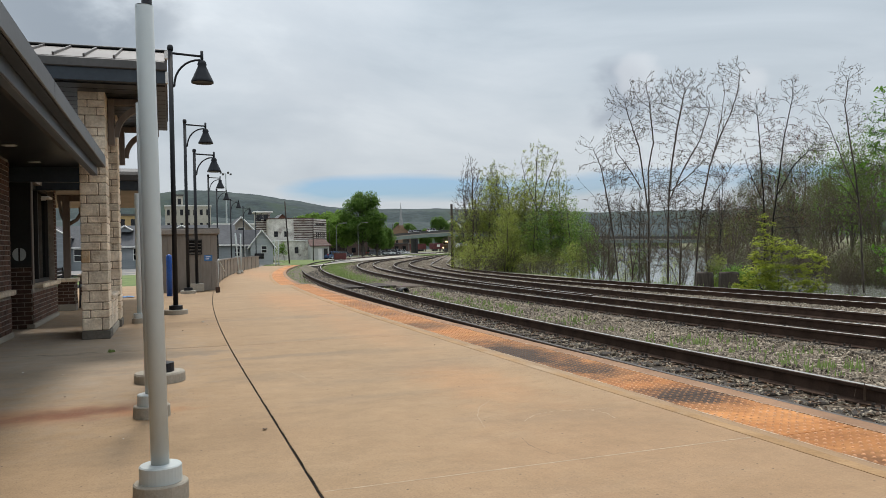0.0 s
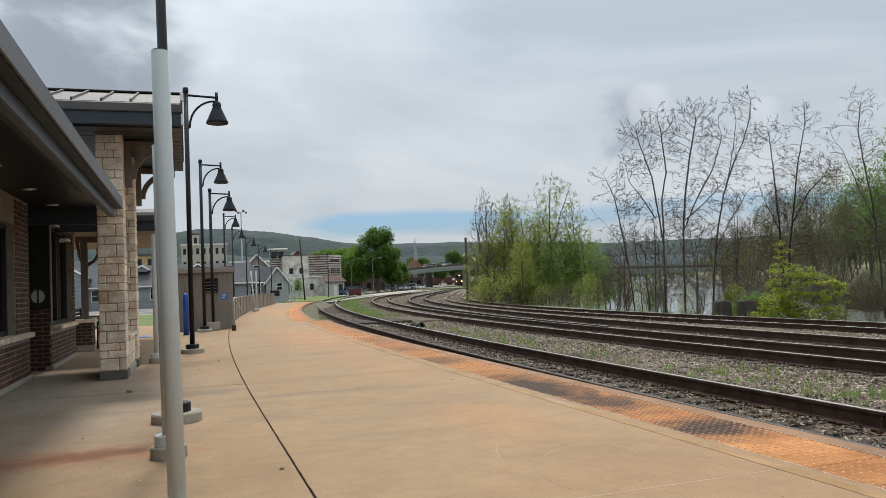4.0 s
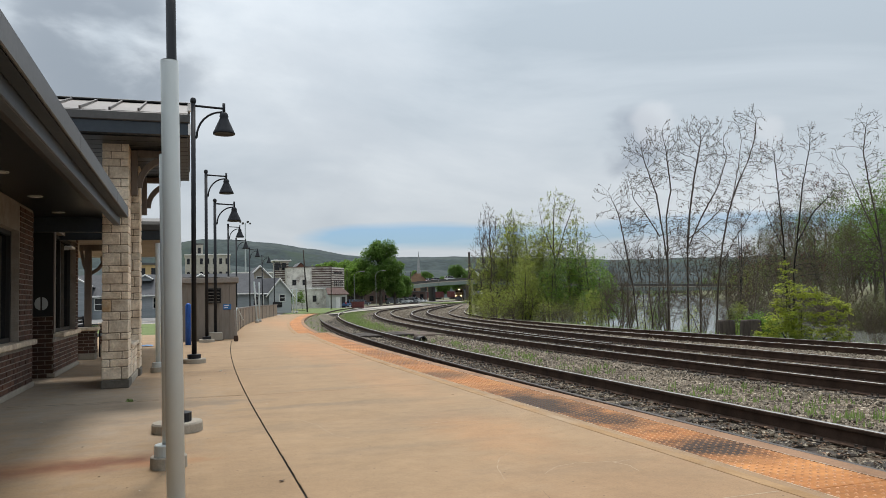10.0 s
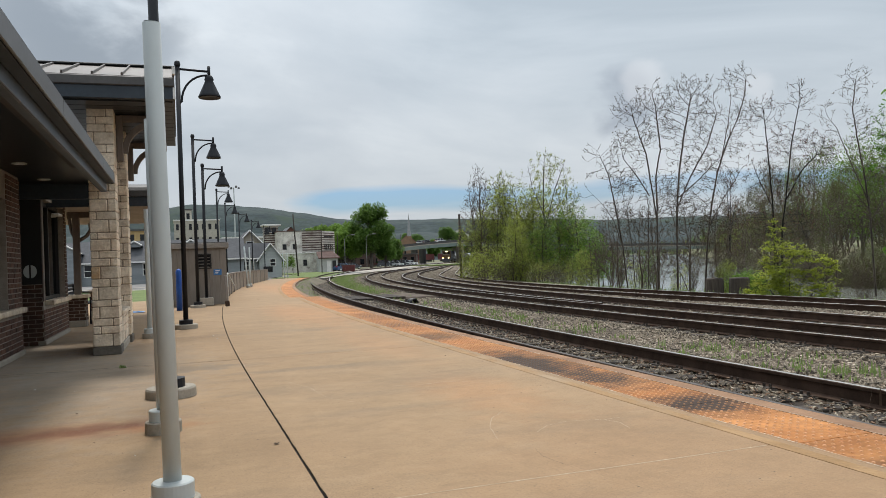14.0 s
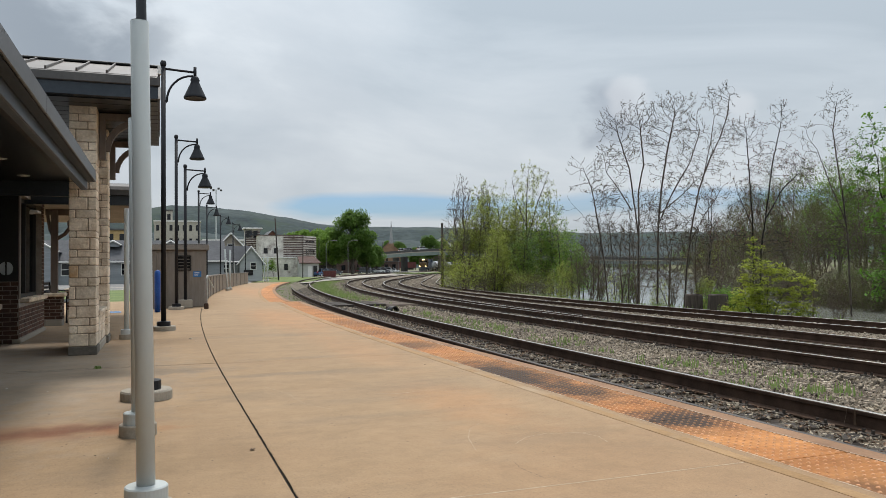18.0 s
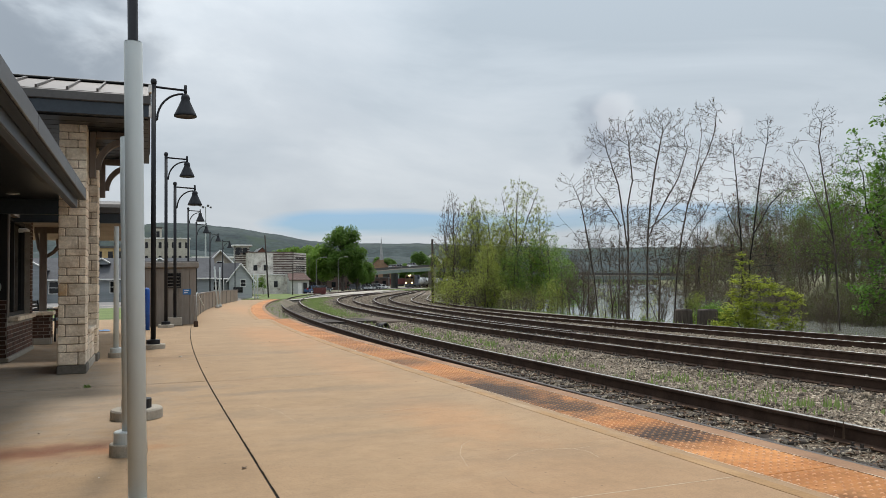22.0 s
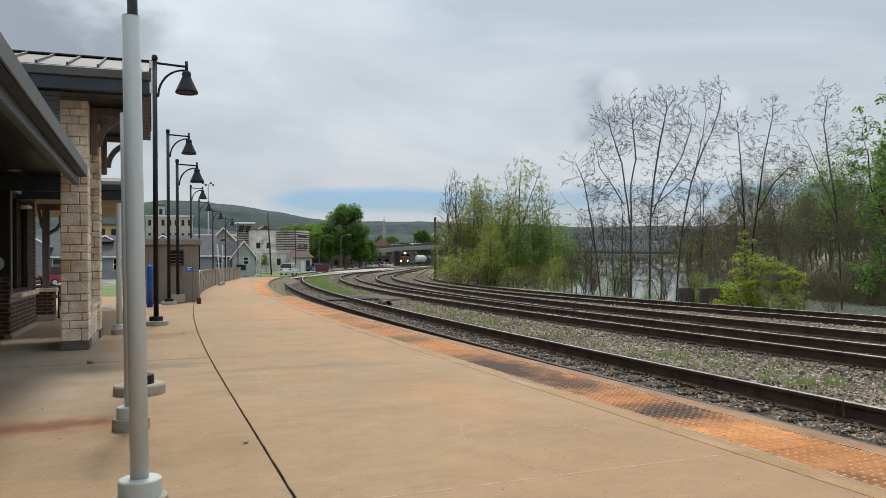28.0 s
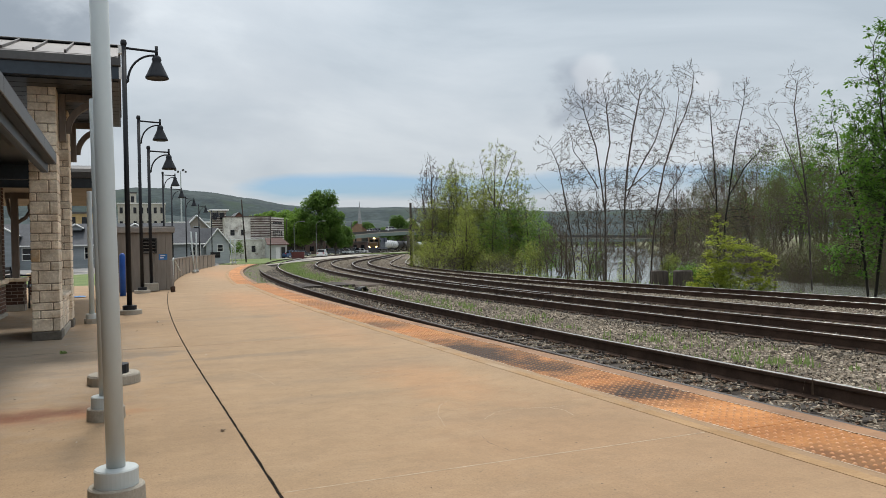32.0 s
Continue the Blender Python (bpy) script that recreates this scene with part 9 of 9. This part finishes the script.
solid("tarp", bm, M["tarp"], "crumpled blue plastic sheet on the walk", "plastic sheet", -1.5, 21.5, 0.0)
M["dry_leaf"] = material("dry_leaf", (0.07, 0.045, 0.03), (0.13, 0.085, 0.05), 0.8, 5, 30, 0.1)
M["litter"] = material("litter", (0.62, 0.60, 0.55), (0.72, 0.70, 0.66), 0.8, 5, 30, 0.1)


def flake(x, y, s, mat, label, cat):
    bm = bmn()
    r = random.Random(int(x * 1000 + y * 77))
    a0 = r.uniform(0, 6)
    v = [bm.verts.new((s * (1 if k % 2 else 0.55) * math.cos(a0 + k * math.tau / 6), s * 0.6 * math.sin(a0 + k * math.tau / 6), 0.004 + r.uniform(0, 0.35) * s)) for k in range(6)]
    c = bm.verts.new((0, 0, 0.003))
    for k in range(6):
        bm.faces.new((v[k], v[(k + 1) % 6], c))
    solid("dry_leaf" if mat == "dry_leaf" else "paper_scrap", bm, M[mat], label, cat, x, y, 0.0, r.uniform(0, 360), group="litter on the platform")


flake(0.52, 4.84, 0.026, "dry_leaf", "curled brown dry leaf on the concrete", "leaf")
for k in range(18):
    flake(rg.uniform(-1.2, 3.0), 3.0 + 14 * rg.random() ** 1.3, rg.uniform(0.007, 0.016), "dry_leaf", "tiny brown dry leaf on the concrete", "leaf")
flake(0.45, 12.9, 0.035, "litter", "small white paper scrap on the concrete", "paper scrap")
flake(0.50, 12.4, 0.02, "litter", "small white paper scrap on the concrete", "paper scrap")
flake(-1.35, 8.2, 0.02, "litter", "small white paper scrap on the concrete", "paper scrap")
for k in range(14):
    flake(rg.uniform(-1.0, 2.8), 3.4 + 10 * rg.random(), rg.uniform(0.006, 0.011), "litter", "tiny white paper scrap on the concrete", "paper scrap")
spots = [(-0.69 + rg.gauss(0, 0.03), 9.5 + rg.gauss(0, 0.01), 0.0, rg.uniform(0.25, 0.45)) for _ in range(5)]
blades("weeds", spots, "small green weed in a slab joint", 6, h=(0.03, 0.1), per=8, spread=0.03)
spots = [(T1.x_at(5.2) + 0.72, 5.6, RAIL_Z - 0.15, 1.5), (T1.x_at(5.2) + 0.7, 5.62, RAIL_Z - 0.15, 1.6)]
blades("weeds", spots, "dry stalks beside the rail", 7, h=(0.1, 0.22), per=1, mat="dry_leaf", spread=0.03)


# ---- what moves ----
def motions():
    # the train rolls towards the camera on the first track
    for ob, back in TRAIN:
        rows = []
        for t, s in TRAIN_WAY:
            x, y, h = T1.at(s + back)
            rows.append((t, pose(x, y, RAIL_Z, 0, 0, -math.degrees(h))))
        walk(ob, rows)
    # two cars pass along the street
    for ob, way in ((WHITE_CAR, WHITE_WAY), (RED_CAR, RED_WAY)):
        rows = []
        for i, (t, x, y) in enumerate(way):
            a, b = way[max(i - 1, 0)], way[min(i + 1, len(way) - 1)]
            rz = -math.degrees(math.atan2(b[1] - a[1], b[2] - a[2]))
            rows.append((t, pose(x, y, -0.405, 0, 0, rz)))
        walk(ob, rows)


# seconds, distance of the locomotive's middle along the first track
TRAIN_WAY = [(0, 327.4), (4, 320.3), (8, 312.3), (12, 303.9), (16, 289.7), (20, 276.1), (25, 262.9), (28, 252.3), (32, 236.9)]
# seconds, x, y on the street
WHITE_WAY = [(0, -400, 64), (19, -48, 64), (22, -16, 64.4), (23, -7.4, 65.2), (23.5, -3.0, 67.5), (25, 5.0, 75.0), (26, 9.6, 83), (27, 13.0, 90), (27.5, 14.6, 94), (28, 16.4, 98.5), (29, 20.8, 109), (30, 25.2, 120.5), (31, 30.2, 132.5), (32, 35.0, 144.5)]
RED_WAY = [(0, -500, 64), (25, -40, 64), (26.5, -17, 64.2), (27.5, -8.2, 65.0), (28, -6.0, 65.6), (28.5, -3.9, 66.8), (29, -1.6, 69.0), (30, 0.3, 70.4), (31, 0.8, 70.9), (32, 1.0, 71.1)]
motions()
